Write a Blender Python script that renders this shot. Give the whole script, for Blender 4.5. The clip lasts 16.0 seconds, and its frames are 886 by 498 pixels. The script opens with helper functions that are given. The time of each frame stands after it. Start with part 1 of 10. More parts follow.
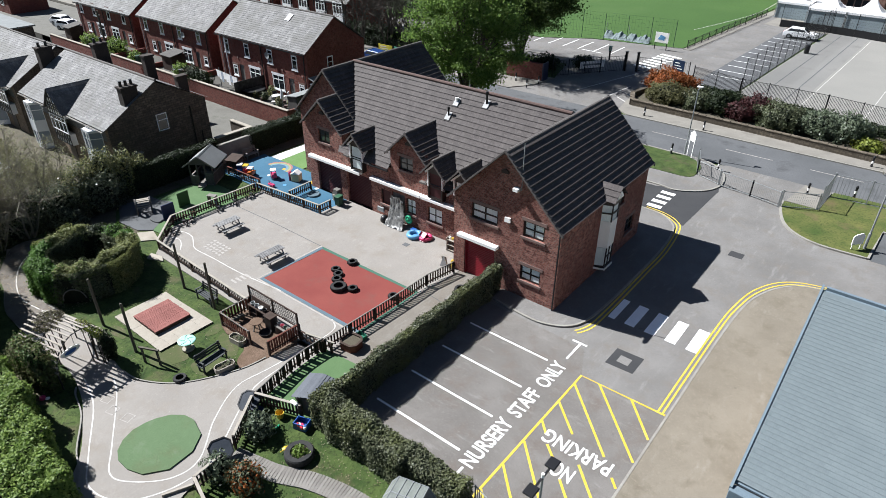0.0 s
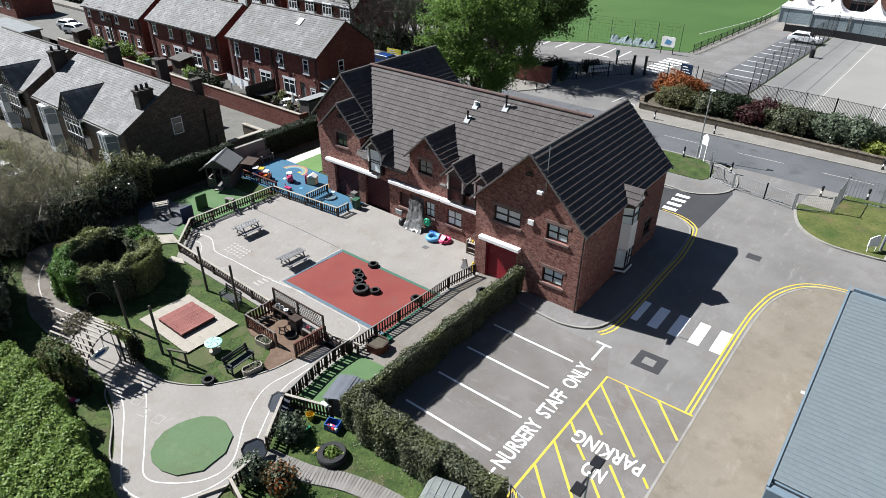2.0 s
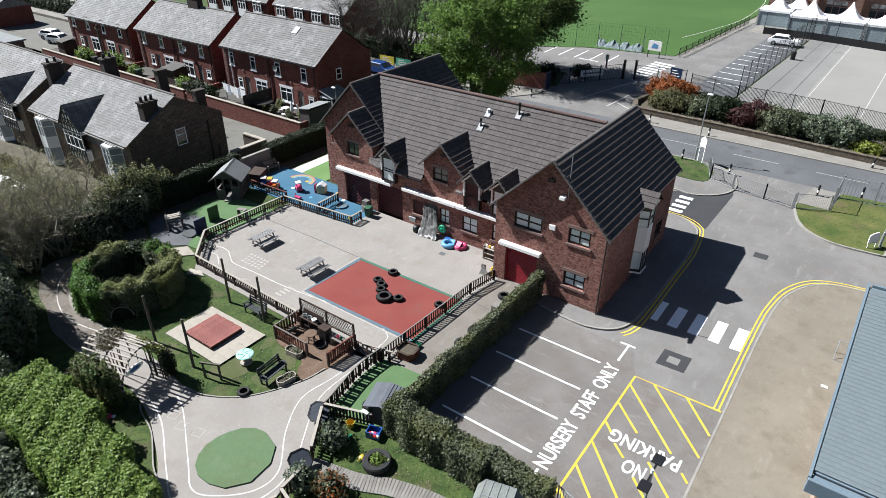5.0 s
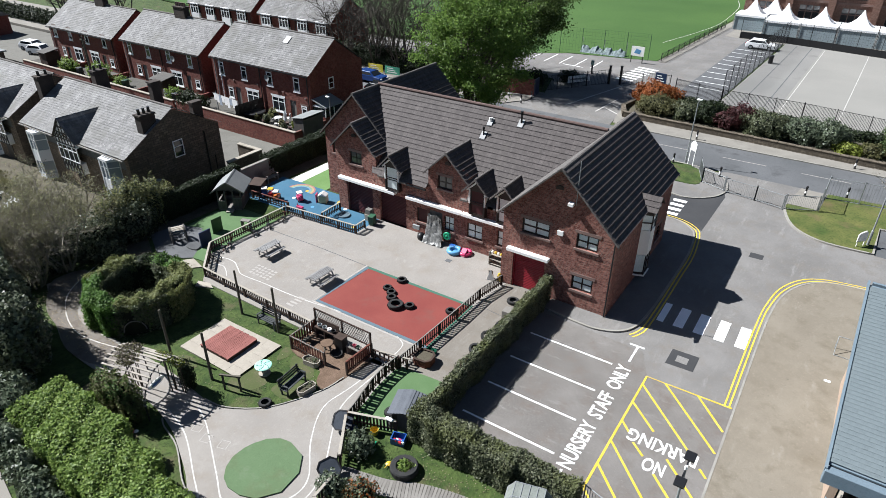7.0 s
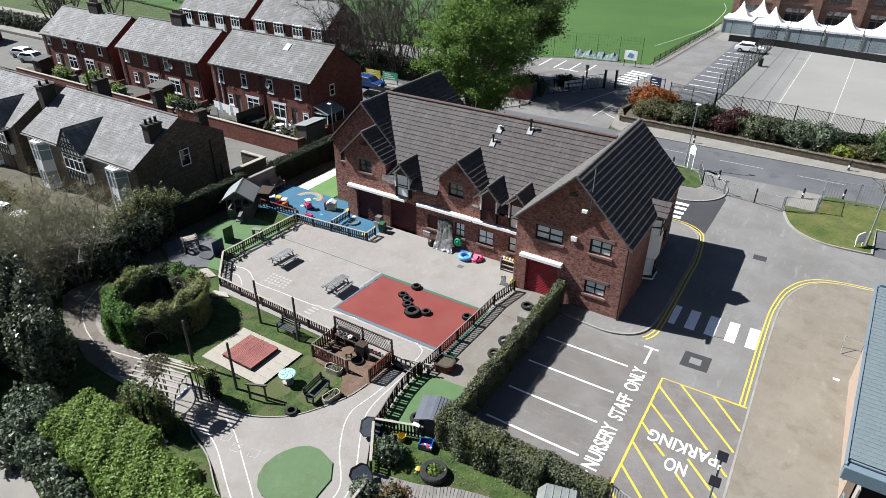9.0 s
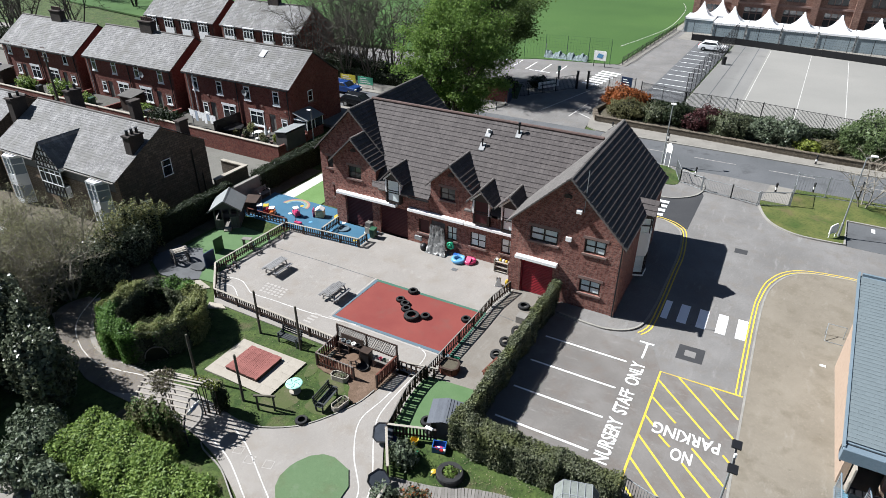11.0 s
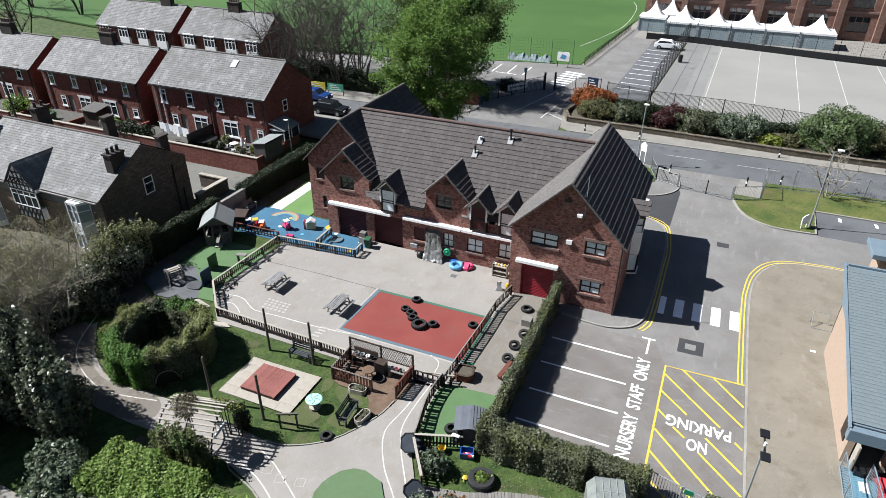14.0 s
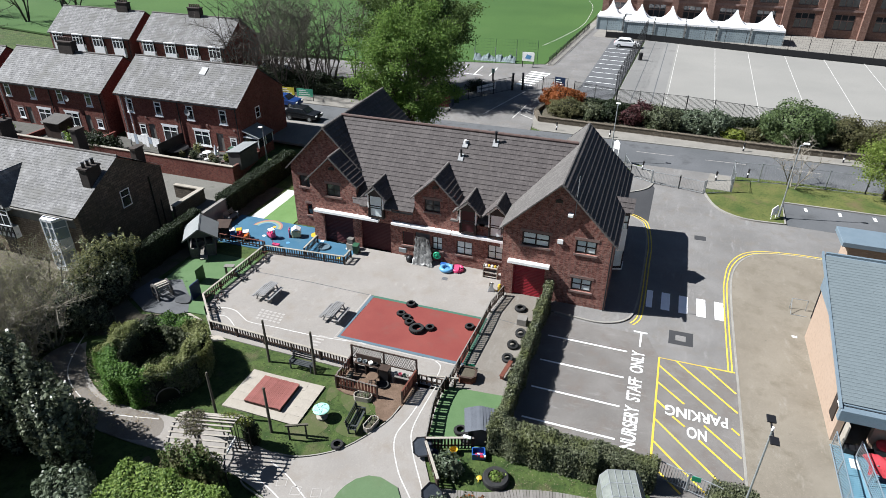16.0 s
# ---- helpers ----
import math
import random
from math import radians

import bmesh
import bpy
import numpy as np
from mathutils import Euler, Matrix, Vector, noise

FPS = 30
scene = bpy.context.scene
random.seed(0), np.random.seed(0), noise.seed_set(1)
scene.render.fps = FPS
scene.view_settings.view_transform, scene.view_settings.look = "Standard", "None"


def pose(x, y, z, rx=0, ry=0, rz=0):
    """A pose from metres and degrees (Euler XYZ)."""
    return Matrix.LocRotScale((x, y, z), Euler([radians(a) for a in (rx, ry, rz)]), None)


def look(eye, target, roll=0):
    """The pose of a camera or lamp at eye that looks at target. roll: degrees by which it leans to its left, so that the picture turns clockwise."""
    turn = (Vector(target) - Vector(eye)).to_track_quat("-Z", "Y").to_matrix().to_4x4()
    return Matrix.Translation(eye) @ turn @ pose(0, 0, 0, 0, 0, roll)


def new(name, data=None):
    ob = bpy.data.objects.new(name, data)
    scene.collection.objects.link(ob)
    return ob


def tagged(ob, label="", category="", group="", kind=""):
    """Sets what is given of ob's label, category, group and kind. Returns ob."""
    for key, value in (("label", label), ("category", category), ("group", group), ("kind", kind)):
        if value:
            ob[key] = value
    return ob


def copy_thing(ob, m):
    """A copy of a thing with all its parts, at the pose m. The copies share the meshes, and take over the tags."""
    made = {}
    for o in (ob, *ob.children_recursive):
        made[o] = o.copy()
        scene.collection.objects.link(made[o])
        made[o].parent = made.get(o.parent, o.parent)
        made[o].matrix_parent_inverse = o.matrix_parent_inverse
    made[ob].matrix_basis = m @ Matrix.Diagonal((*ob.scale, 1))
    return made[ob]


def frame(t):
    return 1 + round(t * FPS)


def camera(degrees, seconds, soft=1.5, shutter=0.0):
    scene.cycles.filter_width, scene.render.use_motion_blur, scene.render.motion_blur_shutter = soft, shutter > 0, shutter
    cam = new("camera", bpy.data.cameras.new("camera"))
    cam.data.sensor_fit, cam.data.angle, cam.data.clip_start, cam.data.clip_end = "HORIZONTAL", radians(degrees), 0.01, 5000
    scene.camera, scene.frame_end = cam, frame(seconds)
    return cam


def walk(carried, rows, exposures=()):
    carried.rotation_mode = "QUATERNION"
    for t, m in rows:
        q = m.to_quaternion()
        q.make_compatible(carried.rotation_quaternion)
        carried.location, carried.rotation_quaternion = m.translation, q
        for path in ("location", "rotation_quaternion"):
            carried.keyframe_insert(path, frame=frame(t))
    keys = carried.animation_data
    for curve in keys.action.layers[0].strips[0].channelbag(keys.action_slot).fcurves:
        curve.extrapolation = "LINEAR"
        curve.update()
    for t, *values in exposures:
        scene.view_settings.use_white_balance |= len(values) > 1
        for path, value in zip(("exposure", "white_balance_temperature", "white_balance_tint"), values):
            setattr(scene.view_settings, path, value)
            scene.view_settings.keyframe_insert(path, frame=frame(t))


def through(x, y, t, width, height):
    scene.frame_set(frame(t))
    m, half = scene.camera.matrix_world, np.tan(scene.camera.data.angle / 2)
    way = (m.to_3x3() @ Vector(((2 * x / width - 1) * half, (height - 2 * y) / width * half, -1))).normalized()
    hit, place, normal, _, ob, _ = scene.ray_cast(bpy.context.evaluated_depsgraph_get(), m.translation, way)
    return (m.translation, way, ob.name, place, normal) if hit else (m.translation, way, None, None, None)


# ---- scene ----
cam = camera(70.5, 16.0, soft=0.75)
PATH = [
    (0, (12.477, -25.405, 20.974), (11.415, -24.072, 19.928), 0.3),
    (0.5, (12.271, -25.6, 21.002), (11.208, -24.266, 19.958), 0.4),
    (1, (11.991, -25.908, 20.998), (10.929, -24.571, 19.957), 0.3),
    (1.5, (11.791, -26.165, 20.986), (10.729, -24.825, 19.948), 0.4),
    (2, (11.487, -26.476, 21.01), (10.428, -25.132, 19.974), 0.4),
    (2.5, (11.221, -26.798, 21.068), (10.165, -25.45, 20.034), 0.4),
    (3, (10.932, -27.091, 21.1), (9.887, -25.733, 20.069), 0.3),
    (3.5, (10.578, -27.425, 21.141), (9.548, -26.053, 20.112), 0.4),
    (4, (10.258, -27.744, 21.236), (9.237, -26.365, 20.207), 0.4),
    (6.5, (8.631, -29.393, 21.786), (7.668, -27.966, 20.768), 0.4),
    (7, (8.308, -29.782, 21.925), (7.361, -28.343, 20.91), 0.4),
    (7.5, (7.989, -30.069, 22.058), (7.054, -28.621, 21.044), 0.4),
    (8, (7.696, -30.393, 22.175), (6.767, -28.939, 21.164), 0.3),
    (8.5, (7.375, -30.674, 22.372), (6.451, -29.218, 21.359), 0.4),
    (9, (7.027, -31.04, 22.521), (6.116, -29.574, 21.509), 0.4),
    (11.5, (5.142, -32.474, 23.06), (4.349, -30.941, 22.049), 0.4),
    (12, (4.736, -32.689, 23.192), (3.964, -31.146, 22.18), 0.4),
    (12.5, (4.253, -32.982, 23.315), (3.501, -31.429, 22.304), 0.4),
    (13, (3.756, -33.292, 23.446), (3.02, -31.731, 22.436), 0.4),
    (13.5, (3.303, -33.539, 23.607), (2.587, -31.97, 22.595), 0.4),
    (14, (2.85, -33.794, 23.716), (2.167, -32.21, 22.704), 0.3),
    (14.5, (2.362, -34.07, 23.822), (1.716, -32.47, 22.81), 0.3),
    (15, (1.835, -34.316, 23.963), (1.223, -32.704, 22.949), 0.3),
    (15.5, (1.389, -34.54, 24.074), (0.805, -32.918, 23.06), 0.3),
    (16, (0.893, -34.783, 24.156), (0.332, -33.153, 23.143), 0.3),
]
walk(cam, [(t, look(eye, target, roll)) for t, eye, target, roll in PATH])

import collections

# ---- light ----
SUN_DIR = Vector((0.955, 0.20, -1.0))
sun = new("sun", bpy.data.lights.new("sun", "SUN"))
sun.data.energy, sun.data.angle, sun.data.color = 5.0, radians(0.53), (1.0, 0.975, 0.93)
sun.matrix_world = look(-100 * SUN_DIR, (0, 0, 0))
world = bpy.data.worlds.new("world")
scene.world = world
world.use_nodes = True
sky = world.node_tree.nodes.new("ShaderNodeTexSky")
sky.sky_type, sky.sun_disc = "NISHITA", False
sky.ozone_density, sky.dust_density = 2.5, 0.5
sky.sun_elevation, sky.sun_rotation = radians(45.3), radians(258.4)
world.node_tree.links.new(sky.outputs[0], world.node_tree.nodes["Background"].inputs[0])
world.node_tree.nodes["Background"].inputs[1].default_value = 0.026
scene.view_settings.exposure = 1.21
scene.view_settings.use_white_balance = True
scene.view_settings.white_balance_temperature = 6050


# ---- mesh helpers ----
class MB:
    """Gathers vertices and faces of one mesh."""

    def __init__(self):
        self.v, self.f = [], []

    def add(self, verts, faces):
        n = len(self.v)
        self.v += [tuple(v) for v in verts]
        self.f += [tuple(i + n for i in f) for f in faces]
        return self

    def box(self, x0, y0, z0, x1, y1, z1):
        return self.add([(x0, y0, z0), (x1, y0, z0), (x1, y1, z0), (x0, y1, z0), (x0, y0, z1), (x1, y0, z1), (x1, y1, z1), (x0, y1, z1)],
                        [(3, 2, 1, 0), (4, 5, 6, 7), (0, 1, 5, 4), (1, 2, 6, 5), (2, 3, 7, 6), (3, 0, 4, 7)])

    def cbox(self, x, y, z, w, d, h):
        """A box by the middle of its base."""
        return self.box(x - w / 2, y - d / 2, z, x + w / 2, y + d / 2, z + h)

    def obox(self, p, q, w, h, lift=0.0):
        """A bar of width w and height h along the line p to q, standing on it."""
        p, q = Vector(p), Vector(q)
        d = (q - p).normalized()
        s = Vector((-d.y, d.x, 0))
        s = s.normalized() * (w / 2) if s.length > 1e-6 else Vector((w / 2, 0, 0))
        u = s.cross(d).normalized() * -h
        if u.z < 0:
            u = -u
        o = u.normalized() * lift
        a = [p - s + o, p + s + o, q + s + o, q - s + o]
        return self.add(a + [v + u for v in a], [(3, 2, 1, 0), (4, 5, 6, 7), (0, 1, 5, 4), (1, 2, 6, 5), (2, 3, 7, 6), (3, 0, 4, 7)])

    def prism(self, pts, z0, z1):
        n = len(pts)
        return self.add([(x, y, z0) for x, y in pts] + [(x, y, z1) for x, y in pts],
                        [tuple(range(n))[::-1], tuple(range(n, 2 * n))] + [(i, (i + 1) % n, n + (i + 1) % n, n + i) for i in range(n)])

    def prism_y(self, pts, y0, y1):
        """An outline in x and z, drawn out along y."""
        n = len(pts)
        return self.add([(x, y0, z) for x, z in pts] + [(x, y1, z) for x, z in pts],
                        [tuple(range(n)), tuple(range(n, 2 * n))[::-1]] + [((i + 1) % n, i, n + i, n + (i + 1) % n) for i in range(n)])

    def prism_x(self, pts, x0, x1):
        """An outline in y and z, drawn out along x."""
        n = len(pts)
        return self.add([(x0, y, z) for y, z in pts] + [(x1, y, z) for y, z in pts],
                        [tuple(range(n))[::-1], tuple(range(n, 2 * n))] + [(i, (i + 1) % n, n + (i + 1) % n, n + i) for i in range(n)])

    def tube(self, p, q, r0, r1=None, n=8, cap=True):
        p, q, r1 = Vector(p), Vector(q), r0 if r1 is None else r1
        d = (q - p).normalized()
        a = d.orthogonal().normalized()
        b = d.cross(a)
        ring = lambda c, r: [c + (a * math.cos(2 * math.pi * i / n) + b * math.sin(2 * math.pi * i / n)) * r for i in range(n)]
        faces = [(i, (i + 1) % n, n + (i + 1) % n, n + i) for i in range(n)]
        if cap:
            faces += [tuple(range(n))[::-1], tuple(range(n, 2 * n))]
        return self.add(ring(p, r0) + ring(q, r1), faces)

    def lathe(self, x, y, prof, n=16, sx=1.0, sy=1.0):
        """A turned form: (radius, z) from bottom to top."""
        k = len(prof)
        v = [(x + sx * r * math.cos(2 * math.pi * i / n), y + sy * r * math.sin(2 * math.pi * i / n), z) for r, z in prof for i in range(n)]
        f = [(j * n + i, j * n + (i + 1) % n, (j + 1) * n + (i + 1) % n, (j + 1) * n + i) for j in range(k - 1) for i in range(n)]
        return self.add(v, f + [tuple(range(n))[::-1], tuple(range((k - 1) * n, k * n))])

    def torus(self, x, y, z, R, r, n=20, m=10, flat=1.0, axis="z"):
        v = []
        for i in range(n):
            a = 2 * math.pi * i / n
            for j in range(m):
                b = 2 * math.pi * j / m
                u, w, h = (R + r * math.cos(b)) * math.cos(a), (R + r * math.cos(b)) * math.sin(a), flat * r * math.sin(b)
                v.append((x + u, y + w, z + h) if axis == "z" else ((x + u, y + h, z + w) if axis == "y" else (x + h, y + u, z + w)))
        return self.add(v, [(i * m + j, ((i + 1) % n) * m + j, ((i + 1) % n) * m + (j + 1) % m, i * m + (j + 1) % m) for i in range(n) for j in range(m)])

    def weld(self):
        """Joins blocks that touch: shared corners become one, walls between blocks go."""
        at, new_v, idx = {}, [], []
        for v in self.v:
            k = tuple(round(c, 4) for c in v)
            if k not in at:
                at[k] = len(new_v)
                new_v.append(v)
            idx.append(at[k])
        faces = [tuple(idx[i] for i in f) for f in self.f]
        count = collections.Counter(frozenset(f) for f in faces)
        self.v, self.f = new_v, [f for f in faces if count[frozenset(f)] == 1]
        return self

    def pipe(self, pts, r, n=6):
        """One round bar along a bent line."""
        P = [Vector(p) for p in pts]
        a = (P[1] - P[0]).orthogonal().normalized()
        verts = []
        for i, p in enumerate(P):
            d = (P[min(i + 1, len(P) - 1)] - P[max(i - 1, 0)]).normalized()
            a = (a - d * a.dot(d)).normalized()
            b = d.cross(a)
            verts += [p + (a * math.cos(2 * math.pi * k / n) + b * math.sin(2 * math.pi * k / n)) * r for k in range(n)]
        faces = [(i * n + k, i * n + (k + 1) % n, (i + 1) * n + (k + 1) % n, (i + 1) * n + k) for i in range(len(P) - 1) for k in range(n)]
        return self.add(verts, faces + [tuple(range(n))[::-1], tuple(range((len(P) - 1) * n, len(P) * n))])

    def strip(self, pts, w, z0, z1, closed=False):
        """A band of width w along a line in plan, from z0 to z1."""
        P = [Vector(p) for p in pts]
        n = len(P)
        L, R = [], []
        for i in range(n):
            a = P[(i - 1) % n] if closed or i else P[i]
            b = P[(i + 1) % n] if closed or i < n - 1 else P[i]
            d = (b - a).normalized()
            s = Vector((-d.y, d.x)) * (w / 2)
            L.append(P[i] + s)
            R.append(P[i] - s)
        v = [(p.x, p.y, z) for z in (z0, z1) for p in L + R]
        k = 2 * n
        f = []
        for i in range(n if closed else n - 1):
            j = (i + 1) % n
            f += [(k + i, k + n + i, k + n + j, k + j), (i, k + i, k + j, j), (n + j, k + n + j, k + n + i, n + i)]
        if not closed:
            f += [(0, n, k + n, k), (n - 1, k + n - 1, k + 2 * n - 1, 2 * n - 1)]
        return self.add(v, f)


def curve(pts, steps=6, closed=False):
    """A smooth line through points in plan."""
    P = [Vector(p) for p in pts]
    n, out = len(P), []
    for i in range(n if closed else n - 1):
        p0, p1, p2, p3 = (P[(i + k) % n] if closed else P[min(max(i + k, 0), n - 1)] for k in (-1, 0, 1, 2))
        for s in range(steps):
            t = s / steps
            out.append(tuple(0.5 * (2 * p1 + (p2 - p0) * t + (2 * p0 - 5 * p1 + 4 * p2 - p3) * t * t + (3 * p1 - p0 - 3 * p2 + p3) * t ** 3)))
    return out if closed else out + [tuple(P[-1])]


def mesh_of(name, mb, material, smooth=False):
    me = bpy.data.meshes.new(name)
    me.from_pydata(mb.v, [], mb.f)
    me.validate()
    if smooth:
        me.polygons.foreach_set("use_smooth", [True] * len(me.polygons))
    me.materials.append(material)
    return me


def part(name, mb, material, parent=None, label="", smooth=False, bevel=0.0, kind=""):
    """ONE mesh object, under a thing or a part."""
    me = mb if isinstance(mb, bpy.types.Mesh) else mesh_of(name, mb, material, smooth)
    if bevel:
        bm = bmesh.new()
        bm.from_mesh(me)
        bmesh.ops.remove_doubles(bm, verts=bm.verts, dist=1e-4)
        bmesh.ops.bevel(bm, geom=[e for e in bm.edges if e.is_manifold and e.calc_face_angle(0) > 0.5], offset=bevel, segments=1, affect="EDGES", clamp_overlap=True)
        bm.to_mesh(me)
        bm.free()
    ob = new(name, me)
    ob.parent = parent
    return tagged(ob, label, kind=kind)


def thing(name, label, category, loc=(0, 0, 0), rz=0.0, group="", kind=""):
    ob = new(name)
    ob.empty_display_size = 0.2
    ob.matrix_basis = pose(*loc, 0, 0, rz)
    return tagged(ob, label, category, group, kind)


def solo(name, mb, material, label, category, group="", kind="", smooth=False, bevel=0.0, loc=None):
    ob = part(name, mb, material, None, "", smooth, bevel)
    if loc:
        ob.location = loc
    return tagged(ob, label, category, group, kind)


# ---- materials ----
def nodes_of(name):
    m = bpy.data.materials.new(name)
    m.use_nodes = True
    nt = m.node_tree
    return m, nt, nt.nodes["Principled BSDF"]


def node(nt, kind, **values):
    n = nt.nodes.new(kind)
    for key, v in values.items():
        n.inputs[key.replace("_", " ")].default_value = v
    return n


def mixed(nt, fac, a, b, blend="MIX"):
    """A colour mix; fac, a and b are sockets or values."""
    m = nt.nodes.new("ShaderNodeMix")
    m.data_type, m.blend_type = "RGBA", blend
    for i, v in ((0, fac), (6, a), (7, b)):
        if isinstance(v, bpy.types.NodeSocket):
            nt.links.new(v, m.inputs[i])
        else:
            m.inputs[i].default_value = v if i == 0 else (*v, 1)
    return m.outputs[2]


def ramp(nt, sock, lo, hi):
    r = nt.nodes.new("ShaderNodeMapRange")
    r.inputs[1].default_value, r.inputs[2].default_value = lo, hi
    nt.links.new(sock, r.inputs[0])
    return r.outputs[0]


def noise_of(nt, vec, scale, detail=4.0, rough=0.55):
    n = node(nt, "ShaderNodeTexNoise", Scale=scale, Detail=detail, Roughness=rough)
    nt.links.new(vec, n.inputs["Vector"])
    return n.outputs["Fac"]


def bump(nt, bs, height, strength, dist):
    b = node(nt, "ShaderNodeBump", Strength=strength, Distance=dist)
    nt.links.new(height, b.inputs["Height"])
    nt.links.new(b.outputs[0], bs.inputs["Normal"])
    return b


def surf(name, c1, c2, big=0.5, fine=12.0, rough=0.85, relief=0.3, dist=0.01, metal=0.0, speck=0.25, stain=None, stain_scale=0.25, rand=0.0, spec=0.3):
    """Two tones in large patches, a fine grain, and stains if wanted."""
    m, nt, bs = nodes_of(name)
    tc = nt.nodes.new("ShaderNodeTexCoord").outputs["Object"]
    n1, n2 = noise_of(nt, tc, big, 5), noise_of(nt, tc, fine, 3, 0.7)
    col = mixed(nt, ramp(nt, n1, 0.32, 0.68), c1, c2)
    dark = tuple(c * (1 - speck) for c in c1)
    col = mixed(nt, ramp(nt, n2, 0.5, 0.75), col, dark)
    if stain:
        n3 = noise_of(nt, tc, stain_scale, 6, 0.65)
        col = mixed(nt, ramp(nt, n3, 0.55, 0.72), col, stain)
    if rand:
        info = nt.nodes.new("ShaderNodeObjectInfo").outputs["Random"]
        col = mixed(nt, ramp(nt, info, 0.0, 1.0 / rand), col, tuple(min(1, c * 1.5 + 0.02) for c in c2))
    nt.links.new(col, bs.inputs["Base Color"])
    bs.inputs["Roughness"].default_value, bs.inputs["Metallic"].default_value = rough, metal
    bs.inputs["Specular IOR Level"].default_value = spec
    if relief:
        bump(nt, bs, n2, relief, dist)
    return m


def worn_ground(name, c1, c2, warm, pale, dark, stretch=(1.0, 0.22, 1.0), rough=0.93):
    """Old tarmac: patches of two tones, brownish stains, pale scuffs drawn out along the way of the wheels, dark drips and a coarse grain."""
    m, nt, bs = nodes_of(name)
    tc = nt.nodes.new("ShaderNodeTexCoord").outputs["Object"]
    mp = nt.nodes.new("ShaderNodeMapping")
    mp.inputs["Scale"].default_value = stretch
    nt.links.new(tc, mp.inputs["Vector"])
    long = mp.outputs[0]
    col = mixed(nt, ramp(nt, noise_of(nt, tc, 0.28, 6, 0.6), 0.35, 0.66), c1, c2)
    col = mixed(nt, ramp(nt, noise_of(nt, tc, 0.75, 7, 0.68), 0.50, 0.70), col, warm)
    col = mixed(nt, ramp(nt, noise_of(nt, long, 1.7, 7, 0.72), 0.57, 0.74), col, pale)
    col = mixed(nt, ramp(nt, noise_of(nt, tc, 1.9, 5, 0.62), 0.66, 0.76), col, dark)
    col = mixed(nt, ramp(nt, noise_of(nt, tc, 9.0, 4, 0.75), 0.56, 0.80), col, tuple(v * 1.32 for v in c2))
    grain = noise_of(nt, tc, 45.0, 3, 0.7)
    col = mixed(nt, ramp(nt, grain, 0.50, 0.78), col, tuple(v * 0.62 for v in c1))
    nt.links.new(col, bs.inputs["Base Color"])
    bs.inputs["Roughness"].default_value = rough
    bs.inputs["Specular IOR Level"].default_value = 0.3
    bump(nt, bs, grain, 0.3, 0.006)
    return m


def plain(name, c, rough=0.5, metal=0.0, var=0.12, spec=0.4):
    return surf(name, c, tuple(v * (1 + var) for v in c), 1.5, 25, rough, 0.08, 0.004, metal, var, spec=spec)


def brickwork(name, c1, c2, mortar, w=0.225, h=0.075, gap=0.010, rough=0.9, soot=None, patch=0.35, relief=0.5, grime=0.62):
    """Courses along the walls of a square plan: x + y runs along each wall, z up."""
    m, nt, bs = nodes_of(name)
    tc = nt.nodes.new("ShaderNodeTexCoord").outputs["Object"]
    sep = nt.nodes.new("ShaderNodeSeparateXYZ")
    nt.links.new(tc, sep.inputs[0])
    add = nt.nodes.new("ShaderNodeMath")
    nt.links.new(sep.outputs[0], add.inputs[0])
    nt.links.new(sep.outputs[1], add.inputs[1])
    com = nt.nodes.new("ShaderNodeCombineXYZ")
    nt.links.new(add.outputs[0], com.inputs[0])
    nt.links.new(sep.outputs[2], com.inputs[1])
    b = node(nt, "ShaderNodeTexBrick", Scale=1.0, Mortar_Size=gap, Mortar_Smooth=0.2, Bias=0.0, Brick_Width=w, Row_Height=h)
    b.inputs["Color1"].default_value, b.inputs["Color2"].default_value, b.inputs["Mortar"].default_value = (*c1, 1), (*c2, 1), (*mortar, 1)
    nt.links.new(com.outputs[0], b.inputs["Vector"])
    n1, n2 = noise_of(nt, tc, patch, 5), noise_of(nt, tc, 4.5, 5, 0.7)
    col = mixed(nt, ramp(nt, n1, 0.35, 0.75), b.outputs["Color"], soot or tuple(0.6 * v for v in c1))
    col = mixed(nt, 0.35, col, b.outputs["Color"])
    col = mixed(nt, ramp(nt, n2, 0.47, 0.68), col, tuple(grime * v for v in c1))
    nt.links.new(col, bs.inputs["Base Color"])
    bs.inputs["Roughness"].default_value = rough
    bs.inputs["Specular IOR Level"].default_value = 0.25
    inv = nt.nodes.new("ShaderNodeMath")
    inv.operation = "SUBTRACT"
    inv.inputs[0].default_value = 1.0
    nt.links.new(b.outputs["Fac"], inv.inputs[1])
    bump(nt, bs, inv.outputs[0], relief, 0.008)
    return m


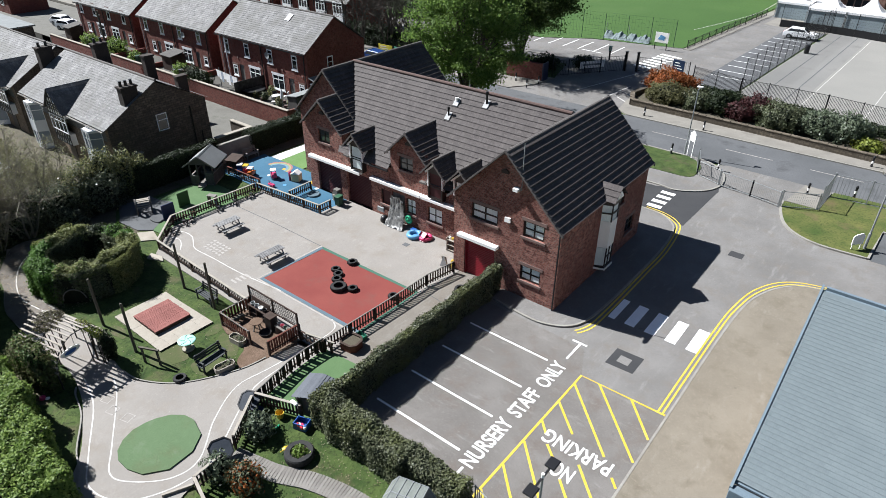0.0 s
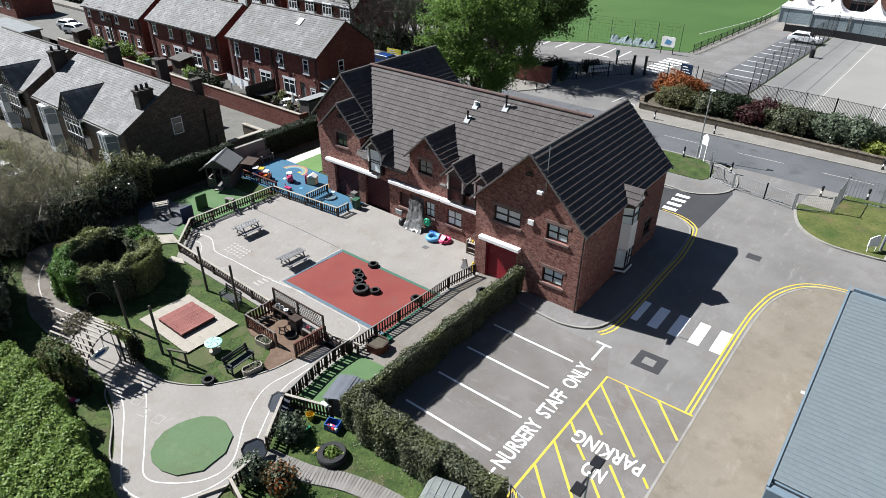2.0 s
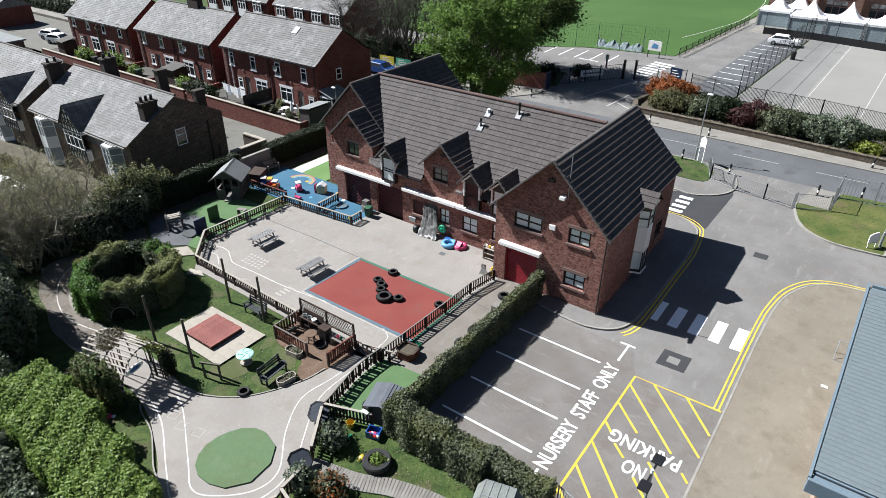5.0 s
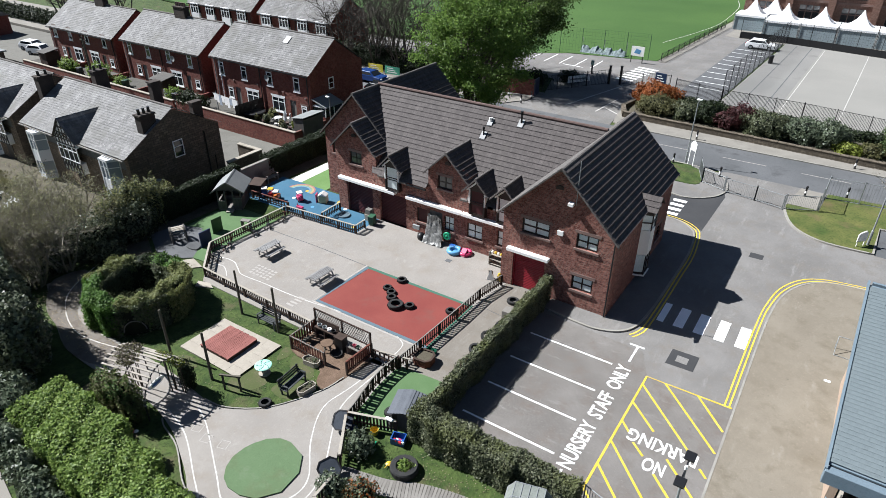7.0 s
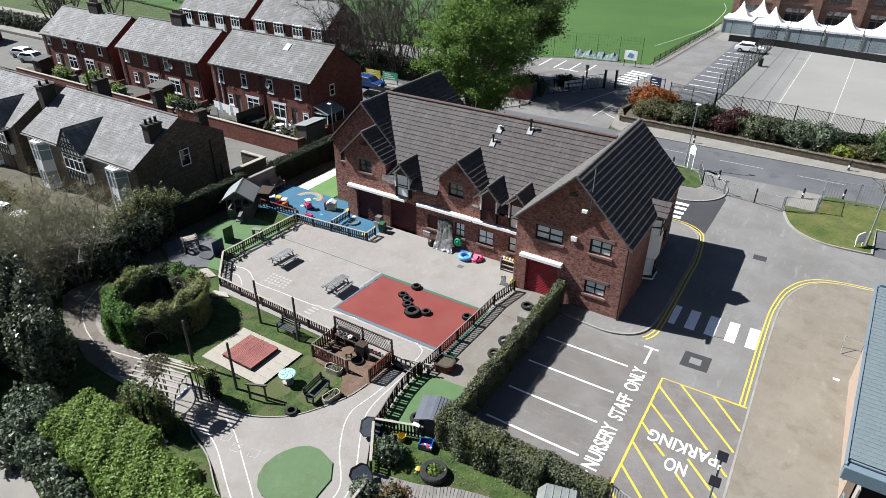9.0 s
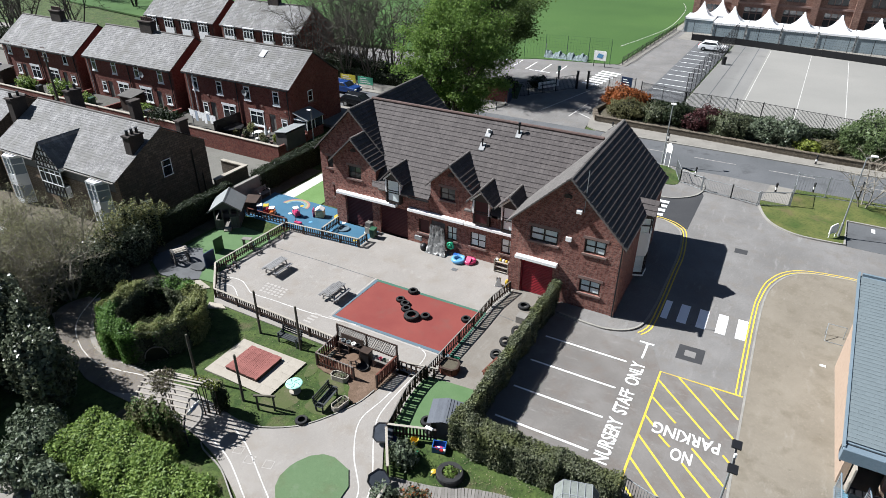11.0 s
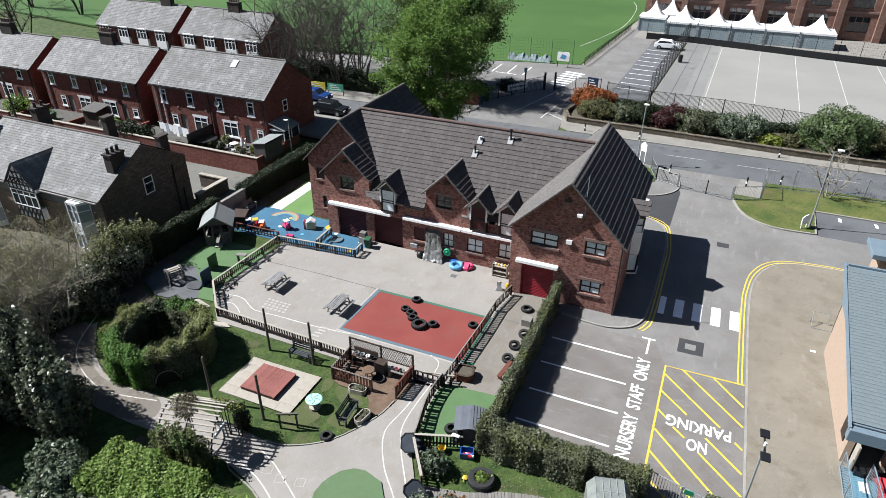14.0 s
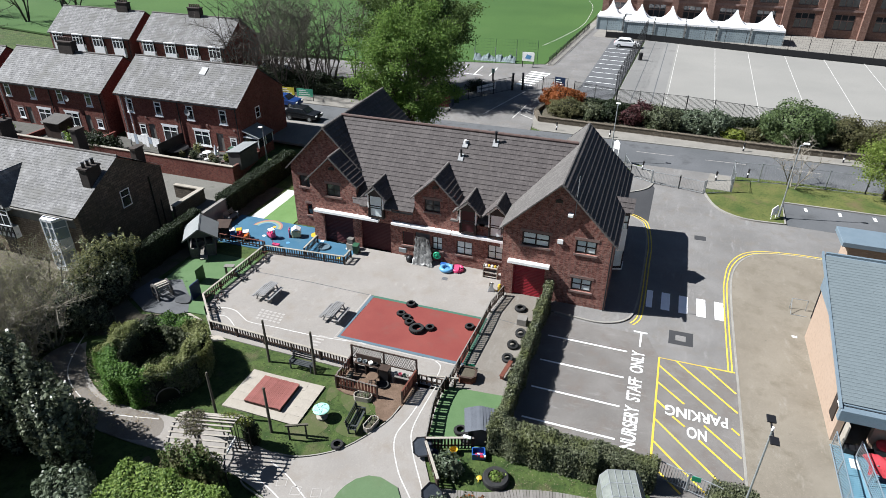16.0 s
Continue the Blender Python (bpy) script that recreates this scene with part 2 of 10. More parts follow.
def tiled(name, c1, c2, joint, axis, w=0.33, h=50.0, gap=0.012, rough=0.8, moss=None, patch=0.3, moss_lo=0.55, vary=0.5, spec=0.3):
    """Tiles side by side along x (axis 0) or y (axis 1); the courses are in the mesh unless h is given."""
    m, nt, bs = nodes_of(name)
    tc = nt.nodes.new("ShaderNodeTexCoord").outputs["Object"]
    sep = nt.nodes.new("ShaderNodeSeparateXYZ")
    nt.links.new(tc, sep.inputs[0])
    com = nt.nodes.new("ShaderNodeCombineXYZ")
    nt.links.new(sep.outputs[axis], com.inputs[0])
    nt.links.new(sep.outputs[2], com.inputs[1])
    b = node(nt, "ShaderNodeTexBrick", Scale=1.0, Mortar_Size=gap, Mortar_Smooth=0.3, Bias=0.0, Brick_Width=w, Row_Height=h)
    b.inputs["Color1"].default_value, b.inputs["Color2"].default_value, b.inputs["Mortar"].default_value = (*c1, 1), (*c2, 1), (*joint, 1)
    nt.links.new(com.outputs[0], b.inputs["Vector"])
    n1, n2, n3 = noise_of(nt, tc, patch, 6, 0.6), noise_of(nt, tc, 6.0, 4, 0.7), noise_of(nt, tc, 1.6, 4)
    col = mixed(nt, ramp(nt, n3, 0.3, 0.7), b.outputs["Color"], tuple(v * (1 - vary * 0.5) for v in c1))
    col = mixed(nt, ramp(nt, n2, 0.5, 0.78), col, tuple(v * 1.35 for v in c2))
    if moss:
        col = mixed(nt, ramp(nt, n1, moss_lo, moss_lo + 0.2), col, moss)
    nt.links.new(col, bs.inputs["Base Color"])
    bs.inputs["Roughness"].default_value = rough
    bs.inputs["Specular IOR Level"].default_value = spec
    inv = nt.nodes.new("ShaderNodeMath")
    inv.operation = "SUBTRACT"
    inv.inputs[0].default_value = 1.0
    nt.links.new(b.outputs["Fac"], inv.inputs[1])
    bump(nt, bs, inv.outputs[0], 0.5, 0.01)
    return m


def foliage(name, c1, c2, c3, rough=0.6, through=0.25):
    """Leaves: a tone of its own for each, in larger patches; some light comes through."""
    m, nt, bs = nodes_of(name)
    tc = nt.nodes.new("ShaderNodeTexCoord").outputs["Object"]
    rnd = nt.nodes.new("ShaderNodeNewGeometry").outputs["Random Per Island"]
    col = mixed(nt, rnd, c1, c2)
    col = mixed(nt, ramp(nt, noise_of(nt, tc, 0.9, 4), 0.45, 0.7), col, c3)
    nt.links.new(col, bs.inputs["Base Color"])
    bs.inputs["Roughness"].default_value = rough
    bs.inputs["Specular IOR Level"].default_value = 0.25
    tr = nt.nodes.new("ShaderNodeBsdfTranslucent")
    nt.links.new(col, tr.inputs["Color"])
    mx = nt.nodes.new("ShaderNodeMixShader")
    mx.inputs[0].default_value = through
    out = nt.nodes["Material Output"]
    nt.links.new(bs.outputs[0], mx.inputs[1])
    nt.links.new(tr.outputs[0], mx.inputs[2])
    nt.links.new(mx.outputs[0], out.inputs["Surface"])
    return m


def glazing(name, tint=(0.02, 0.025, 0.03), rough=0.04):
    m, nt, bs = nodes_of(name)
    bs.inputs["Base Color"].default_value = (*tint, 1)
    bs.inputs["Roughness"].default_value = rough
    bs.inputs["Specular IOR Level"].default_value = 0.8
    return m


M_tarmac = worn_ground("tarmac", (0.1327, 0.1265, 0.1198), (0.1821, 0.1747, 0.1667), (0.1512, 0.137, 0.1216), (0.2284, 0.2222, 0.213), (0.0895, 0.0852, 0.0815))
M_tarmac_new = surf("tarmac_new", (0.034, 0.0346, 0.037), (0.0463, 0.0463, 0.0481), 0.4, 40, 0.9, 0.25, 0.006)
M_road = surf("road_asphalt", (0.0802, 0.0833, 0.0864), (0.1111, 0.113, 0.1173), 0.2, 30, 0.9, 0.25, 0.006, stain=(0.0556, 0.0568, 0.0586), stain_scale=0.5)
M_play = worn_ground("playground_tarmac", (0.213, 0.1963, 0.1772), (0.25, 0.2315, 0.2099), (0.2068, 0.1821, 0.1543), (0.2901, 0.2747, 0.2531), (0.1667, 0.1531, 0.1383), (1.0, 0.6, 1.0))
M_resin = worn_ground("resin_gravel", (0.1617, 0.1407, 0.1099), (0.1988, 0.1753, 0.1389), (0.1389, 0.1191, 0.0883), (0.2315, 0.2111, 0.1759), (0.1142, 0.0988, 0.0741), (1.0, 0.35, 1.0))
M_pave = surf("pavement_slabs", (0.1759, 0.1636, 0.1432), (0.2191, 0.2049, 0.1802), 0.6, 25, 0.93, 0.2, 0.005, speck=0.18, stain=(0.1358, 0.1265, 0.1111), stain_scale=0.5)
M_kerb = surf("kerb_concrete", (0.2099, 0.1975, 0.1759), (0.2716, 0.2593, 0.2315), 1.2, 25, 0.9, 0.2, 0.004)
M_white = surf("white_road_paint", (0.75, 0.75, 0.73), (0.84, 0.84, 0.82), 1.5, 30, 0.75, 0.1, 0.003, speck=0.14)
M_zebra = surf("fresh_white_crossing_paint", (0.86, 0.86, 0.86), (0.92, 0.92, 0.92), 1.5, 30, 0.7, 0.1, 0.003, speck=0.08)
M_worn = surf("worn_white_paint", (0.3523, 0.3392, 0.3197), (0.5558, 0.539, 0.5053), 2.5, 20, 0.85, 0.1, 0.003, speck=0.3)
M_yellow = surf("yellow_road_paint", (0.50, 0.356, 0.031), (0.60, 0.455, 0.075), 1.5, 30, 0.75, 0.1, 0.003, speck=0.15)
M_grass = surf("lawn_grass", (0.0222, 0.0444, 0.008), (0.0617, 0.0883, 0.021), 1.3, 6, 0.95, 1.0, 0.06, speck=0.6, stain=(0.071, 0.0648, 0.0321), stain_scale=0.55)
M_field = surf("playing_field_grass", (0.033, 0.076, 0.0145), (0.049, 0.101, 0.021), 0.04, 3, 0.95, 0.3, 0.02, speck=0.15, stain=(0.058, 0.104, 0.027), stain_scale=0.03)
M_verge = surf("verge_grass", (0.042, 0.068, 0.013), (0.118, 0.118, 0.034), 0.45, 7, 0.95, 0.8, 0.03, speck=0.5, stain=(0.118, 0.088, 0.045), stain_scale=0.3)
M_astro = surf("artificial_turf", (0.0679, 0.1235, 0.0494), (0.0895, 0.1481, 0.0648), 0.8, 50, 0.95, 0.3, 0.006, speck=0.2)
M_red = surf("red_rubber_surface", (0.1593, 0.0351, 0.0294), (0.1884, 0.0469, 0.0375), 0.5, 60, 0.93, 0.2, 0.004, speck=0.15, stain=(0.1434, 0.0499, 0.041), stain_scale=0.6)
M_blue = surf("blue_rubber_surface", (0.034, 0.1019, 0.1636), (0.0494, 0.1265, 0.1944), 0.5, 60, 0.93, 0.2, 0.004, speck=0.15, stain=(0.0617, 0.1235, 0.1728), stain_scale=0.8)
M_courtblue = plain("steel_blue_paint_line", (0.075, 0.112, 0.138), 0.85)
M_concrete = surf("concrete_slabs", (0.2654, 0.2377, 0.1975), (0.3272, 0.2963, 0.25), 0.9, 30, 0.93, 0.2, 0.004, speck=0.18, stain=(0.2222, 0.1975, 0.1636), stain_scale=0.8)
M_bark = surf("bark_chippings", (0.1002, 0.0656, 0.0425), (0.1544, 0.1041, 0.0732), 2.0, 30, 0.97, 0.8, 0.03, speck=0.5)
M_soil = surf("bare_soil", (0.0617, 0.0525, 0.037), (0.1049, 0.0926, 0.0648), 0.8, 18, 0.97, 0.7, 0.03, speck=0.45, stain=(0.037, 0.0463, 0.0185), stain_scale=0.9)
M_brick = brickwork("red_brick", (0.125, 0.042, 0.034), (0.385, 0.165, 0.125), (0.225, 0.18, 0.15), soot=(0.1605, 0.0568, 0.0451))
M_brick_old = brickwork("old_red_brick", (0.1358, 0.0383, 0.0296), (0.2407, 0.0728, 0.0537), (0.1481, 0.0895, 0.071), soot=(0.0988, 0.0309, 0.0253))
M_brick_peach = brickwork("peach_brick", (0.315, 0.235, 0.175), (0.335, 0.253, 0.19), (0.315, 0.242, 0.185), soot=(0.305, 0.226, 0.168), grime=0.88)
M_stone = brickwork("soot_dark_stone", (0.0963, 0.0802, 0.0642), (0.1846, 0.1485, 0.1123), (0.0683, 0.0602, 0.0513), 0.42, 0.19, 0.018, soot=(0.0723, 0.0602, 0.0498), relief=0.9)
M_soot = surf("soot_black_stone", (0.0314, 0.0259, 0.0231), (0.0578, 0.0459, 0.0388), 0.8, 12, 0.95, 0.6, 0.02)
M_stonewall = brickwork("garden_stone_wall", (0.1049, 0.0864, 0.0648), (0.1667, 0.1389, 0.1049), (0.0617, 0.0525, 0.0401), 0.45, 0.2, 0.02, soot=(0.0679, 0.0568, 0.0432), relief=0.9)
M_sill = surf("pinkish_stone", (0.1728, 0.1142, 0.0988), (0.216, 0.1481, 0.1265), 1.5, 25, 0.9, 0.2, 0.004)
TILE = dict(moss=(0.086, 0.075, 0.069), patch=0.25)
M_tile_x = tiled("brown_concrete_tiles_x", (0.0656, 0.0563, 0.054), (0.088, 0.0762, 0.0727), (0.0264, 0.0235, 0.0235), 0, **TILE)
M_tile_y = tiled("brown_concrete_tiles_y", (0.0691, 0.0593, 0.0568), (0.0926, 0.0802, 0.0765), (0.0278, 0.0247, 0.0247), 1, **TILE)
M_slate_x = tiled("weathered_grey_slate", (0.1263, 0.1234, 0.1218), (0.2124, 0.2066, 0.203), (0.0976, 0.0976, 0.0958), 0, w=0.30, moss=(0.1004, 0.0976, 0.09), patch=0.55, moss_lo=0.46, vary=0.85, rough=0.75)
M_slate_y = tiled("weathered_grey_slate_y", (0.1263, 0.1234, 0.1218), (0.2124, 0.2066, 0.203), (0.0976, 0.0976, 0.0958), 1, w=0.30, moss=(0.1004, 0.0976, 0.09), patch=0.55, moss_lo=0.46, vary=0.85, rough=0.75)
M_slate_new = surf("blue_grey_slate", (0.1073, 0.1296, 0.1375), (0.1306, 0.1543, 0.162), 1.0, 15, 0.6, 0.2, 0.004, speck=0.12, rand=0.08)
M_ridge = surf("clay_ridge_tiles", (0.0957, 0.0648, 0.0568), (0.1296, 0.0864, 0.0772), 1.2, 15, 0.9, 0.3, 0.006, stain=(0.0802, 0.0741, 0.0691), stain_scale=0.9)
M_lead = surf("bright_lead_flashing", (0.2346, 0.2346, 0.2346), (0.3086, 0.3086, 0.3086), 3, 20, 0.55, 0.2, 0.004)
M_verge_cap = surf("verge_mortar", (0.0988, 0.0895, 0.0833), (0.142, 0.1296, 0.1204), 1.5, 15, 0.9, 0.3, 0.006)
M_white_trim = plain("white_painted_boards", (0.8, 0.79, 0.76), 0.5, var=0.08)
M_upvc = plain("white_plastic_frames", (0.8, 0.8, 0.8), 0.35, var=0.04)
M_darkframe = plain("dark_brown_frames", (0.0216, 0.0154, 0.0136), 0.45)
M_glass = glazing("window_glass")
M_roomglass = glazing("room_window_glass", (0.06, 0.065, 0.065), 0.05)
# Pale tint stands for the sky reflected in the bay glass.
M_skyglass = glazing("sky_tinted_bay_glass", (0.284, 0.3264, 0.3703), 0.06)
# Pale panes: blinds, with the reflected sky put into the same colour.
M_pale_pane = plain("pale_blinds_with_sky_glass", (0.621, 0.686, 0.6762), 0.2, var=0.25, spec=0.8)
M_maroon = surf("maroon_shutter", (0.0525, 0.0111, 0.0136), (0.0617, 0.0148, 0.0173), 2, 30, 0.6, 0.1, 0.004)
M_reddoor = surf("red_painted_door", (0.2222, 0.0136, 0.0216), (0.2531, 0.0185, 0.0278), 2, 30, 0.45, 0.1, 0.004)
M_black = plain("black_paint", (0.0093, 0.0093, 0.0105), 0.45)
M_rubber = surf("tyre_rubber", (0.0136, 0.0136, 0.0142), (0.0278, 0.0272, 0.0265), 3, 30, 0.8, 0.4, 0.01)
M_fence = surf("dark_stained_timber", (0.034, 0.0216, 0.016), (0.0586, 0.037, 0.0278), 2, 25, 0.85, 0.4, 0.006, speck=0.3)
M_rail = surf("pale_weathered_rail", (0.2469, 0.2222, 0.1852), (0.3333, 0.3025, 0.2593), 2, 25, 0.85, 0.3, 0.005, speck=0.25)
M_redfence = surf("red_stained_timber", (0.0988, 0.0309, 0.0198), (0.1358, 0.0463, 0.0296), 2, 25, 0.8, 0.4, 0.006, speck=0.3)
M_deck = surf("red_decking_boards", (0.1543, 0.0525, 0.0432), (0.2037, 0.0741, 0.0617), 1.0, 20, 0.8, 0.3, 0.006, speck=0.25, rand=0.3)
M_faded = surf("faded_paint", (0.284, 0.2654, 0.2469), (0.345, 0.3258, 0.3002), 3, 20, 0.9, 0.1, 0.003, speck=0.2)
M_darktimber = surf("dark_weathered_timber", (0.0525, 0.0494, 0.0463), (0.0864, 0.0802, 0.0741), 1.5, 25, 0.9, 0.4, 0.006, speck=0.3, rand=0.3)
M_timber = surf("grey_weathered_timber", (0.1235, 0.1142, 0.1019), (0.179, 0.1667, 0.1512), 1.5, 25, 0.9, 0.4, 0.006, speck=0.3, rand=0.3)
M_pole = surf("treated_timber_pole", (0.0679, 0.0617, 0.0463), (0.1049, 0.0957, 0.0741), 2, 20, 0.9, 0.4, 0.008, speck=0.3)
M_steel = surf("galvanised_steel", (0.2222, 0.2346, 0.2377), (0.284, 0.2963, 0.2994), 2, 20, 0.5, 0.1, 0.003, 0.25, 0.15)
M_bluetrim = surf("blue_grey_metal_trim", (0.1235, 0.1636, 0.1944), (0.1481, 0.1883, 0.2191), 1, 20, 0.5, 0.1, 0.003)
M_trunk = surf("tree_bark", (0.0525, 0.042, 0.0321), (0.0926, 0.0772, 0.0617), 1.5, 14, 0.95, 0.9, 0.03, speck=0.45)
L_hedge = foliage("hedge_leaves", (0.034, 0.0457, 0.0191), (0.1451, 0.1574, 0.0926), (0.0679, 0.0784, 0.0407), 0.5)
L_parking = foliage("clipped_hedge_leaves", (0.0309, 0.042, 0.0185), (0.1667, 0.1759, 0.108), (0.108, 0.1204, 0.0463), 0.45)
L_hedge_bright = foliage("bright_hedge_leaves", (0.045, 0.094, 0.014), (0.275, 0.36, 0.092), (0.15, 0.225, 0.05), 0.55, 0.4)
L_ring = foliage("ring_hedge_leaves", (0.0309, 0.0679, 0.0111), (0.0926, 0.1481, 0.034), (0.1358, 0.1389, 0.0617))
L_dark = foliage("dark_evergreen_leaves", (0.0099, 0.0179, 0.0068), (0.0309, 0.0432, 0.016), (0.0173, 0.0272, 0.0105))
L_tree = foliage("spring_tree_leaves", (0.0679, 0.1323, 0.0252), (0.1835, 0.2717, 0.0629), (0.1223, 0.1894, 0.042), 0.6, 0.5)
L_treedark = foliage("darker_tree_leaves", (0.0372, 0.0667, 0.0166), (0.0955, 0.1389, 0.0361), (0.0637, 0.0972, 0.025), 0.6, 0.45)
L_olive = foliage("olive_shrub_leaves", (0.0691, 0.0726, 0.029), (0.1798, 0.1728, 0.083), (0.1244, 0.1141, 0.0588), 0.6, 0.5)
L_grey = foliage("grey_green_leaves", (0.0546, 0.0765, 0.0437), (0.1602, 0.1857, 0.1274), (0.0874, 0.1093, 0.0656), 0.4)
L_purple = foliage("purple_leaves", (0.034, 0.0111, 0.0123), (0.0741, 0.0247, 0.0247), (0.0494, 0.0185, 0.0185))
L_orange = foliage("orange_leaves", (0.1975, 0.0525, 0.0123), (0.3086, 0.0988, 0.0247), (0.1543, 0.0617, 0.0185))
L_lime = foliage("lime_leaves", (0.1235, 0.1543, 0.0185), (0.2222, 0.2469, 0.0494), (0.1543, 0.1852, 0.0309))
L_twig = foliage("bare_twigs", (0.0741, 0.0617, 0.0463), (0.1358, 0.1173, 0.0864), (0.1049, 0.0895, 0.0679))
# Near-black to pale leaf tones put deep shade and leaf glints into the colour.
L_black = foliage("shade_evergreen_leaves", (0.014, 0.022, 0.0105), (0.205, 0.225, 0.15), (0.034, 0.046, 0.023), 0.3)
M_alley = surf("worn_alley_concrete", (0.1087, 0.1043, 0.0913), (0.1494, 0.144, 0.1277), 0.5, 15, 0.95, 0.3, 0.008, speck=0.25, stain=(0.0706, 0.0706, 0.0543), stain_scale=0.5)
M_yard = surf("dark_yard_paving", (0.0608, 0.0572, 0.0506), (0.0962, 0.0911, 0.081), 0.9, 12, 0.95, 0.3, 0.008, speck=0.35, stain=(0.0354, 0.0405, 0.0253), stain_scale=0.9)
M_twig = surf("pale_twig_bark", (0.1736, 0.1544, 0.1253), (0.2797, 0.2526, 0.2045), 1.5, 14, 0.95, 0.5, 0.02, speck=0.3)
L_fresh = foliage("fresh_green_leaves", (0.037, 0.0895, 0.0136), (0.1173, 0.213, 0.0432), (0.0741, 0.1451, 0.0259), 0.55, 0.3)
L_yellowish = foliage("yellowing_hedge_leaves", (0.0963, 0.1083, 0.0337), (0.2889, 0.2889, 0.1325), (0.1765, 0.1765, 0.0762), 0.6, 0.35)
M_sandstone = brickwork("worn_sandstone", (0.2315, 0.1698, 0.1158), (0.355, 0.27, 0.1929), (0.108, 0.0887, 0.0695), 0.42, 0.19, 0.018, soot=(0.1311, 0.1002, 0.0732), relief=0.9)
M_render = surf("grey_cement_render", (0.1748, 0.1639, 0.1493), (0.2331, 0.2222, 0.2039), 0.8, 20, 0.95, 0.4, 0.008, speck=0.2, stain=(0.1238, 0.1166, 0.1056), stain_scale=0.6)
M_bays = worn_ground("worn_bay_tarmac", (0.1204, 0.1111, 0.1019), (0.1698, 0.158, 0.1469), (0.1265, 0.1062, 0.0914), (0.216, 0.2068, 0.1963), (0.0772, 0.071, 0.0654), (0.3, 1.0, 1.0))
M_bare = surf("trodden_bare_earth", (0.0617, 0.0586, 0.0309), (0.1142, 0.0957, 0.0648), 1.4, 12, 0.97, 0.7, 0.03, speck=0.4, stain=(0.037, 0.0586, 0.0154), stain_scale=1.6)
M_thin = worn_ground("thin_trodden_grass", (0.0525, 0.071, 0.0198), (0.071, 0.0772, 0.0309), (0.1019, 0.0833, 0.0525), (0.1111, 0.0988, 0.0617), (0.037, 0.0556, 0.0136), (1.6, 1.6, 1.0))
L_limetree = foliage("lime_tree_leaves", (0.09, 0.135, 0.02), (0.24, 0.30, 0.07), (0.15, 0.20, 0.04), 0.55, 0.45)
L_laurel = foliage("laurel_leaves", (0.028, 0.05, 0.016), (0.145, 0.195, 0.08), (0.07, 0.10, 0.034), 0.45)
L_ring_top = foliage("pale_ring_hedge_leaves", (0.0926, 0.1111, 0.0309), (0.2593, 0.2716, 0.1142), (0.1667, 0.1852, 0.0679), 0.55, 0.35)
L_catkin = foliage("pale_young_twig_leaves", (0.1296, 0.134, 0.0692), (0.3024, 0.2939, 0.1729), (0.2073, 0.1988, 0.1123), 0.7, 0.5)
# Lighter copy of the tiles for the west slope, sunlight put into the colour.
M_tile_sunlit = tiled("sunlit_grey_concrete_tiles", (0.0957, 0.0883, 0.0821), (0.1235, 0.1148, 0.1074), (0.0463, 0.0426, 0.0401), 1, moss=(0.1142, 0.1086, 0.0988), patch=0.3)
M_sidepath = worn_ground("brownish_worn_paving", (0.1451, 0.1296, 0.1099), (0.1944, 0.1759, 0.1525), (0.1389, 0.116, 0.0926), (0.2284, 0.213, 0.1914), (0.0988, 0.0877, 0.0741))
# Leaf litter, its tones darkened by a quarter for the dappled tree shade.
M_litter_dapple = worn_ground("leaf_strewn_dappled_tarmac", (0.1267, 0.1103, 0.0939), (0.1595, 0.1431, 0.1243), (0.0774, 0.0587, 0.0423), (0.1971, 0.1829, 0.1642), (0.0399, 0.0319, 0.0244))
M_branch = surf("grey_brown_branches", (0.0617, 0.0525, 0.0432), (0.1019, 0.0877, 0.0728), 1.5, 14, 0.95, 0.5, 0.02, speck=0.3)
M_green_line = plain("green_paint_line", (0.037, 0.0988, 0.0679), 0.85)


# ---- ground ----
def smooth(t):
    t = min(max(t, 0.0), 1.0)
    return t * t * (3 - 2 * t)


def fall(x, y):
    """The land falls away to the west, behind the hedge."""
    return -1.6 * smooth((-x - 31.0) / 1.6) * (1 - 0.75 * smooth((y - 11.0) / 5.0)) * (1 - smooth((-x - 120) / 60))


mb = MB()
gx = [-900, -500, -250, -160, -120] + [-110 + 2.5 * i for i in range(30)] + [-35.5 + 0.8 * i for i in range(9)] + [-28, -20, -10, 0, 10, 25, 60, 120, 250, 500, 900]
gy = [-900, -400, -150, -80, -50, -30, -20, -10] + [-6 + 2 * i for i in range(16)] + [28, 34, 40, 60, 80, 120, 200, 400, 900]
nx_ = len(gx)
mb.add([(x, y, fall(x, y) - 0.06) for y in gy for x in gx],
       [(j * nx_ + i, j * nx_ + i + 1, (j + 1) * nx_ + i + 1, (j + 1) * nx_ + i) for j in range(len(gy) - 1) for i in range(nx_ - 1)])
solo("ground", mb, M_grass, "green lawn grass reaching out to the distance", "ground", kind="structure")


def sheet(name, pts, z0, z1, material, label, category="paving"):
    return solo(name, MB().prism(pts, z0, z1), material, label, category, kind="structure")


# car park and drive
sheet("car_park", [(-3.5, -12.9), (3.8, -12.9), (3.8, -14.6), (12.5, -14.6), (12.5, 11), (60, 11), (60, 26.2), (1.2, 26.3), (-6, 22), (-6.3, 13), (-6.3, 0.4), (-3.5, 0.4)], -0.3, 0.0, M_tarmac, "grey worn tarmac of the car park and drive")
NOSE = curve([(7.9, -14.2), (7.9, -4), (7.9, 3), (8.05, 6.8), (8.5, 8.9), (9.3, 10.4), (10.4, 11.3), (12.4, 11.72), (14.5, 11.8), (17, 11.82), (21, 11.84), (60, 11.9)], 5)
sheet("resin_paving", NOSE + [(60, -30), (7.9, -30)], -0.25, 0.09, M_resin, "tan resin bound gravel forecourt")
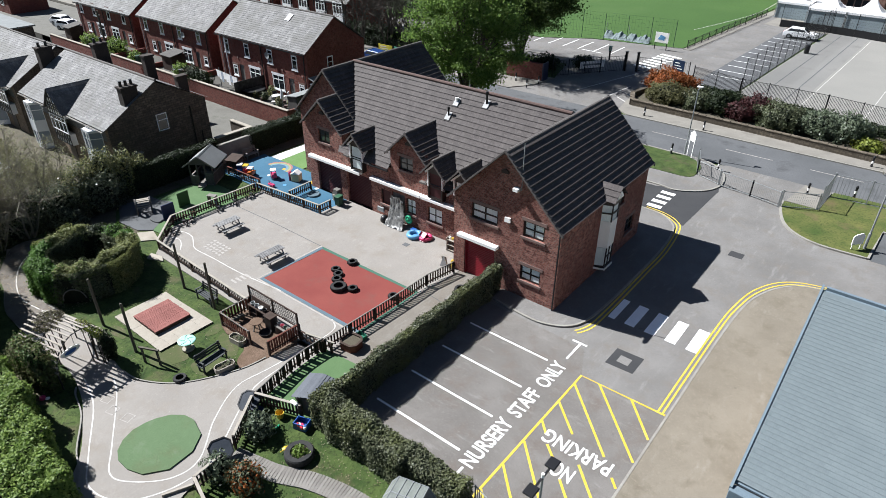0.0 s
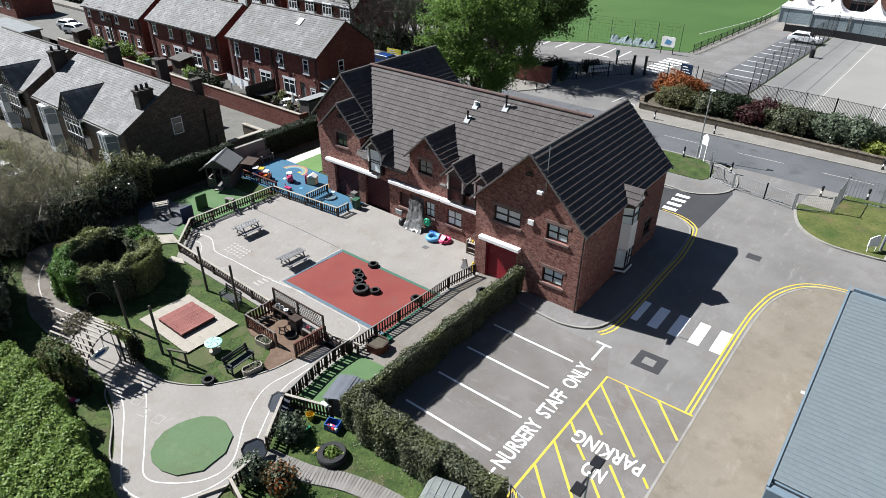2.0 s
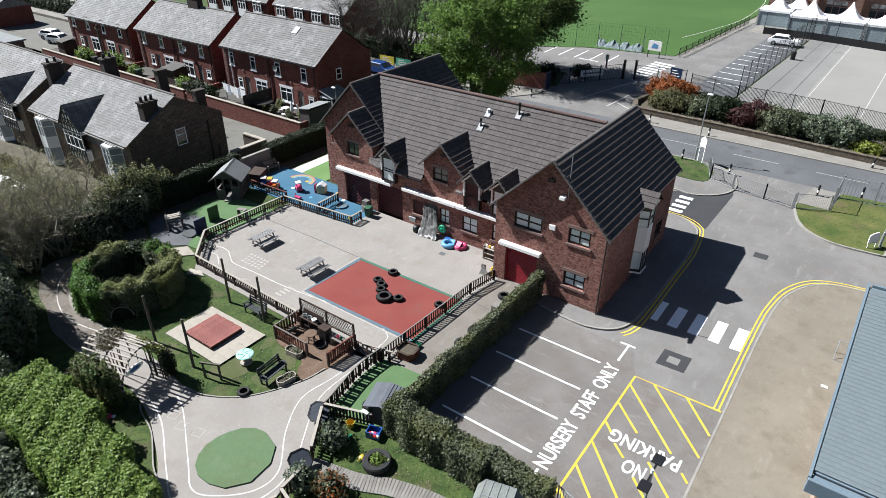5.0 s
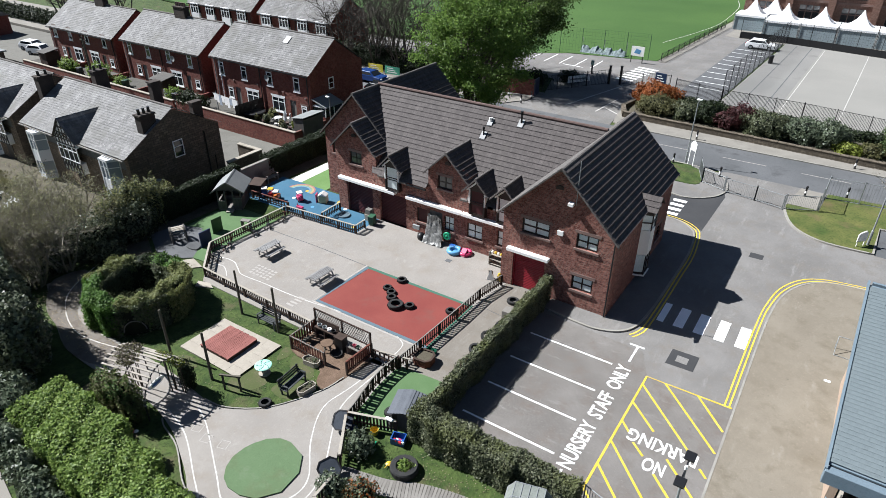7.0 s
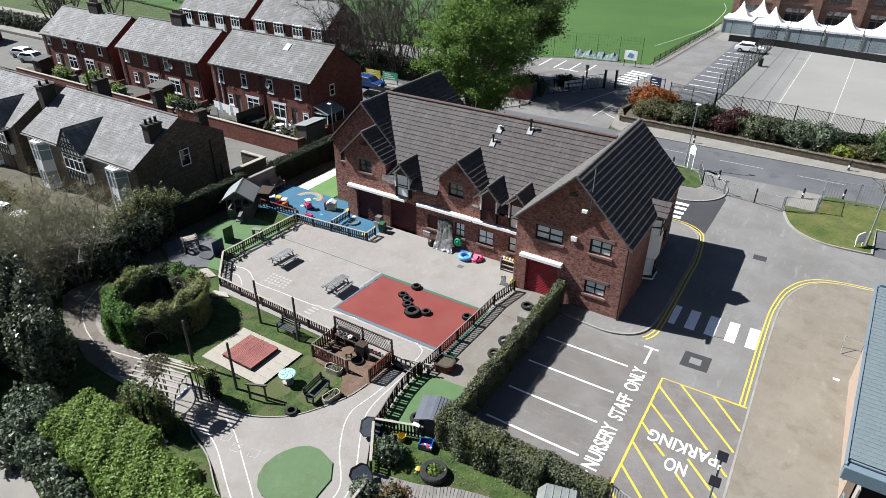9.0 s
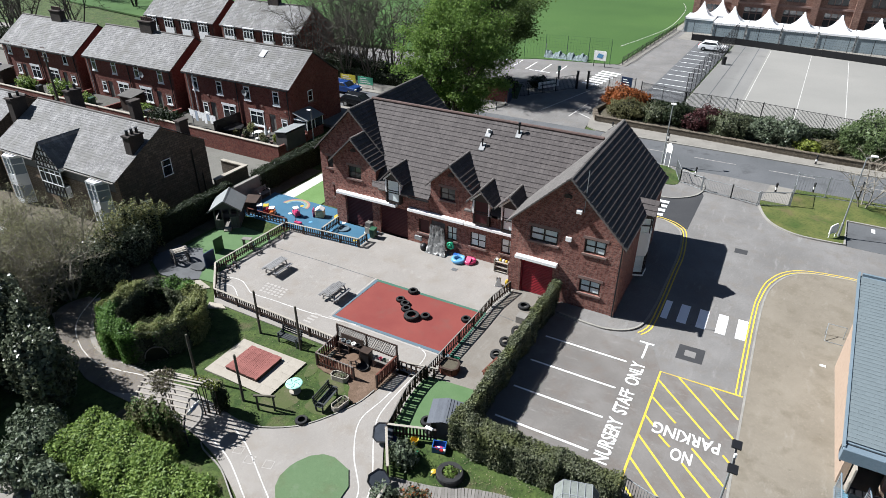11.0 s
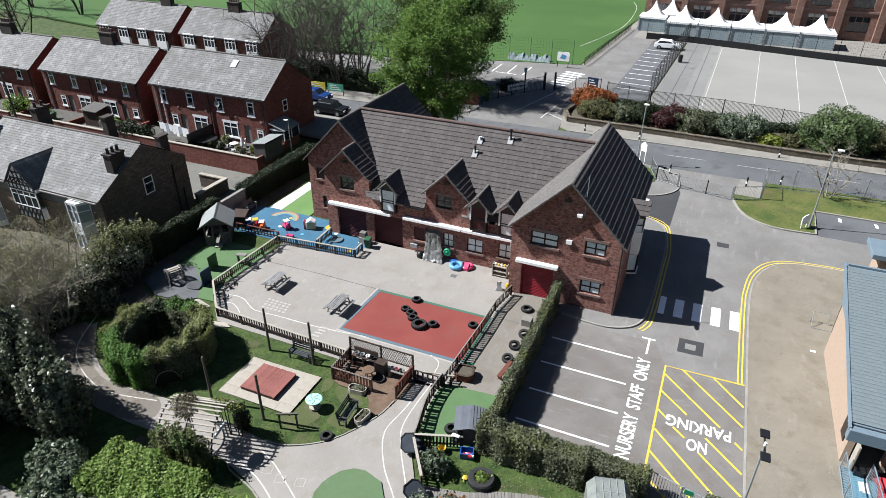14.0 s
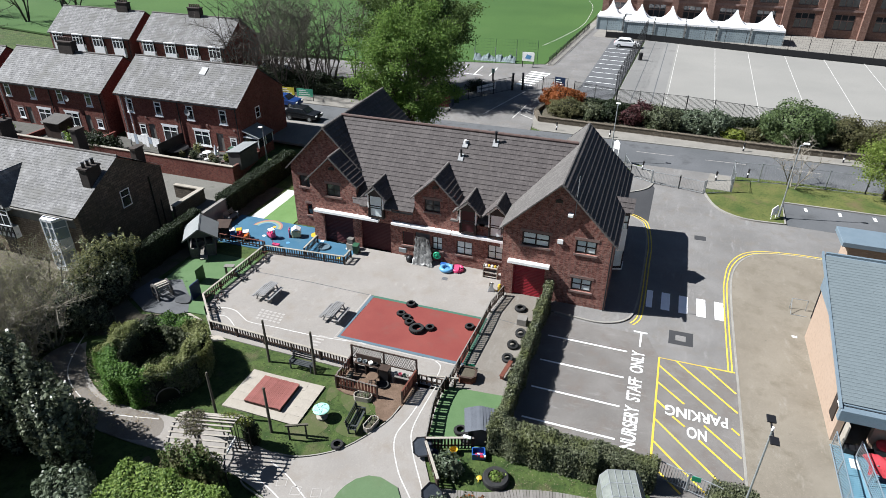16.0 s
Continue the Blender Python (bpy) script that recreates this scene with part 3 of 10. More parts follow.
solo("kerb", MB().strip(NOSE, 0.10, -0.1, 0.10), M_kerb, "pale concrete kerb edging the tan forecourt", "kerb", kind="structure")
# pavement round the nursery
PV = curve([(-3.0, -1.15), (-1.0, -1.35), (0.1, -1.3), (1.15, -0.8), (1.75, 0.1), (2.0, 1.8), (2.1, 5), (2.1, 10), (1.75, 12.9), (1.1, 14.0), (0.2, 14.6), (-1.1, 14.75), (-2.4, 14.82), (-4, 14.88), (-5, 14.9)], 5)
sheet("pavement_nursery", PV + [(-5, 0.2), (-3.3, 0.2), (-3.3, -1.15)], -0.2, 0.08, M_tarmac, "grey tarmac footway along the nursery walls", "pavement")
solo("kerb_nursery", MB().strip(PV, 0.12, -0.1, 0.095), M_kerb, "pale concrete kerb along the footway", "kerb", kind="structure")
sheet("parking_bays", [(-3.45, -12.7), (3.7, -12.75), (3.7, -14.5), (7.83, -14.5), (7.83, -3.55), (3.65, -3.57), (2.85, -1.75), (0.4, -1.62), (-3.45, -1.5)], -0.1, 0.003, M_bays, "brownish worn tarmac of the parking bays")
sheet("new_tarmac", [(-0.4, 15.0), (0.54, 14.7), (1.4, 14.2), (2.0, 14.0), (2.15, 20.9), (2.0, 21.4), (-1.9, 18.9), (-8, 18.7), (-8, 15.0)], -0.1, 0.006, M_tarmac_new, "black patch of newer tarmac")
# street
sheet("street", [(-220, 26.0), (-35, 26.1), (120, 26.6), (120, 33.2), (12, 32.7), (-11, 32.45), (-220, 32.0)], -0.3, -0.02, M_road, "grey asphalt street with worn patches", "road")
sheet("pavement_far", [(-10.6, 32.5), (12, 32.75), (120, 33.2), (120, 36.5), (16, 34.5), (-11.3, 35.5), (-12.6, 38), (-12.4, 36.2), (-11.9, 33.4)], -0.2, 0.07, M_pave, "buff paved footway beside the street", "pavement")
sheet("pavement_far_west", [(-220, 32.0), (-24.6, 32.4), (-22.8, 35.0), (-22.4, 38.7), (-24.0, 38.5), (-26, 36.2), (-220, 35.6)], -0.2, 0.07, M_pave, "buff paved footway beside the street", "pavement")
sheet("pavement_terrace", [(-220, 23.9), (-36, 24.0), (-30, 24.3), (-30, 26.0), (-220, 25.9)], -0.3, 0.05, M_pave, "buff paved footway behind the terraces", "pavement")
solo("kerb_street", MB().strip([(-10.6, 32.5), (12, 32.75), (120, 33.2)], 0.15, -0.1, 0.085), M_kerb, "pale kerb of the street", "kerb", kind="structure")
NS = curve([(-8, 18.9), (-2.35, 19.2), (-0.45, 19.05), (1.2, 20.2), (1.9, 21.75), (1.75, 23.4), (1.1, 24.75), (-0.4, 25.9), (-3, 26.1), (-8, 26.1)], 5)
sheet("pavement_gate", NS + [(-60, 25.0), (-60, 20.5), (-8, 18.8)], -0.2, 0.07, M_tarmac, "grey tarmac footway by the gates", "pavement")
solo("kerb_gate", MB().strip(NS, 0.14, -0.1, 0.085), M_kerb, "pale kerb round the footway by the gates", "kerb", kind="structure")
sheet("lawn_gate", curve([(-30, 25.8), (-4.5, 25.9), (-1.9, 25.8), (-0.5, 24.6), (-0.3, 23.4), (-0.5, 21.9), (-2.9, 21.7), (-8, 21.6), (-30, 21.5)], 3, True), -0.1, 0.10, M_grass, "green grass patch beside the gates", "lawn")
IS = curve([(6.4, 22.2), (6.44, 21.3), (7.1, 19.1), (8.1, 17.75), (9.8, 17.0), (12.6, 17.1)], 5)
sheet("lawn_island", IS + [(12.8, 21.5), (18.9, 21.5), (60, 21.6), (60, 26.4), (13.6, 26.3), (9.0, 26.0), (8.7, 22.3)], -0.1, 0.10, M_verge, "dry yellowish grass island by the drive", "lawn")
solo("kerb_island", MB().strip(IS + [(12.8, 21.5), (60, 21.6)], 0.15, -0.1, 0.115), M_kerb, "pale kerb round the grass island", "kerb", kind="structure")
sheet("bay_east", [(12.75, 17.0), (60, 16.4), (60, 21.5), (12.9, 21.4)], -0.1, 0.006, M_road, "dark tarmac parking bays", "road")
for x in (14.6, 17.2, 19.8, 22.4):
    solo("bay_tick", MB().box(x - 0.12, 20.3, 0.0, x + 0.12, 21.0, 0.014), M_white, "short white painted bay tick", "road marking", "bay ticks", kind="structure")
sheet("pavement_east", [(6.5, 22.4), (8.6, 22.4), (8.9, 25.9), (7.0, 26.2)], -0.15, 0.06, M_pave, "footway beside the east gates", "pavement")
# far side of the street
sheet("entrance_road", [(-24.5, 32.3), (-11.9, 32.4), (-12.4, 37), (-11.6, 41), (-8.8, 47.5), (-7.6, 84.5), (-5.6, 118), (-12.4, 118), (-15.9, 62), (-28, 59.2), (-34, 55.4), (-60, 52), (-60, 44.5), (-24.4, 45.4), (-22.4, 38.7)], -0.3, -0.015, M_tarmac, "grey tarmac entrance road and car park")
sheet("far_bays", [(-9.3, 47.0), (-4.5, 45.6), (-3.0, 83.8), (-8.2, 84)], -0.2, 0.0, M_road, "dark tarmac strip of parking bays", "road")
sheet("far_path", [(-15.9, 61.5), (-14.8, 61.5), (-10.9, 118), (-12.4, 118)], -0.2, 0.03, M_pave, "pale footpath beside the playing field", "pavement")
sheet("court", [(-4.3, 46.0), (14, 43.6), (90, 38), (90, 70), (19.5, 80.6), (-2.6, 84.8)], -0.3, 0.0, surf("court_tarmac", (0.2000, 0.1944, 0.1778), (0.2334, 0.2250, 0.2056), 0.08, 20, 0.93, 0.15, 0.004, speck=0.1, stain=(0.1975, 0.1914, 0.1759), stain_scale=0.12), "pale grey tarmac sports court")
sheet("court_margin", [(-4.2, 46.1), (1.7, 45.6), (2.75, 84.0), (-2.55, 84.7)], -0.2, 0.003, surf("court_margin_tarmac", (0.1667, 0.1636, 0.1543), (0.2037, 0.1975, 0.1852), 0.1, 20, 0.93, 0.15, 0.004, speck=0.12, stain=(0.142, 0.1389, 0.1296), stain_scale=0.2), "darker grey tarmac margin of the sports court")
sheet("shrub_bed", [(-11.5, 35.6), (16, 34.6), (110, 35.5), (110, 37), (14, 43.2), (-3.6, 45.0), (-9.3, 46.6), (-11.9, 41)], -0.3, 0.25, M_soil, "raised soil bed behind the stone wall", "flower bed")
sheet("playing_field", [(-16.1, 62), (-13, 118), (-8, 420), (-420, 420), (-420, 100), (-100, 52), (-34, 55.6), (-28, 59.4)], -0.3, 0.0, M_field, "bright green mown playing field", "field")
# nursery yard
YARD = [(-24.83, -8.24), (-22.52, -10.5), (-8.95, -10.6), (-7.15, -10.45), (-6.5, -0.21), (-6.45, 2.21), (-18.52, 2.5), (-18.61, -0.47), (-24.67, -0.67)]
sheet("playground", YARD, -0.3, 0.0, M_play, "pale grey tarmac playground", "playground")
sheet("red_court", [(-14.75, -3.5), (-7.0, -3.42), (-7.05, -8.0), (-15.0, -8.0)], -0.1, 0.010, M_red, "red rubber play surface", "play surface")
solo("court_border", MB().strip([(-14.9, -3.45), (-15.05, -8.05), (-7.05, -8.0)], 0.22, -0.05, 0.016), M_courtblue, "worn steel blue painted border of the red surface", "line marking", kind="structure")
solo("court_border_back", MB().strip([(-14.95, -3.45), (-7.0, -3.38), (-7.0, -7.9)], 0.22, -0.05, 0.015), M_green_line, "worn green painted border of the red surface", "line marking", kind="structure")
solo("court_edge_line", MB().strip([(-15.1, -3.3), (-15.26, -8.24), (-7.1, -8.2)], 0.1, -0.05, 0.006), M_faded, "faded pale line outside the painted border", "line marking", kind="structure")
sheet("side_path", [(-6.44, 0.27), (-3.39, 0.16), (-3.55, -9.76), (-7.11, -9.95)], -0.3, 0.002, M_sidepath, "buff paved path beside the hedge", "path")
sheet("green_mat", [(-7.36, -10.0), (-3.9, -9.7), (-3.71, -13.16), (-4.7, -13.75), (-6.87, -14.45), (-7.15, -13.1), (-7.33, -12.2), (-7.4, -11.1)], -0.2, 0.004, M_astro, "green artificial turf", "turf")
PATH_W = curve([(-8.94, -10.3), (-9.03, -11.9), (-9.47, -13.7), (-10.75, -15.9), (-12.42, -17.09), (-13.66, -17.27), (-17.04, -16.92), (-21.24, -16.99), (-24.4, -16.99), (-27.21, -15.57), (-29.2, -13.6)], 4)
PATH_E = curve([(-30.29, -16.21), (-24.25, -18.63), (-22.12, -18.99), (-19.55, -18.99), (-16.06, -18.87), (-13.71, -19.31), (-12.18, -19.95), (-10.34, -20.92), (-9.02, -22.18), (-7.61, -24.18), (-3.67, -24.49), (-4.46, -21.48), (-5.35, -18.89), (-5.63, -17.15), (-6.13, -16.22), (-6.83, -14.98), (-7.16, -13.66), (-7.15, -10.35)], 4)
sheet("garden_path", PATH_W + PATH_E, -0.3, 0.0, M_play, "pale grey tarmac garden path", "path")
OCT = [(-9.34, -17.37), (-8.85, -17.0), (-8.3, -16.9), (-7.33, -17.17), (-6.79, -17.92), (-6.71, -19.03), (-7.33, -19.85), (-8.04, -20.1), (-8.75, -20.1), (-9.24, -19.88), (-9.62, -19.45), (-9.82, -18.9), (-9.78, -18.3), (-9.65, -17.9)]
sheet("octagon_mat", OCT, -0.1, 0.06, worn_ground("faded_mat_turf", (0.0772, 0.1235, 0.0586), (0.0926, 0.142, 0.071), (0.0864, 0.1142, 0.0556), (0.1235, 0.1605, 0.0988), (0.0617, 0.1019, 0.0463), (0.6, 0.6, 1.0)), "raised many-sided mat of faded green turf", "turf")
sheet("mud_patch", curve([(-13.03, -10.3), (-9.05, -10.39), (-9.02, -11.7), (-9.47, -13.5), (-10.18, -13.28), (-10.78, -12.46), (-13.03, -12.21)], 3, True), -0.1, 0.008, M_bark, "brown bark chippings of the mud kitchen", "ground cover")
sheet("slab_pad", [(-18.2, -12.4), (-13.7, -12.3), (-13.9, -15.3), (-18.2, -15.4)], -0.2, 0.02, M_concrete, "pale concrete slab pad in the lawn", "paving")
sheet("outer_path", [(-23.0, -24.2), (-20.5, -24.3), (-18.4, -24.75), (-15.9, -25.3), (-11.5, -26.2), (-8.0, -27.0), (-8.0, -30), (-27, -30), (-27, -25)], -0.2, 0.0, M_pave, "pale worn footpath outside the garden", "path")
sheet("path_litter", curve([(-29.9, -13.9), (-28.2, -14.6), (-26.9, -16.0), (-25.0, -17.1), (-22.6, -17.2), (-20.6, -17.2), (-19.9, -18.2), (-21.0, -18.9), (-23.3, -18.9), (-25.3, -18.2), (-27.4, -17.7), (-29.2, -16.7), (-30.4, -15.6)], 4, True), -0.2, 0.004, M_litter_dapple, "tarmac strewn with dry leaves and twigs, darkened as dappled tree shade", "path")
sheet("worn_track", curve([(-19.5, -19.4), (-18.3, -20.2), (-16.6, -20.35), (-15.3, -20.2), (-14.4, -20.5), (-15.2, -20.95), (-17.4, -20.9), (-19.4, -20.4)], 4, True), -0.2, -0.046, M_bare, "bare trodden earth track beside the hedge", "ground cover")
sheet("stepping_slab", [(-22.42, -11.17), (-22.75, -10.68), (-21.9, -10.45), (-21.31, -10.7)], -0.1, 0.03, M_concrete, "pale paving slab beside the ring hedge", "paving")
solo("path_edging", MB().strip(curve([(-14.4, -19.2), (-13.9, -19.46), (-12.43, -19.88), (-10.66, -20.91), (-9.62, -21.3), (-8.3, -21.9)], 4), 0.06, -0.1, 0.05), M_kerb, "pale concrete edging of the garden path", "kerb", kind="structure")
solo("path_edging_lawn", MB().strip(curve([(-13.8, -17.25), (-12.5, -17.05), (-10.8, -15.9), (-9.5, -13.7), (-9.2, -12.3)], 4), 0.06, -0.1, 0.04), M_kerb, "pale concrete edging of the lawn", "kerb", kind="structure")
sheet("blue_surface", [(-29.99, -0.59), (-24.66, -0.57), (-18.61, -0.47), (-18.53, 2.4), (-22.45, 2.44), (-22.4, 3.8), (-30.2, 3.8)], -0.3, 0.0, M_blue, "blue rubber play surface", "play surface")
sheet("green_rect", [(-28.08, 3.8), (-25.3, 3.8), (-25.3, 9.0), (-28.1, 9.0)], -0.3, 0.0, surf("lime_turf", (0.09, 0.165, 0.05), (0.115, 0.20, 0.068), 0.8, 50, 0.95, 0.3, 0.006, speck=0.2), "green artificial turf strip", "turf")
sheet("white_path", [(-29.3, 3.8), (-28.08, 3.8), (-28.1, 9.4), (-29.15, 9.4)], -0.3, 0.002, surf("white_slabs", (0.40, 0.39, 0.37), (0.48, 0.47, 0.45), 0.9, 30, 0.9, 0.2, 0.004, speck=0.12), "pale concrete strip beside the turf", "path")
sheet("green_west", [(-29.5, -6.5), (-29.7, -3.75), (-28.6, -2.2), (-24.62, -2.14), (-24.9, -7.9), (-23.9, -8.9), (-25.4, -9.05), (-26.4, -7.6), (-28.3, -6.0), (-29.2, -6.4)], -0.2, 0.0, M_astro, "green artificial turf round the playhouse", "turf")
sheet("grey_west", [(-30.2, -6.5), (-29.2, -6.4), (-28.3, -6.0), (-26.4, -7.6), (-25.4, -9.05), (-26.2, -9.7), (-28.13, -9.91), (-30.51, -8.72)], -0.2, 0.006, M_road, "dark safety surfacing under the slide", "play surface")
sheet("concrete_strip", [(-25.9, -9.9), (-25.25, -9.1), (-23.95, -9.45), (-24.7, -10.3)], -0.1, 0.01, M_concrete, "pale concrete strip between turf and ring hedge", "paving")
sheet("yard_earth", [(-31.3, -13.4), (-28.6, -12.7), (-26.0, -10.8), (-26.1, -9.35), (-28.1, -10.2), (-30.6, -8.95), (-30.1, -6.5), (-29.6, 9.5), (-31.3, 9.5)], -0.3, -0.045, M_soil, "dark bare soil along the hedge", "ground cover")
sheet("house_garden", [(-95, -40), (-34.7, -40), (-34.7, -5.0), (-95, -5.0)], -2.3, -1.6, M_soil, "rough soil and moss of the house gardens", "garden")
for pts in ([(-14.1, -15.0), (-13.3, -14.2), (-12.6, -14.3), (-12.3, -15.0), (-12.9, -15.9), (-13.9, -15.9)], [(-13.6, -12.3), (-12.9, -12.1), (-12.7, -12.8), (-13.3, -13.2)], [(-11.6, -14.0), (-10.6, -13.7), (-10.2, -14.6), (-10.9, -15.2), (-11.7, -14.8)], [(-12.7, -12.4), (-11.0, -12.7), (-10.7, -13.3), (-11.8, -13.4)], [(-17.6, -15.7), (-16.5, -15.5), (-16.2, -16.1), (-17.3, -16.3)]):
    mark_pts = curve([(x + 0.12 * math.sin(7 * y), y + 0.12 * math.sin(5 * x)) for x, y in pts], 4, True)
    sheet("bare_patch", mark_pts, -0.2, -0.052, M_thin, "trodden bare earth in the lawn", "ground cover")
sheet("back_alley", [(-31.9, 3.9), (-36.8, 3.9), (-36.8, 4.8), (-88, 4.8), (-130, 9), (-130, 24), (-98, 24), (-88.6, 11.4), (-31.9, 11.4)], -2.5, -1.52, M_alley, "pale worn concrete back alley", "road")

sheet("back_lane", [(-130, 12.6), (-99, 11.6), (-89.4, 11.6), (-89.0, 24), (-130, 24.4)], -2.5, -0.36, M_alley, "worn pale lane behind the terraces", "road")

# ---- markings ----
def mark(name, mb, material, label, category="road marking", group=""):
    return solo(name, mb, material, label, category, group=group, kind="structure")


Z0, Z1 = 0.0, 0.008
for y in (-3.65, -6.04, -8.43, -10.84):
    mark("bay_line", MB().box(-2.95, y - 0.055, Z0, 1.82, y + 0.055, Z1), M_white, "white painted parking bay line", group="bay lines")
mark("bay_bracket", MB().box(2.44, -2.95, Z0, 2.55, -1.52, Z1).box(2.03, -1.52, Z0, 2.85, -1.40, Z1), M_white, "white painted bracket beside the words")
mark("bay_bracket_south", MB().box(2.40, -12.38, Z0, 2.51, -11.45, Z1).box(2.0, -12.5, Z0, 2.85, -12.38, Z1), M_white, "white painted bracket beside the words")
for i in range(5):
    x = 2.38 + i * 1.115
    mark("zebra_stripe", MB().box(max(x, 2.55), 1.5, Z0, x + 0.56, 3.57, Z1), M_zebra, "white painted zebra crossing stripe", group="zebra crossing")
for i in range(4):
    y = 15.4 + i * 0.86
    mark("zebra_stripe", MB().prism([(-1.2, y), (-0.17, y), (-0.18, y + 0.45), (-1.22, y + 0.45)], Z0, 0.012), M_white, "white painted zebra crossing stripe", group="second zebra crossing")
yl = lambda pts, z1=Z1, w=0.085: MB().strip(pts, w, Z0, z1)
YR = curve([(7.45, -3.5), (7.45, 1.0), (7.5, 5.0), (7.62, 6.8), (8.0, 9.0), (8.9, 10.8), (10.2, 11.75), (12.4, 12.17), (14.5, 12.24), (17, 12.26), (21, 12.28), (60, 12.4)], 5)
YR2 = curve([(7.66, -3.5), (7.66, 1.0), (7.7, 5.0), (7.82, 6.7), (8.2, 8.8), (9.05, 10.55), (10.3, 11.5), (12.4, 11.95), (14.5, 12.02), (17, 12.04), (21, 12.06), (60, 12.15)], 5)
YL1 = curve([(1.73, -0.71), (1.97, -0.3), (2.17, 0.6), (2.24, 3.4), (2.25, 7), (2.25, 10), (1.86, 13.2), (1.29, 14.2), (0.26, 14.8), (-1.05, 14.95)], 5)
YL2 = curve([(1.93, -0.83), (2.19, -0.38), (2.39, 0.5), (2.46, 3.4), (2.47, 7), (2.47, 10), (2.06, 13.3), (1.45, 14.4), (0.35, 15.02), (-1.05, 15.17)], 5)
for pts in (YR, YR2, YL1, YL2):
    mark("double_yellow_line", yl(pts), M_yellow, "yellow painted no waiting line along the kerb", group="double yellow lines")
mark("hatch_outline", MB().strip([(3.6, -13.4), (3.65, -3.57), (7.8, -3.53)], 0.11, Z0, 0.010), M_yellow, "yellow painted outline of the no parking box")
HATCH = [((6.2, -3.55), (7.78, -5.35)), ((4.6, -3.57), (7.78, -6.88)), ((3.67, -4.28), (6.72, -7.36)), ((3.67, -5.76), (5.1, -7.1)), ((7.42, -8.12), (7.78, -8.5)),
         ((4.52, -8.25), (5.15, -8.8)), ((3.67, -7.25), (4.2, -7.8)), ((6.08, -8.38), (7.78, -10.05)), ((3.67, -8.72), (6.9, -12.1)), ((5.83, -9.5), (7.78, -11.4)), ((3.65, -10.3), (6.2, -12.9)), ((3.65, -11.85), (5.0, -13.2))]
for a, b in HATCH:
    mark("hatch_line", MB().strip([a, b], 0.11, Z0, Z1), M_yellow, "yellow painted hatching of the no parking box", group="no parking hatching")


def lettering(name, text, loc, rz, size, sx, material, label, spacing=1.0):
    cu = bpy.data.curves.new(name, "FONT")
    cu.body, cu.size, cu.align_x, cu.align_y, cu.space_character = text, size, "CENTER", "CENTER", spacing
    cu.offset = 0.018 * size
    ob = new(name, cu)
    dg = bpy.context.evaluated_depsgraph_get()
    me = bpy.data.meshes.new_from_object(ob.evaluated_get(dg))
    bpy.data.objects.remove(ob)
    me.materials.clear()
    me.materials.append(material)
    xs = [v.co.x for v in me.vertices]
    k = sx / (max(xs) - min(xs))
    mid = (max(xs) + min(xs)) / 2
    for v in me.vertices:
        v.co.x = (v.co.x - mid) * k
    ob = new(name, me)
    ob.matrix_basis = pose(*loc, 0, 0, rz)
    return tagged(ob, label, "road marking", kind="structure")


lettering("bay_words", "NURSERY  STAFF  ONLY", (2.5, -7.35, 0.008), 90, 1.0, 7.9, M_white, "white painted words NURSERY STAFF ONLY on the tarmac")
lettering("no_word", "NO", (5.72, -9.08, 0.012), 180, 1.05, 0.95, M_white, "white painted word NO on the tarmac")
lettering("parking_word", "PARKING", (5.7, -7.79, 0.012), 180, 1.05, 3.1, M_white, "white painted word PARKING on the tarmac")
mark("manhole_patch", MB().prism([(4.12, -0.6), (5.53, -0.55), (5.52, -1.92), (4.1, -1.98)], Z0, 0.006), M_tarmac_new, "dark tarmac patch round a manhole cover", "tarmac patch")
mark("manhole_cover", MB().box(4.5, -1.55, 0.0, 5.1, -1.0, 0.012), M_tarmac, "grey square manhole cover", "manhole cover")
mark("road_grate", MB().box(5.6, 12.1, 0, 6.45, 12.8, 0.008), M_tarmac_new, "dark iron road grate", "grate")
for i in range(6):
    x = -13.5 + i * 6.7
    mark("centre_dash", MB().strip([(x, 29.75), (x + 3.8, 29.8)], 0.085, -0.02, -0.012), M_faded, "faded white centre dash of the street", group="centre dashes")
for i in range(10):
    y = 52.0 + i * 2.7
    mark("far_bay_line", MB().strip([(-8.9 + 0.07 * i, y), (-4.9 + 0.1 * i, y - 0.3)], 0.12, 0, Z1), M_white, "white far parking bay line", group="far bay lines")
for i, x in enumerate((2.1, 7.9, 12.95, 18.4, 24.0, 29.5)):
    mark("court_line", MB().strip([(x, 47.5 - 0.15 * x), (x + 0.9, 83 - 0.12 * x)], 0.075, 0, Z1), M_worn, "white painted court line", group="court lines")
mark("court_drain", MB().strip([(-2.2, 46), (-0.9, 84)], 0.12, 0, Z1), M_road, "dark drain line across the court")
mark("court_drain", MB().strip([(0.3, 45.5), (1.2, 84)], 0.12, 0, Z1), M_road, "dark drain line across the court")
for i in range(7):
    mark("zebra_stripe", MB().strip([(-17.75 + i * 0.1, 50.2 + i * 1.17), (-15.5 + i * 0.2, 49.95 + i * 1.12)], 0.55, -0.016, -0.006), M_white, "white zebra crossing stripe beyond the gates", group="far zebra crossing")
for i in range(8):
    x = -22.3 - 2.3 * i
    mark("far_lot_line", MB().strip([(x - 0.05, 52.9), (x - 0.1, 57.6)], 0.13, -0.016, -0.004), M_white, "white parking line in the far car park", group="far car park lines")
mark("far_lot_line", MB().strip([(-26.4, 52.95), (-23.3, 52.7)], 0.13, -0.016, -0.004), M_white, "white parking line in the far car park", group="far car park lines")
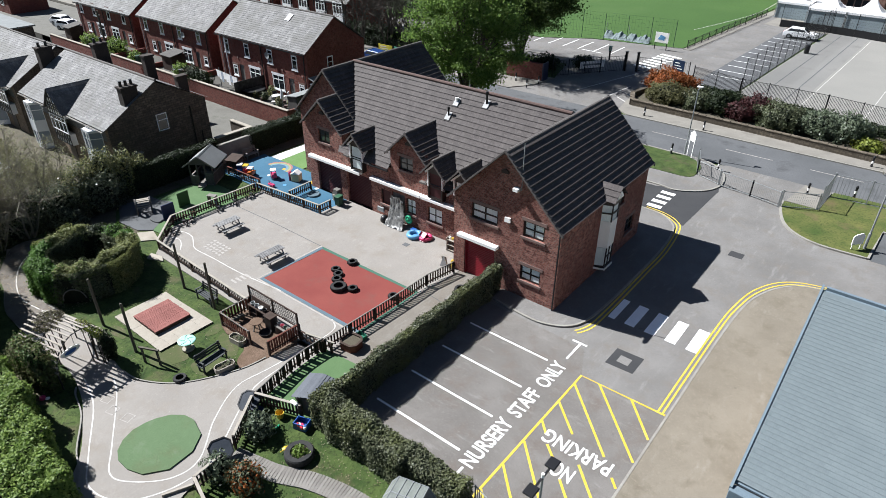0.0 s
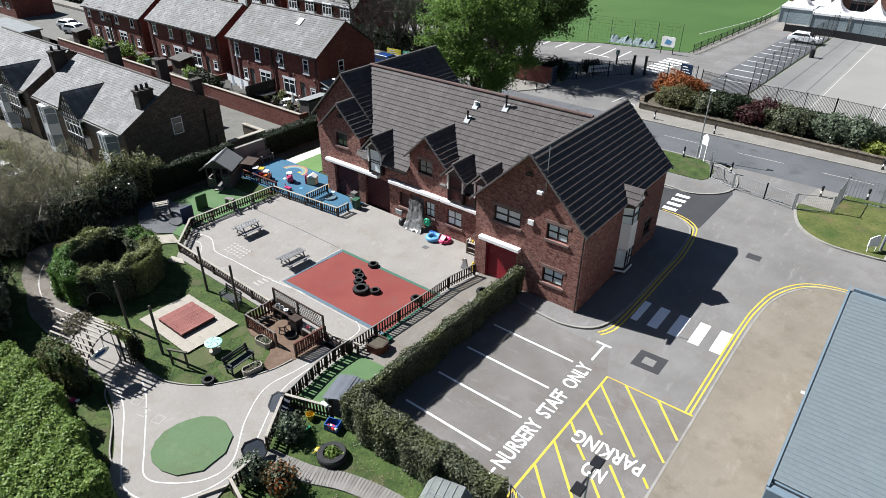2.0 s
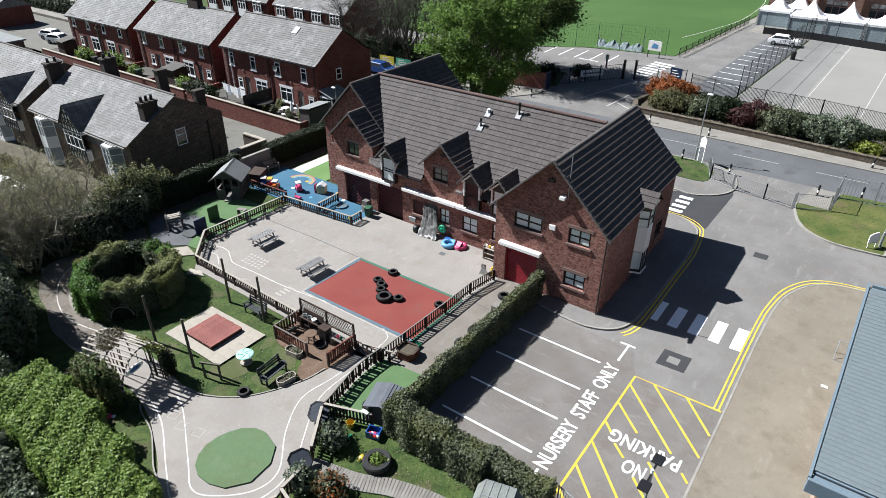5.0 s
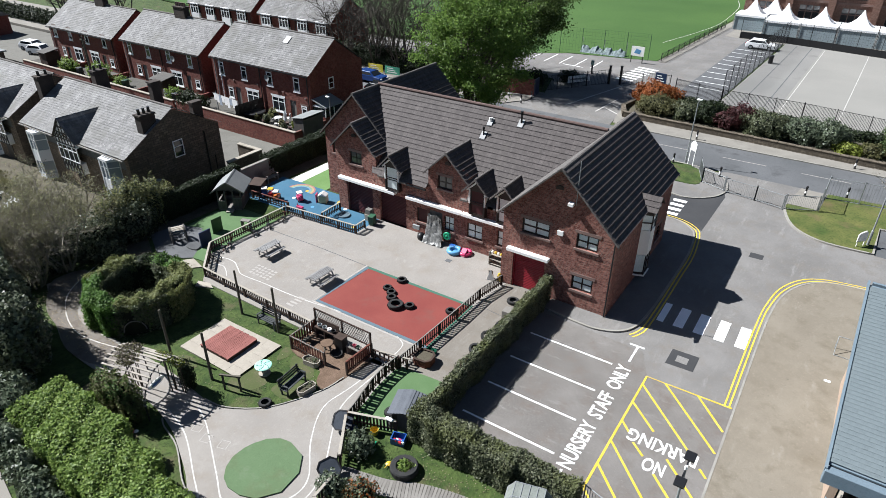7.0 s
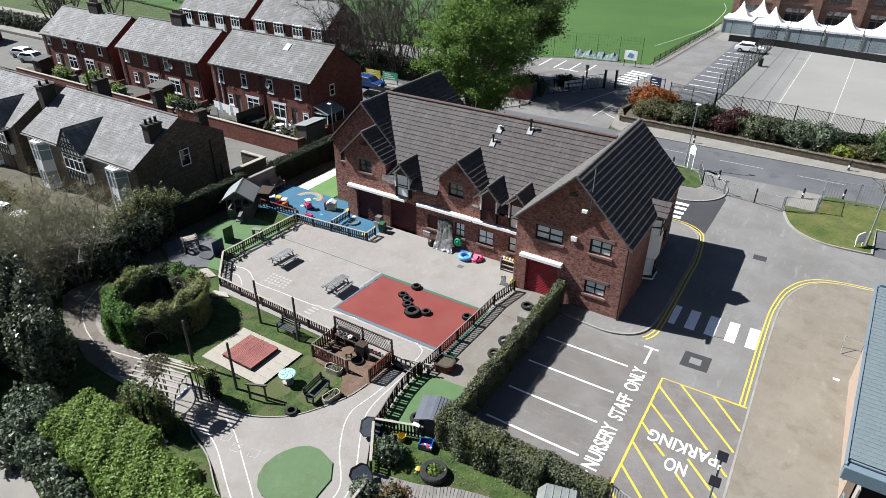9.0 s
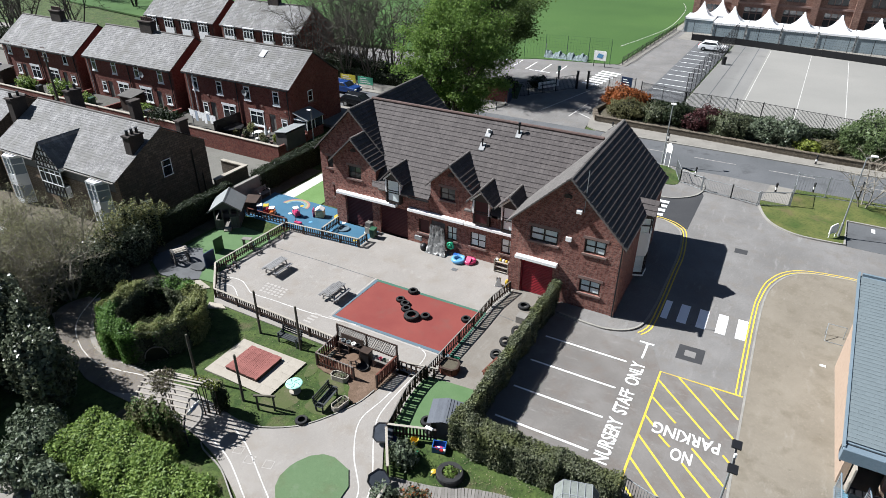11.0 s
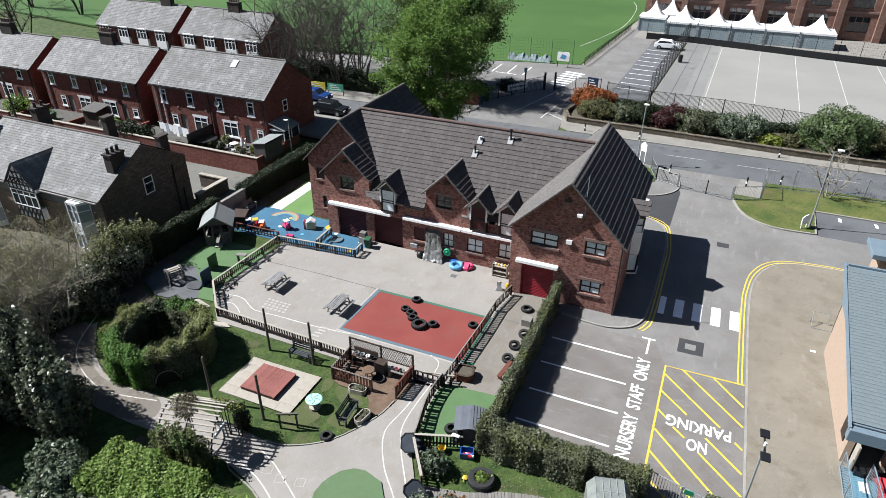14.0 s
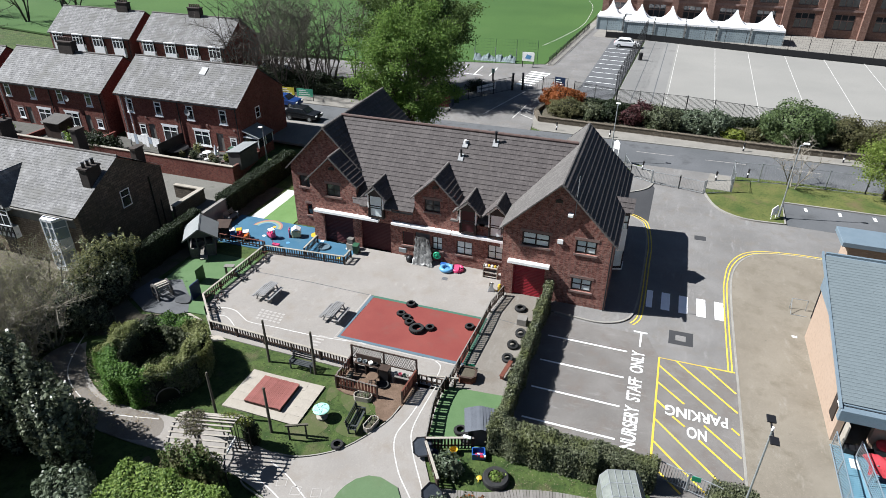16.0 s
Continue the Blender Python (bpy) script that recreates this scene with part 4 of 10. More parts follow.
mark("far_lot_edge", MB().strip([(-44, 46.6), (-31.1, 47.35), (-25.7, 47.6)], 0.3, -0.016, 0.06), M_kerb, "pale kerb of the far car park", "kerb")
for a, b in (((-18.47, 35.95), (-15.73, 47.1)), ((-14.13, 37.37), (-11.9, 35.8)), ((-14.07, 39.24), (-12.3, 37.8)), ((-14.78, 35.7), (-14.3, 41.5))):
    mark("forecourt_line", MB().strip([a, b], 0.13, -0.016, -0.004), M_worn, "worn white line painted before the school gates", group="forecourt lines")
# playground lines
CROSS, SPOT = (-16.1, -8.85), (-20.98, -7.25)
mark("yard_joint", MB().strip([(-24.6, -3.42), (-19.7, -3.3), (-14.95, -3.36)], 0.05, 0, 0.004), M_road, "dark joint across the playground")
for pts in ([(-24.35, -8.2), (-24.09, -8.09), (-23.41, -7.85), (-22.6, -7.89), (-21.77, -8.32), (-21.03, -8.63), (-19.23, -8.56), (-15.9, -8.46), (-10.68, -7.86), (-8.75, -8.21), (-8.15, -9.12), (-8.42, -12.52), (-8.62, -14.43), (-7.67, -16.28), (-6.26, -17.94), (-6.28, -19.17), (-7.33, -20.27), (-8.37, -20.65), (-9.7, -19.9), (-12.35, -18.31), (-13.67, -17.78)],
            [(-23.75, -8.85), (-23.53, -8.78), (-22.95, -8.61), (-22.36, -8.84), (-21.71, -9.3)],
            [(-7.91, -9.93), (-8.03, -13.33), (-7.44, -14.97), (-5.94, -17.44), (-5.76, -19.18), (-6.72, -20.9), (-8.39, -21.47), (-10.03, -20.72), (-12.68, -19.23), (-14.72, -18.68)],
            [(-20.63, -17.3), (-24.23, -17.81), (-27.95, -16.19), (-29.86, -13.05)]):
    mark("track_line", MB().strip(curve(pts, 6), 0.06, 0, 0.005), M_worn, "worn white painted play track line", group="play track")
for i in range(4):
    mark("track_crossing", MB().box(CROSS[0] - 0.27 + 0.05 * i, CROSS[1] - 0.5 + i * 0.29, 0, CROSS[0] + 0.27 + 0.05 * i, CROSS[1] - 0.36 + i * 0.29, 0.006), M_faded, "small faded white play crossing stripe", group="play crossing")
for i in range(6):
    for j in range(4):
        x, y = SPOT[0] + i * 0.31 + 0.05 * j, SPOT[1] - 0.28 * j
        mark("number_spot", MB().box(x - 0.10, y - 0.08, 0, x + 0.10, y + 0.08, 0.006), M_faded, "faded painted number square on the playground", group="number spots")
for i in range(3):
    x, y = ((-12.8, -18.5), (-11.95, -18.7), (-11.0, -18.5))[i]
    mark("hopscotch_square", MB().strip([(x, y), (x + 0.42, y + 0.12), (x + 0.54, y - 0.3), (x + 0.12, y - 0.42)], 0.05, 0, 0.005, True), M_faded, "white chalk-like hopscotch square", group="hopscotch")
mark("pitch_line", MB().strip(curve([(-18.9, 74.2), (-16.6, 84.4), (-15.0, 96.0), (-15.7, 114.4), (-17.8, 124.1)], 5), 0.09, -0.01, 0.012), M_worn, "curved white line on the playing field")


# ---- building helpers ----
def slope(mb, e0, e1, r0, r1, n, t=0.03):
    """A roof slope of n lapped courses, from the eave e0-e1 up to the ridge r0-r1."""
    e0, e1, r0, r1 = (Vector(p) for p in (e0, e1, r0, r1))
    nrm = (e1 - e0).cross(r0 - e0).normalized()
    if nrm.z < 0:
        nrm = -nrm
    u, low = nrm * t, nrm * 0.004
    base = [(e0.lerp(r0, i / n), e1.lerp(r1, i / n)) for i in range(n + 1)]
    verts, faces = [v for pair in base for v in pair], []
    for i in range(n):
        k, j = len(verts), 2 * i
        verts += [base[i][0] + u, base[i][1] + u, base[i][0].lerp(base[i + 1][0], 0.68) + low, base[i][1].lerp(base[i + 1][1], 0.68) + low]
        faces += [(k, k + 1, k + 3, k + 2), (k + 2, k + 3, j + 3, j + 2), (j, j + 1, k + 1, k), (j, k, k + 2, j + 2), (j + 1, j + 3, k + 3, k + 1)]
    return mb.add(verts, faces)


def holed(mb, u0, u1, z0, z1, holes, place):
    """A wall from u0 to u1 with openings (u0, z0, u1, z1); place(u0, z0, u1, z1) adds a block."""
    us = sorted({u0, u1, *(h[0] for h in holes), *(h[2] for h in holes)})
    zs = sorted({z0, z1, *(h[1] for h in holes), *(h[3] for h in holes)})
    for a, b in zip(us, us[1:]):
        for c, d in zip(zs, zs[1:]):
            if not any(h[0] <= a and b <= h[2] and h[1] <= c and d <= h[3] for h in holes):
                place(a, c, b, d)
    return mb.weld()


CACHE = {}


def window(parent, w, h, loc, rz=0.0, nx=2, nz=2, frame_mat=None, pane=None, sill=None, lintel=None, bars=0.065, rail=0.0, label="", depth=0.09, f=0.075):
    """A window facing -y before it is turned; loc is the middle of its lower edge on the wall's face."""
    frame_mat, pane = frame_mat or M_darkframe, pane or M_glass
    key = (w, h, nx, nz, frame_mat.name, bars, depth, rail, f)
    win = new("window")
    win.parent = parent
    win.matrix_basis = pose(*loc, 0, 0, rz)
    tagged(win, label)
    if key not in CACHE:
        mb = MB().box(-w / 2, depth, 0, -w / 2 + f, depth + 0.07, h).box(w / 2 - f, depth, 0, w / 2, depth + 0.07, h)
        mb.box(-w / 2 + f, depth, 0, w / 2 - f, depth + 0.07, f).box(-w / 2 + f, depth, h - f, w / 2 - f, depth + 0.07, h)
        for i in range(1, nx):
            x = -w / 2 + w * i / nx
            mb.box(x - bars / 2, depth + 0.004, f, x + bars / 2, depth + 0.066, h - f)
        for j in range(1, nz):
            z = h * (rail or j / nz)
            mb.box(-w / 2 + f, depth + 0.008, z - bars / 2, w / 2 - f, depth + 0.062, z + bars / 2)
        CACHE[key] = mesh_of("window_frame", mb, frame_mat)
        CACHE[key + ("p",)] = mesh_of("pane", MB().box(-w / nx / 2, depth + 0.03, 0, w / nx / 2, depth + 0.045, h), M_glass)
    part("window_frame", CACHE[key], frame_mat, win)
    for i in range(nx):
        k = key + ("p", pane.name)
        if k not in CACHE:
            me = CACHE[key + ("p",)].copy()
            me.materials.clear()
            me.materials.append(pane)
            CACHE[k] = me
        p = part("pane", CACHE[k], pane, win)
        p.location = (-w / 2 + w * (i + 0.5) / nx, 0, 0)
    if sill:
        s = part("window_sill", MB().box(-w / 2 - 0.1, -0.07, -0.14, w / 2 + 0.1, depth, -0.003), sill, win)
    if lintel:
        part("lintel", MB().box(-w / 2 - 0.12, -0.025, h + 0.003, w / 2 + 0.12, depth, h + 0.2), lintel, win)
    return win


def ridge_line(mb, p, q, r=0.11, piece=0.45):
    p, q = Vector(p), Vector(q)
    n = max(1, round((q - p).length / piece))
    for i in range(n):
        a, b = p.lerp(q, i / n), p.lerp(q, (i + 0.97) / n)
        mb.tube(a, b, r, r * 0.93, 8)
    return mb


def verge(mb, e, r, w=0.12, h=0.1, piece=0.34):
    """A run of lapped verge tiles, stepped along its top edge."""
    e, r = Vector(e), Vector(r)
    n = max(2, round((r - e).length / piece))
    d = (r - e).normalized()
    s = Vector((-d.y, d.x, 0)).normalized() * (w / 2)
    rings = []
    for i in range(n):
        for t, up in ((i / n, 0.05), ((i + 0.999) / n, 0.0)):
            p = e.lerp(r, t)
            rings.append([p - s, p + s, p + s + Vector((0, 0, h + up)), p - s + Vector((0, 0, h + up))])
    k = len(rings)
    faces = [(4 * i + j, 4 * i + (j + 1) % 4, 4 * (i + 1) + (j + 1) % 4, 4 * (i + 1) + j) for i in range(k - 1) for j in range(4)]
    return mb.add([v for ring in rings for v in ring], faces + [(3, 2, 1, 0), (4 * k - 4, 4 * k - 3, 4 * k - 2, 4 * k - 1)])


# ---- the nursery ----
nur = thing("nursery_building", "red brick two-storey nursery with brown tiled gabled roofs", "building", (0, 0, 0))
RZ = 8.66
T = 0.28
# right wing
door_hole = (-6.15, 0.0, -4.05, 2.35)
holes = [door_hole, (-5.72, 3.97, -3.94, 4.93), (-2.30, 4.0, -1.0, 4.95), (-2.30, 1.22, -1.0, 2.17)]
mb = MB()
holed(mb, -6.95, 0.0, -0.2, 5.2, holes, lambda a, c, b, d: mb.box(a, 0.0, c, b, T, d))
mb.prism_y([(-6.95, 5.2), (0.0, 5.2), (-3.475, 8.6)], 0.0, T)
part("wall", mb.weld(), M_brick, nur)
mb = MB()
holed(mb, T, 10.67, -0.2, 5.15, [(4.7, 0.7, 5.8, 5.0), (6.6, 3.7, 7.7, 4.8), (8.6, 1.0, 9.8, 2.1)], lambda a, c, b, d: mb.box(-T, a, c, 0.0, b, d))
part("wall", mb.weld(), M_brick, nur)
part("wall", MB().box(-6.95, T, -0.2, -6.95 + T, 10.67, 5.15), M_brick, nur)
mb = MB().box(-6.95, 10.67, -0.2, 0, 10.95, 5.2).prism_y([(-6.95, 5.2), (0.0, 5.2), (-3.475, 8.6)], 10.67, 10.95)
part("wall", mb.weld(), M_brick, nur)
part("roof", slope(MB(), (0.22, -0.36, 5.06), (0.22, 11.2, 5.06), (-3.475, -0.36, RZ), (-3.475, 11.2, RZ), 14, 0.07), M_tile_y, nur)
part("roof", slope(MB(), (-7.17, 11.2, 5.06), (-7.17, -0.36, 5.06), (-3.475, 11.2, RZ), (-3.475, -0.36, RZ), 14, 0.03), M_tile_sunlit, nur)
part("ridge_tiles", ridge_line(MB(), (-3.475, -0.36, RZ - 0.10), (-3.475, 11.2, RZ - 0.10), 0.12), M_verge_cap, nur)
for y in (-0.36, 11.2):
    mb = MB()
    verge(mb, (0.25, y, 4.9), (-3.475, y, RZ - 0.06))
    verge(mb, (-7.2, y, 4.9), (-3.475, y, RZ - 0.06))
    part("verge_cap", mb, M_verge_cap, nur)
# left wing
LX0, LX1, LR = -25.0, -18.4, -21.72
LY0, LY1 = 4.05, 14.3
mb = MB()
holed(mb, LX0, LX1, -0.2, 5.2, [(-24.35, 3.45, -23.3, 4.4), (-23.95, 1.0, -23.15, 2.0)], lambda a, c, b, d: mb.box(a, LY0, c, b, LY0 + T, d))
mb.prism_y([(LX0, 5.2), (LX1, 5.2), (LR, 8.5)], LY0, LY0 + T)
part("wall", mb.weld(), M_brick, nur)
for q in ((LX0, LY0 + T, LX0 + T, LY1), (LX1 - T, 11.3, LX1, LY1 - T)):
    part("wall", MB().box(q[0], q[1], -0.2, q[2], q[3], 5.15), M_brick, nur)
part("wall", MB().box(LX0 + T, LY1 - T, -0.2, LX1, LY1, 5.15).prism_y([(LX0 + T, 5.15), (LX1, 5.15), (LR, 8.45)], LY1 - T, LY1).weld(), M_brick, nur)
part("roof", slope(MB(), (LX1 + 0.25, 3.75, 4.98), (LX1 + 0.25, 14.55, 4.98), (LR, 3.75, 8.55), (LR, 14.55, 8.55), 14, 0.085), M_tile_y, nur)
part("roof", slope(MB(), (LX0 - 0.25, 14.55, 4.98), (LX0 - 0.25, 3.75, 4.98), (LR, 14.55, 8.55), (LR, 3.75, 8.55), 14, 0.05), M_tile_y, nur)
part("ridge_tiles", ridge_line(MB(), (LR, 3.75, 8.57), (LR, 14.55, 8.57), 0.12), M_verge_cap, nur)
mb = MB()
verge(mb, (LX1 + 0.25, 3.75, 4.9), (LR, 3.75, 8.49))
verge(mb, (LX0 - 0.25, 3.75, 4.9), (LR, 3.75, 8.49))
part("verge_cap", mb, M_verge_cap, nur)
# front of the left wing: smaller gable, x -22.3 to -18.5
FY = 2.25
BX0, BX1, BR = -22.35, -18.55, -20.45
front_holes = [(-21.45, 0, -19.0, 2.45), (-18.35, 0, -15.95, 2.45), (-15.0, 0.95, -14.15, 2.05), (-14.0, 0, -12.85, 2.15), (-12.7, 0.95, -11.9, 2.05), (-10.85, 0.95, -9.65, 2.05),
               (-8.52, 1.02, -7.42, 2.15), (-20.98, 3.97, -19.86, 4.93), (-13.24, 4.0, -12.07, 4.93)]
mb = MB()
holed(mb, BX0, -6.95, -0.2, 3.85, [h for h in front_holes if h[1] < 3], lambda a, c, b, d: mb.box(a, FY, c, b, FY + T, d))
part("wall", mb.weld(), M_brick, nur)
mb = MB()
holed(mb, BX0, BX1, 3.85, 5.3, [front_holes[-2]], lambda a, c, b, d: mb.box(a, FY, c, b, FY + T, d))
mb.prism_y([(BX0, 5.3), (BX1, 5.3), (BR, 7.0)], FY, FY + T)
part("wall", mb.weld(), M_brick, nur)
part("wall", MB().box(BX0, FY + T, -0.2, BX0 + T, 4.05, 5.2), M_brick, nur)
part("wall", MB().box(BX1 - T, FY + T, 3.5, BX1, 4.0, 5.2), M_brick, nur)
part("roof", slope(MB(), (BX1 + 0.22, 1.98, 5.08), (BX1 + 0.22, 6.2, 5.08), (BR, 1.98, 7.1), (BR, 6.2, 7.1), 8, 0.08), M_tile_y, nur)
part("roof", slope(MB(), (BX0 - 0.22, 6.2, 5.08), (BX0 - 0.22, 1.98, 5.08), (BR, 6.2, 7.1), (BR, 1.98, 7.1), 8, 0.05), M_tile_y, nur)
part("ridge_tiles", ridge_line(MB(), (BR, 1.98, 7.12), (BR, 6.1, 7.12), 0.11), M_verge_cap, nur)
mb = MB()
verge(mb, (BX1 + 0.22, 1.98, 5.0), (BR, 1.98, 7.04))
verge(mb, (BX0 - 0.22, 1.98, 5.0), (BR, 1.98, 7.04))
part("verge_cap", mb, M_verge_cap, nur)
# middle: main roof
part("wall", MB().box(-18.4, 11.0, -0.2, -6.95, 11.28, 4.0), M_brick, nur)
# the front slope stops against the middle gable
part("roof", slope(MB(), (-18.7, 1.95, 3.85), (-14.02, 1.95, 3.85), (-21.75, 6.85, 8.62), (-14.02, 6.85, 8.62), 19, 0.036), M_tile_x, nur)
part("roof", slope(MB(), (-14.02, 3.497, 5.356), (-10.78, 3.497, 5.356), (-14.02, 6.85, 8.62), (-10.78, 6.85, 8.62), 13, 0.036), M_tile_x, nur)
part("roof", slope(MB(), (-10.78, 1.95, 3.85), (-6.7, 1.95, 3.85), (-10.78, 6.85, 8.62), (-3.5, 6.85, 8.62), 19, 0.036), M_tile_x, nur)
part("roof", slope(MB(), (-6.7, 11.75, 3.85), (-18.7, 11.75, 3.85), (-3.5, 6.85, 8.62), (-21.75, 6.85, 8.62), 19, 0.05), M_tile_x, nur)
part("ridge_tiles", ridge_line(MB(), (-21.7, 6.85, 8.65), (-3.6, 6.85, 8.65), 0.12), M_ridge, nur)
for x0, x1 in ((-15.6, -14.0),):
    part("gutter", MB().box(x0, 1.83, 3.69, x1, 1.95, 3.81), M_black, nur, "black gutter")
# middle gable
DX0, DX1, DR = -14.0, -10.8, -12.4
mb = MB()
holed(mb, DX0, DX1, 3.85, 5.2, [front_holes[-1]], lambda a, c, b, d: mb.box(a, FY, c, b, FY + T, d))
mb.prism_y([(DX0, 5.2), (DX1, 5.2), (DR, 6.62)], FY, FY + T)
part("wall", mb.weld(), M_brick, nur)
for x in (DX0, DX1 - T):
    part("wall", MB().box(x, FY + T, 3.85, x + T, 3.8, 5.2), M_brick, nur)
part("roof", slope(MB(), (DX1 + 0.2, 1.92, 4.96), (DX1 + 0.2, 5.8, 4.96), (DR, 1.92, 6.69), (DR, 5.8, 6.69), 7, 0.08), M_tile_y, nur)
part("roof", slope(MB(), (DX0 - 0.2, 5.8, 4.96), (DX0 - 0.2, 1.92, 4.96), (DR, 5.8, 6.69), (DR, 1.92, 6.69), 7, 0.05), M_tile_y, nur)
part("ridge_tiles", ridge_line(MB(), (DR, 1.92, 6.71), (DR, 5.0, 6.71), 0.1), M_verge_cap, nur)
mb = MB()
verge(mb, (DX1 + 0.2, 1.92, 4.88), (DR, 1.92, 6.63))
verge(mb, (DX0 - 0.2, 1.92, 4.88), (DR, 1.92, 6.63))
part("verge_cap", mb, M_verge_cap, nur)


def dormer(x, blind):
    """A half dormer breaking the eaves: white cheeks and posts, a tall window and a tiled gable."""
    w, y, z0, e, r = 0.6, 1.92, 2.98, 4.72, 5.6
    for s in (-1, 1):
        a, b = sorted((x + s * w, x + s * (w - 0.08)))
        part("dormer_cheek", MB().box(a, y + 0.06, 3.72, b, 4.2, e), M_white_trim, nur, "white dormer cheek")
        a, b = sorted((x + s * (w + 0.02), x + s * (w - 0.07)))
        part("dormer_post", MB().box(a, y - 0.04, 3.72, b, y + 0.06, e), M_white_trim, nur, "white corner post")
        part("bargeboard", MB().obox((x + s * 0.72, y - 0.05, 4.62), (x, y - 0.05, r - 0.32), 0.06, 0.11), M_white_trim, nur, "white bargeboard")
        part("lead_apron", MB().box(min(x + s * 0.7, x + s * 1.25), 1.84, 3.74, max(x + s * 0.7, x + s * 1.25), 2.1, 3.86), M_verge_cap, nur, "grey lead apron at the eaves")
    part("dormer_sill", MB().box(x - 0.6, y - 0.02, z0 - 0.06, x + 0.6, 2.25, z0), M_darkframe, nur)
    for s in (-1, 1):
        part("dormer_reveal", MB().box(min(x + s * 0.6, x + s * 0.52), y - 0.02, z0, max(x + s * 0.6, x + s * 0.52), 2.3, 3.72), M_darkframe, nur)
    part("dormer_gable", MB().prism_y([(x - w, e), (x + w, e), (x, r - 0.2)], y, y + 0.06), M_darkframe, nur, "dark gable panel")
    part("roof", slope(MB(), (x + 0.98, 1.6, 4.6), (x + 0.98, 4.7, 4.6), (x, 1.6, r), (x, 4.7, r), 5, 0.09), M_tile_y, nur)
    part("roof", slope(MB(), (x - 0.98, 4.7, 4.6), (x - 0.98, 1.6, 4.6), (x, 4.7, r), (x, 1.6, r), 4, 0.05), M_tile_y, nur)
    part("ridge_tiles", ridge_line(MB(), (x, 1.6, r + 0.02), (x, 4.3, r + 0.02), 0.09), M_verge_cap, nur)
    for s in (-1, 1):
        part("verge_cap", verge(MB(), (x + s * 0.98, 1.6, 4.53), (x, 1.6, r - 0.05), 0.1, 0.1), M_verge_cap, nur)
    window(nur, 1.02, 1.72, (x, y - 0.06, z0 + 0.02), 0, 1, 2, M_darkframe, blind, rail=0.42)


dormer(-16.9, M_pale_pane)
dormer(-9.95, M_maroon)
dormer(-7.87, M_pale_pane)
WIN = dict(sill=M_sill, lintel=M_sill)
window(nur, 1.78, 0.96, (-4.83, 0, 3.97), 0, 2, 2, M_darkframe, M_pale_pane, **WIN, f=0.1, bars=0.1)
window(nur, 1.30, 0.95, (-1.65, 0, 4.0), 0, 2, 2, M_darkframe, M_pale_pane, **WIN, f=0.1, bars=0.09)
window(nur, 1.30, 0.95, (-1.65, 0, 1.22), 0, 2, 2, M_darkframe, M_pale_pane, **WIN, f=0.1, bars=0.09)
window(nur, 1.12, 0.96, (-20.42, FY, 3.97), 0, 2, 2, M_darkframe, M_roomglass, **WIN)
window(nur, 1.17, 0.93, (-12.655, FY, 4.0), 0, 2, 2, M_darkframe, M_roomglass, **WIN)
window(nur, 1.05, 0.95, (-23.825, LY0, 3.45), 0, 2, 2, M_darkframe, M_roomglass, **WIN)
window(nur, 0.8, 1.0, (-23.55, LY0, 1.0), 0, 1, 2, M_darkframe, M_glass, **WIN)
window(nur, 0.85, 1.1, (-14.575, FY, 0.95), 0, 1, 1, M_darkframe, M_maroon, sill=M_sill)
window(nur, 0.8, 1.1, (-12.3, FY, 0.95), 0, 2, 2, M_darkframe, M_pale_pane, sill=M_sill)
window(nur, 1.2, 1.1, (-10.25, FY, 0.95), 0, 2, 2, M_darkframe, M_pale_pane, sill=M_sill)
window(nur, 1.1, 1.13, (-7.97, FY, 1.02), 0, 2, 2, M_darkframe, M_pale_pane, sill=M_sill)
window(nur, 1.1, 1.1, (0, 7.15, 3.7), 90, 2, 2, M_darkframe, M_glass, **WIN)
window(nur, 1.2, 1.1, (0, 9.2, 1.0), 90, 2, 2, M_darkframe, M_glass, **WIN)


def shutter(x0, x1, y, z1, material, name="garage_door"):
    mb = MB()
    n = round(z1 / 0.12)
    for i in range(n):
        z = z1 * i / n
        mb.add([(x0, y, z), (x1, y, z), (x1, y - 0.02, z + z1 / n * 0.5), (x0, y - 0.02, z + z1 / n * 0.5), (x1, y, z + z1 / n), (x0, y, z + z1 / n)], [(0, 1, 2, 3), (3, 2, 4, 5)])
    return part(name, mb.weld(), material, nur, "ribbed maroon shutter" if material is M_maroon else "ribbed bright red roller door")


shutter(-21.45, -19.0, FY + 0.2, 2.45, M_maroon)
shutter(-18.35, -15.95, FY + 0.2, 2.45, M_maroon)
part("door", MB().box(-14.0, FY + 0.12, 0, -12.85, FY + 0.18, 2.15), M_timber, nur, "grey boarded door")
shutter(-6.15, -4.05, 0.17, 2.35, M_reddoor, "roller_door")
for x in (-6.15, -4.13):
    part("door_frame", MB().box(x, 0.06, 0, x + 0.08, 0.15, 2.35), M_reddoor, nur, "red door frame")
part("door_frame", MB().box(-6.07, 0.06, 2.25, -4.13, 0.15, 2.35), M_reddoor, nur, "red door frame")
# long white shutter boxes over the openings
for x0, x1, y in ((-22.05, -16.75, FY), (-15.75, -11.25, FY), (-11.18, -7.15, FY), (-6.5, -3.75, 0.0)):
    part("shutter_box", MB().box(x0, y - 0.34, 2.58, x1, y - 0.002, 2.80), M_white_trim, nur, "long white shutter box", bevel=0.02)
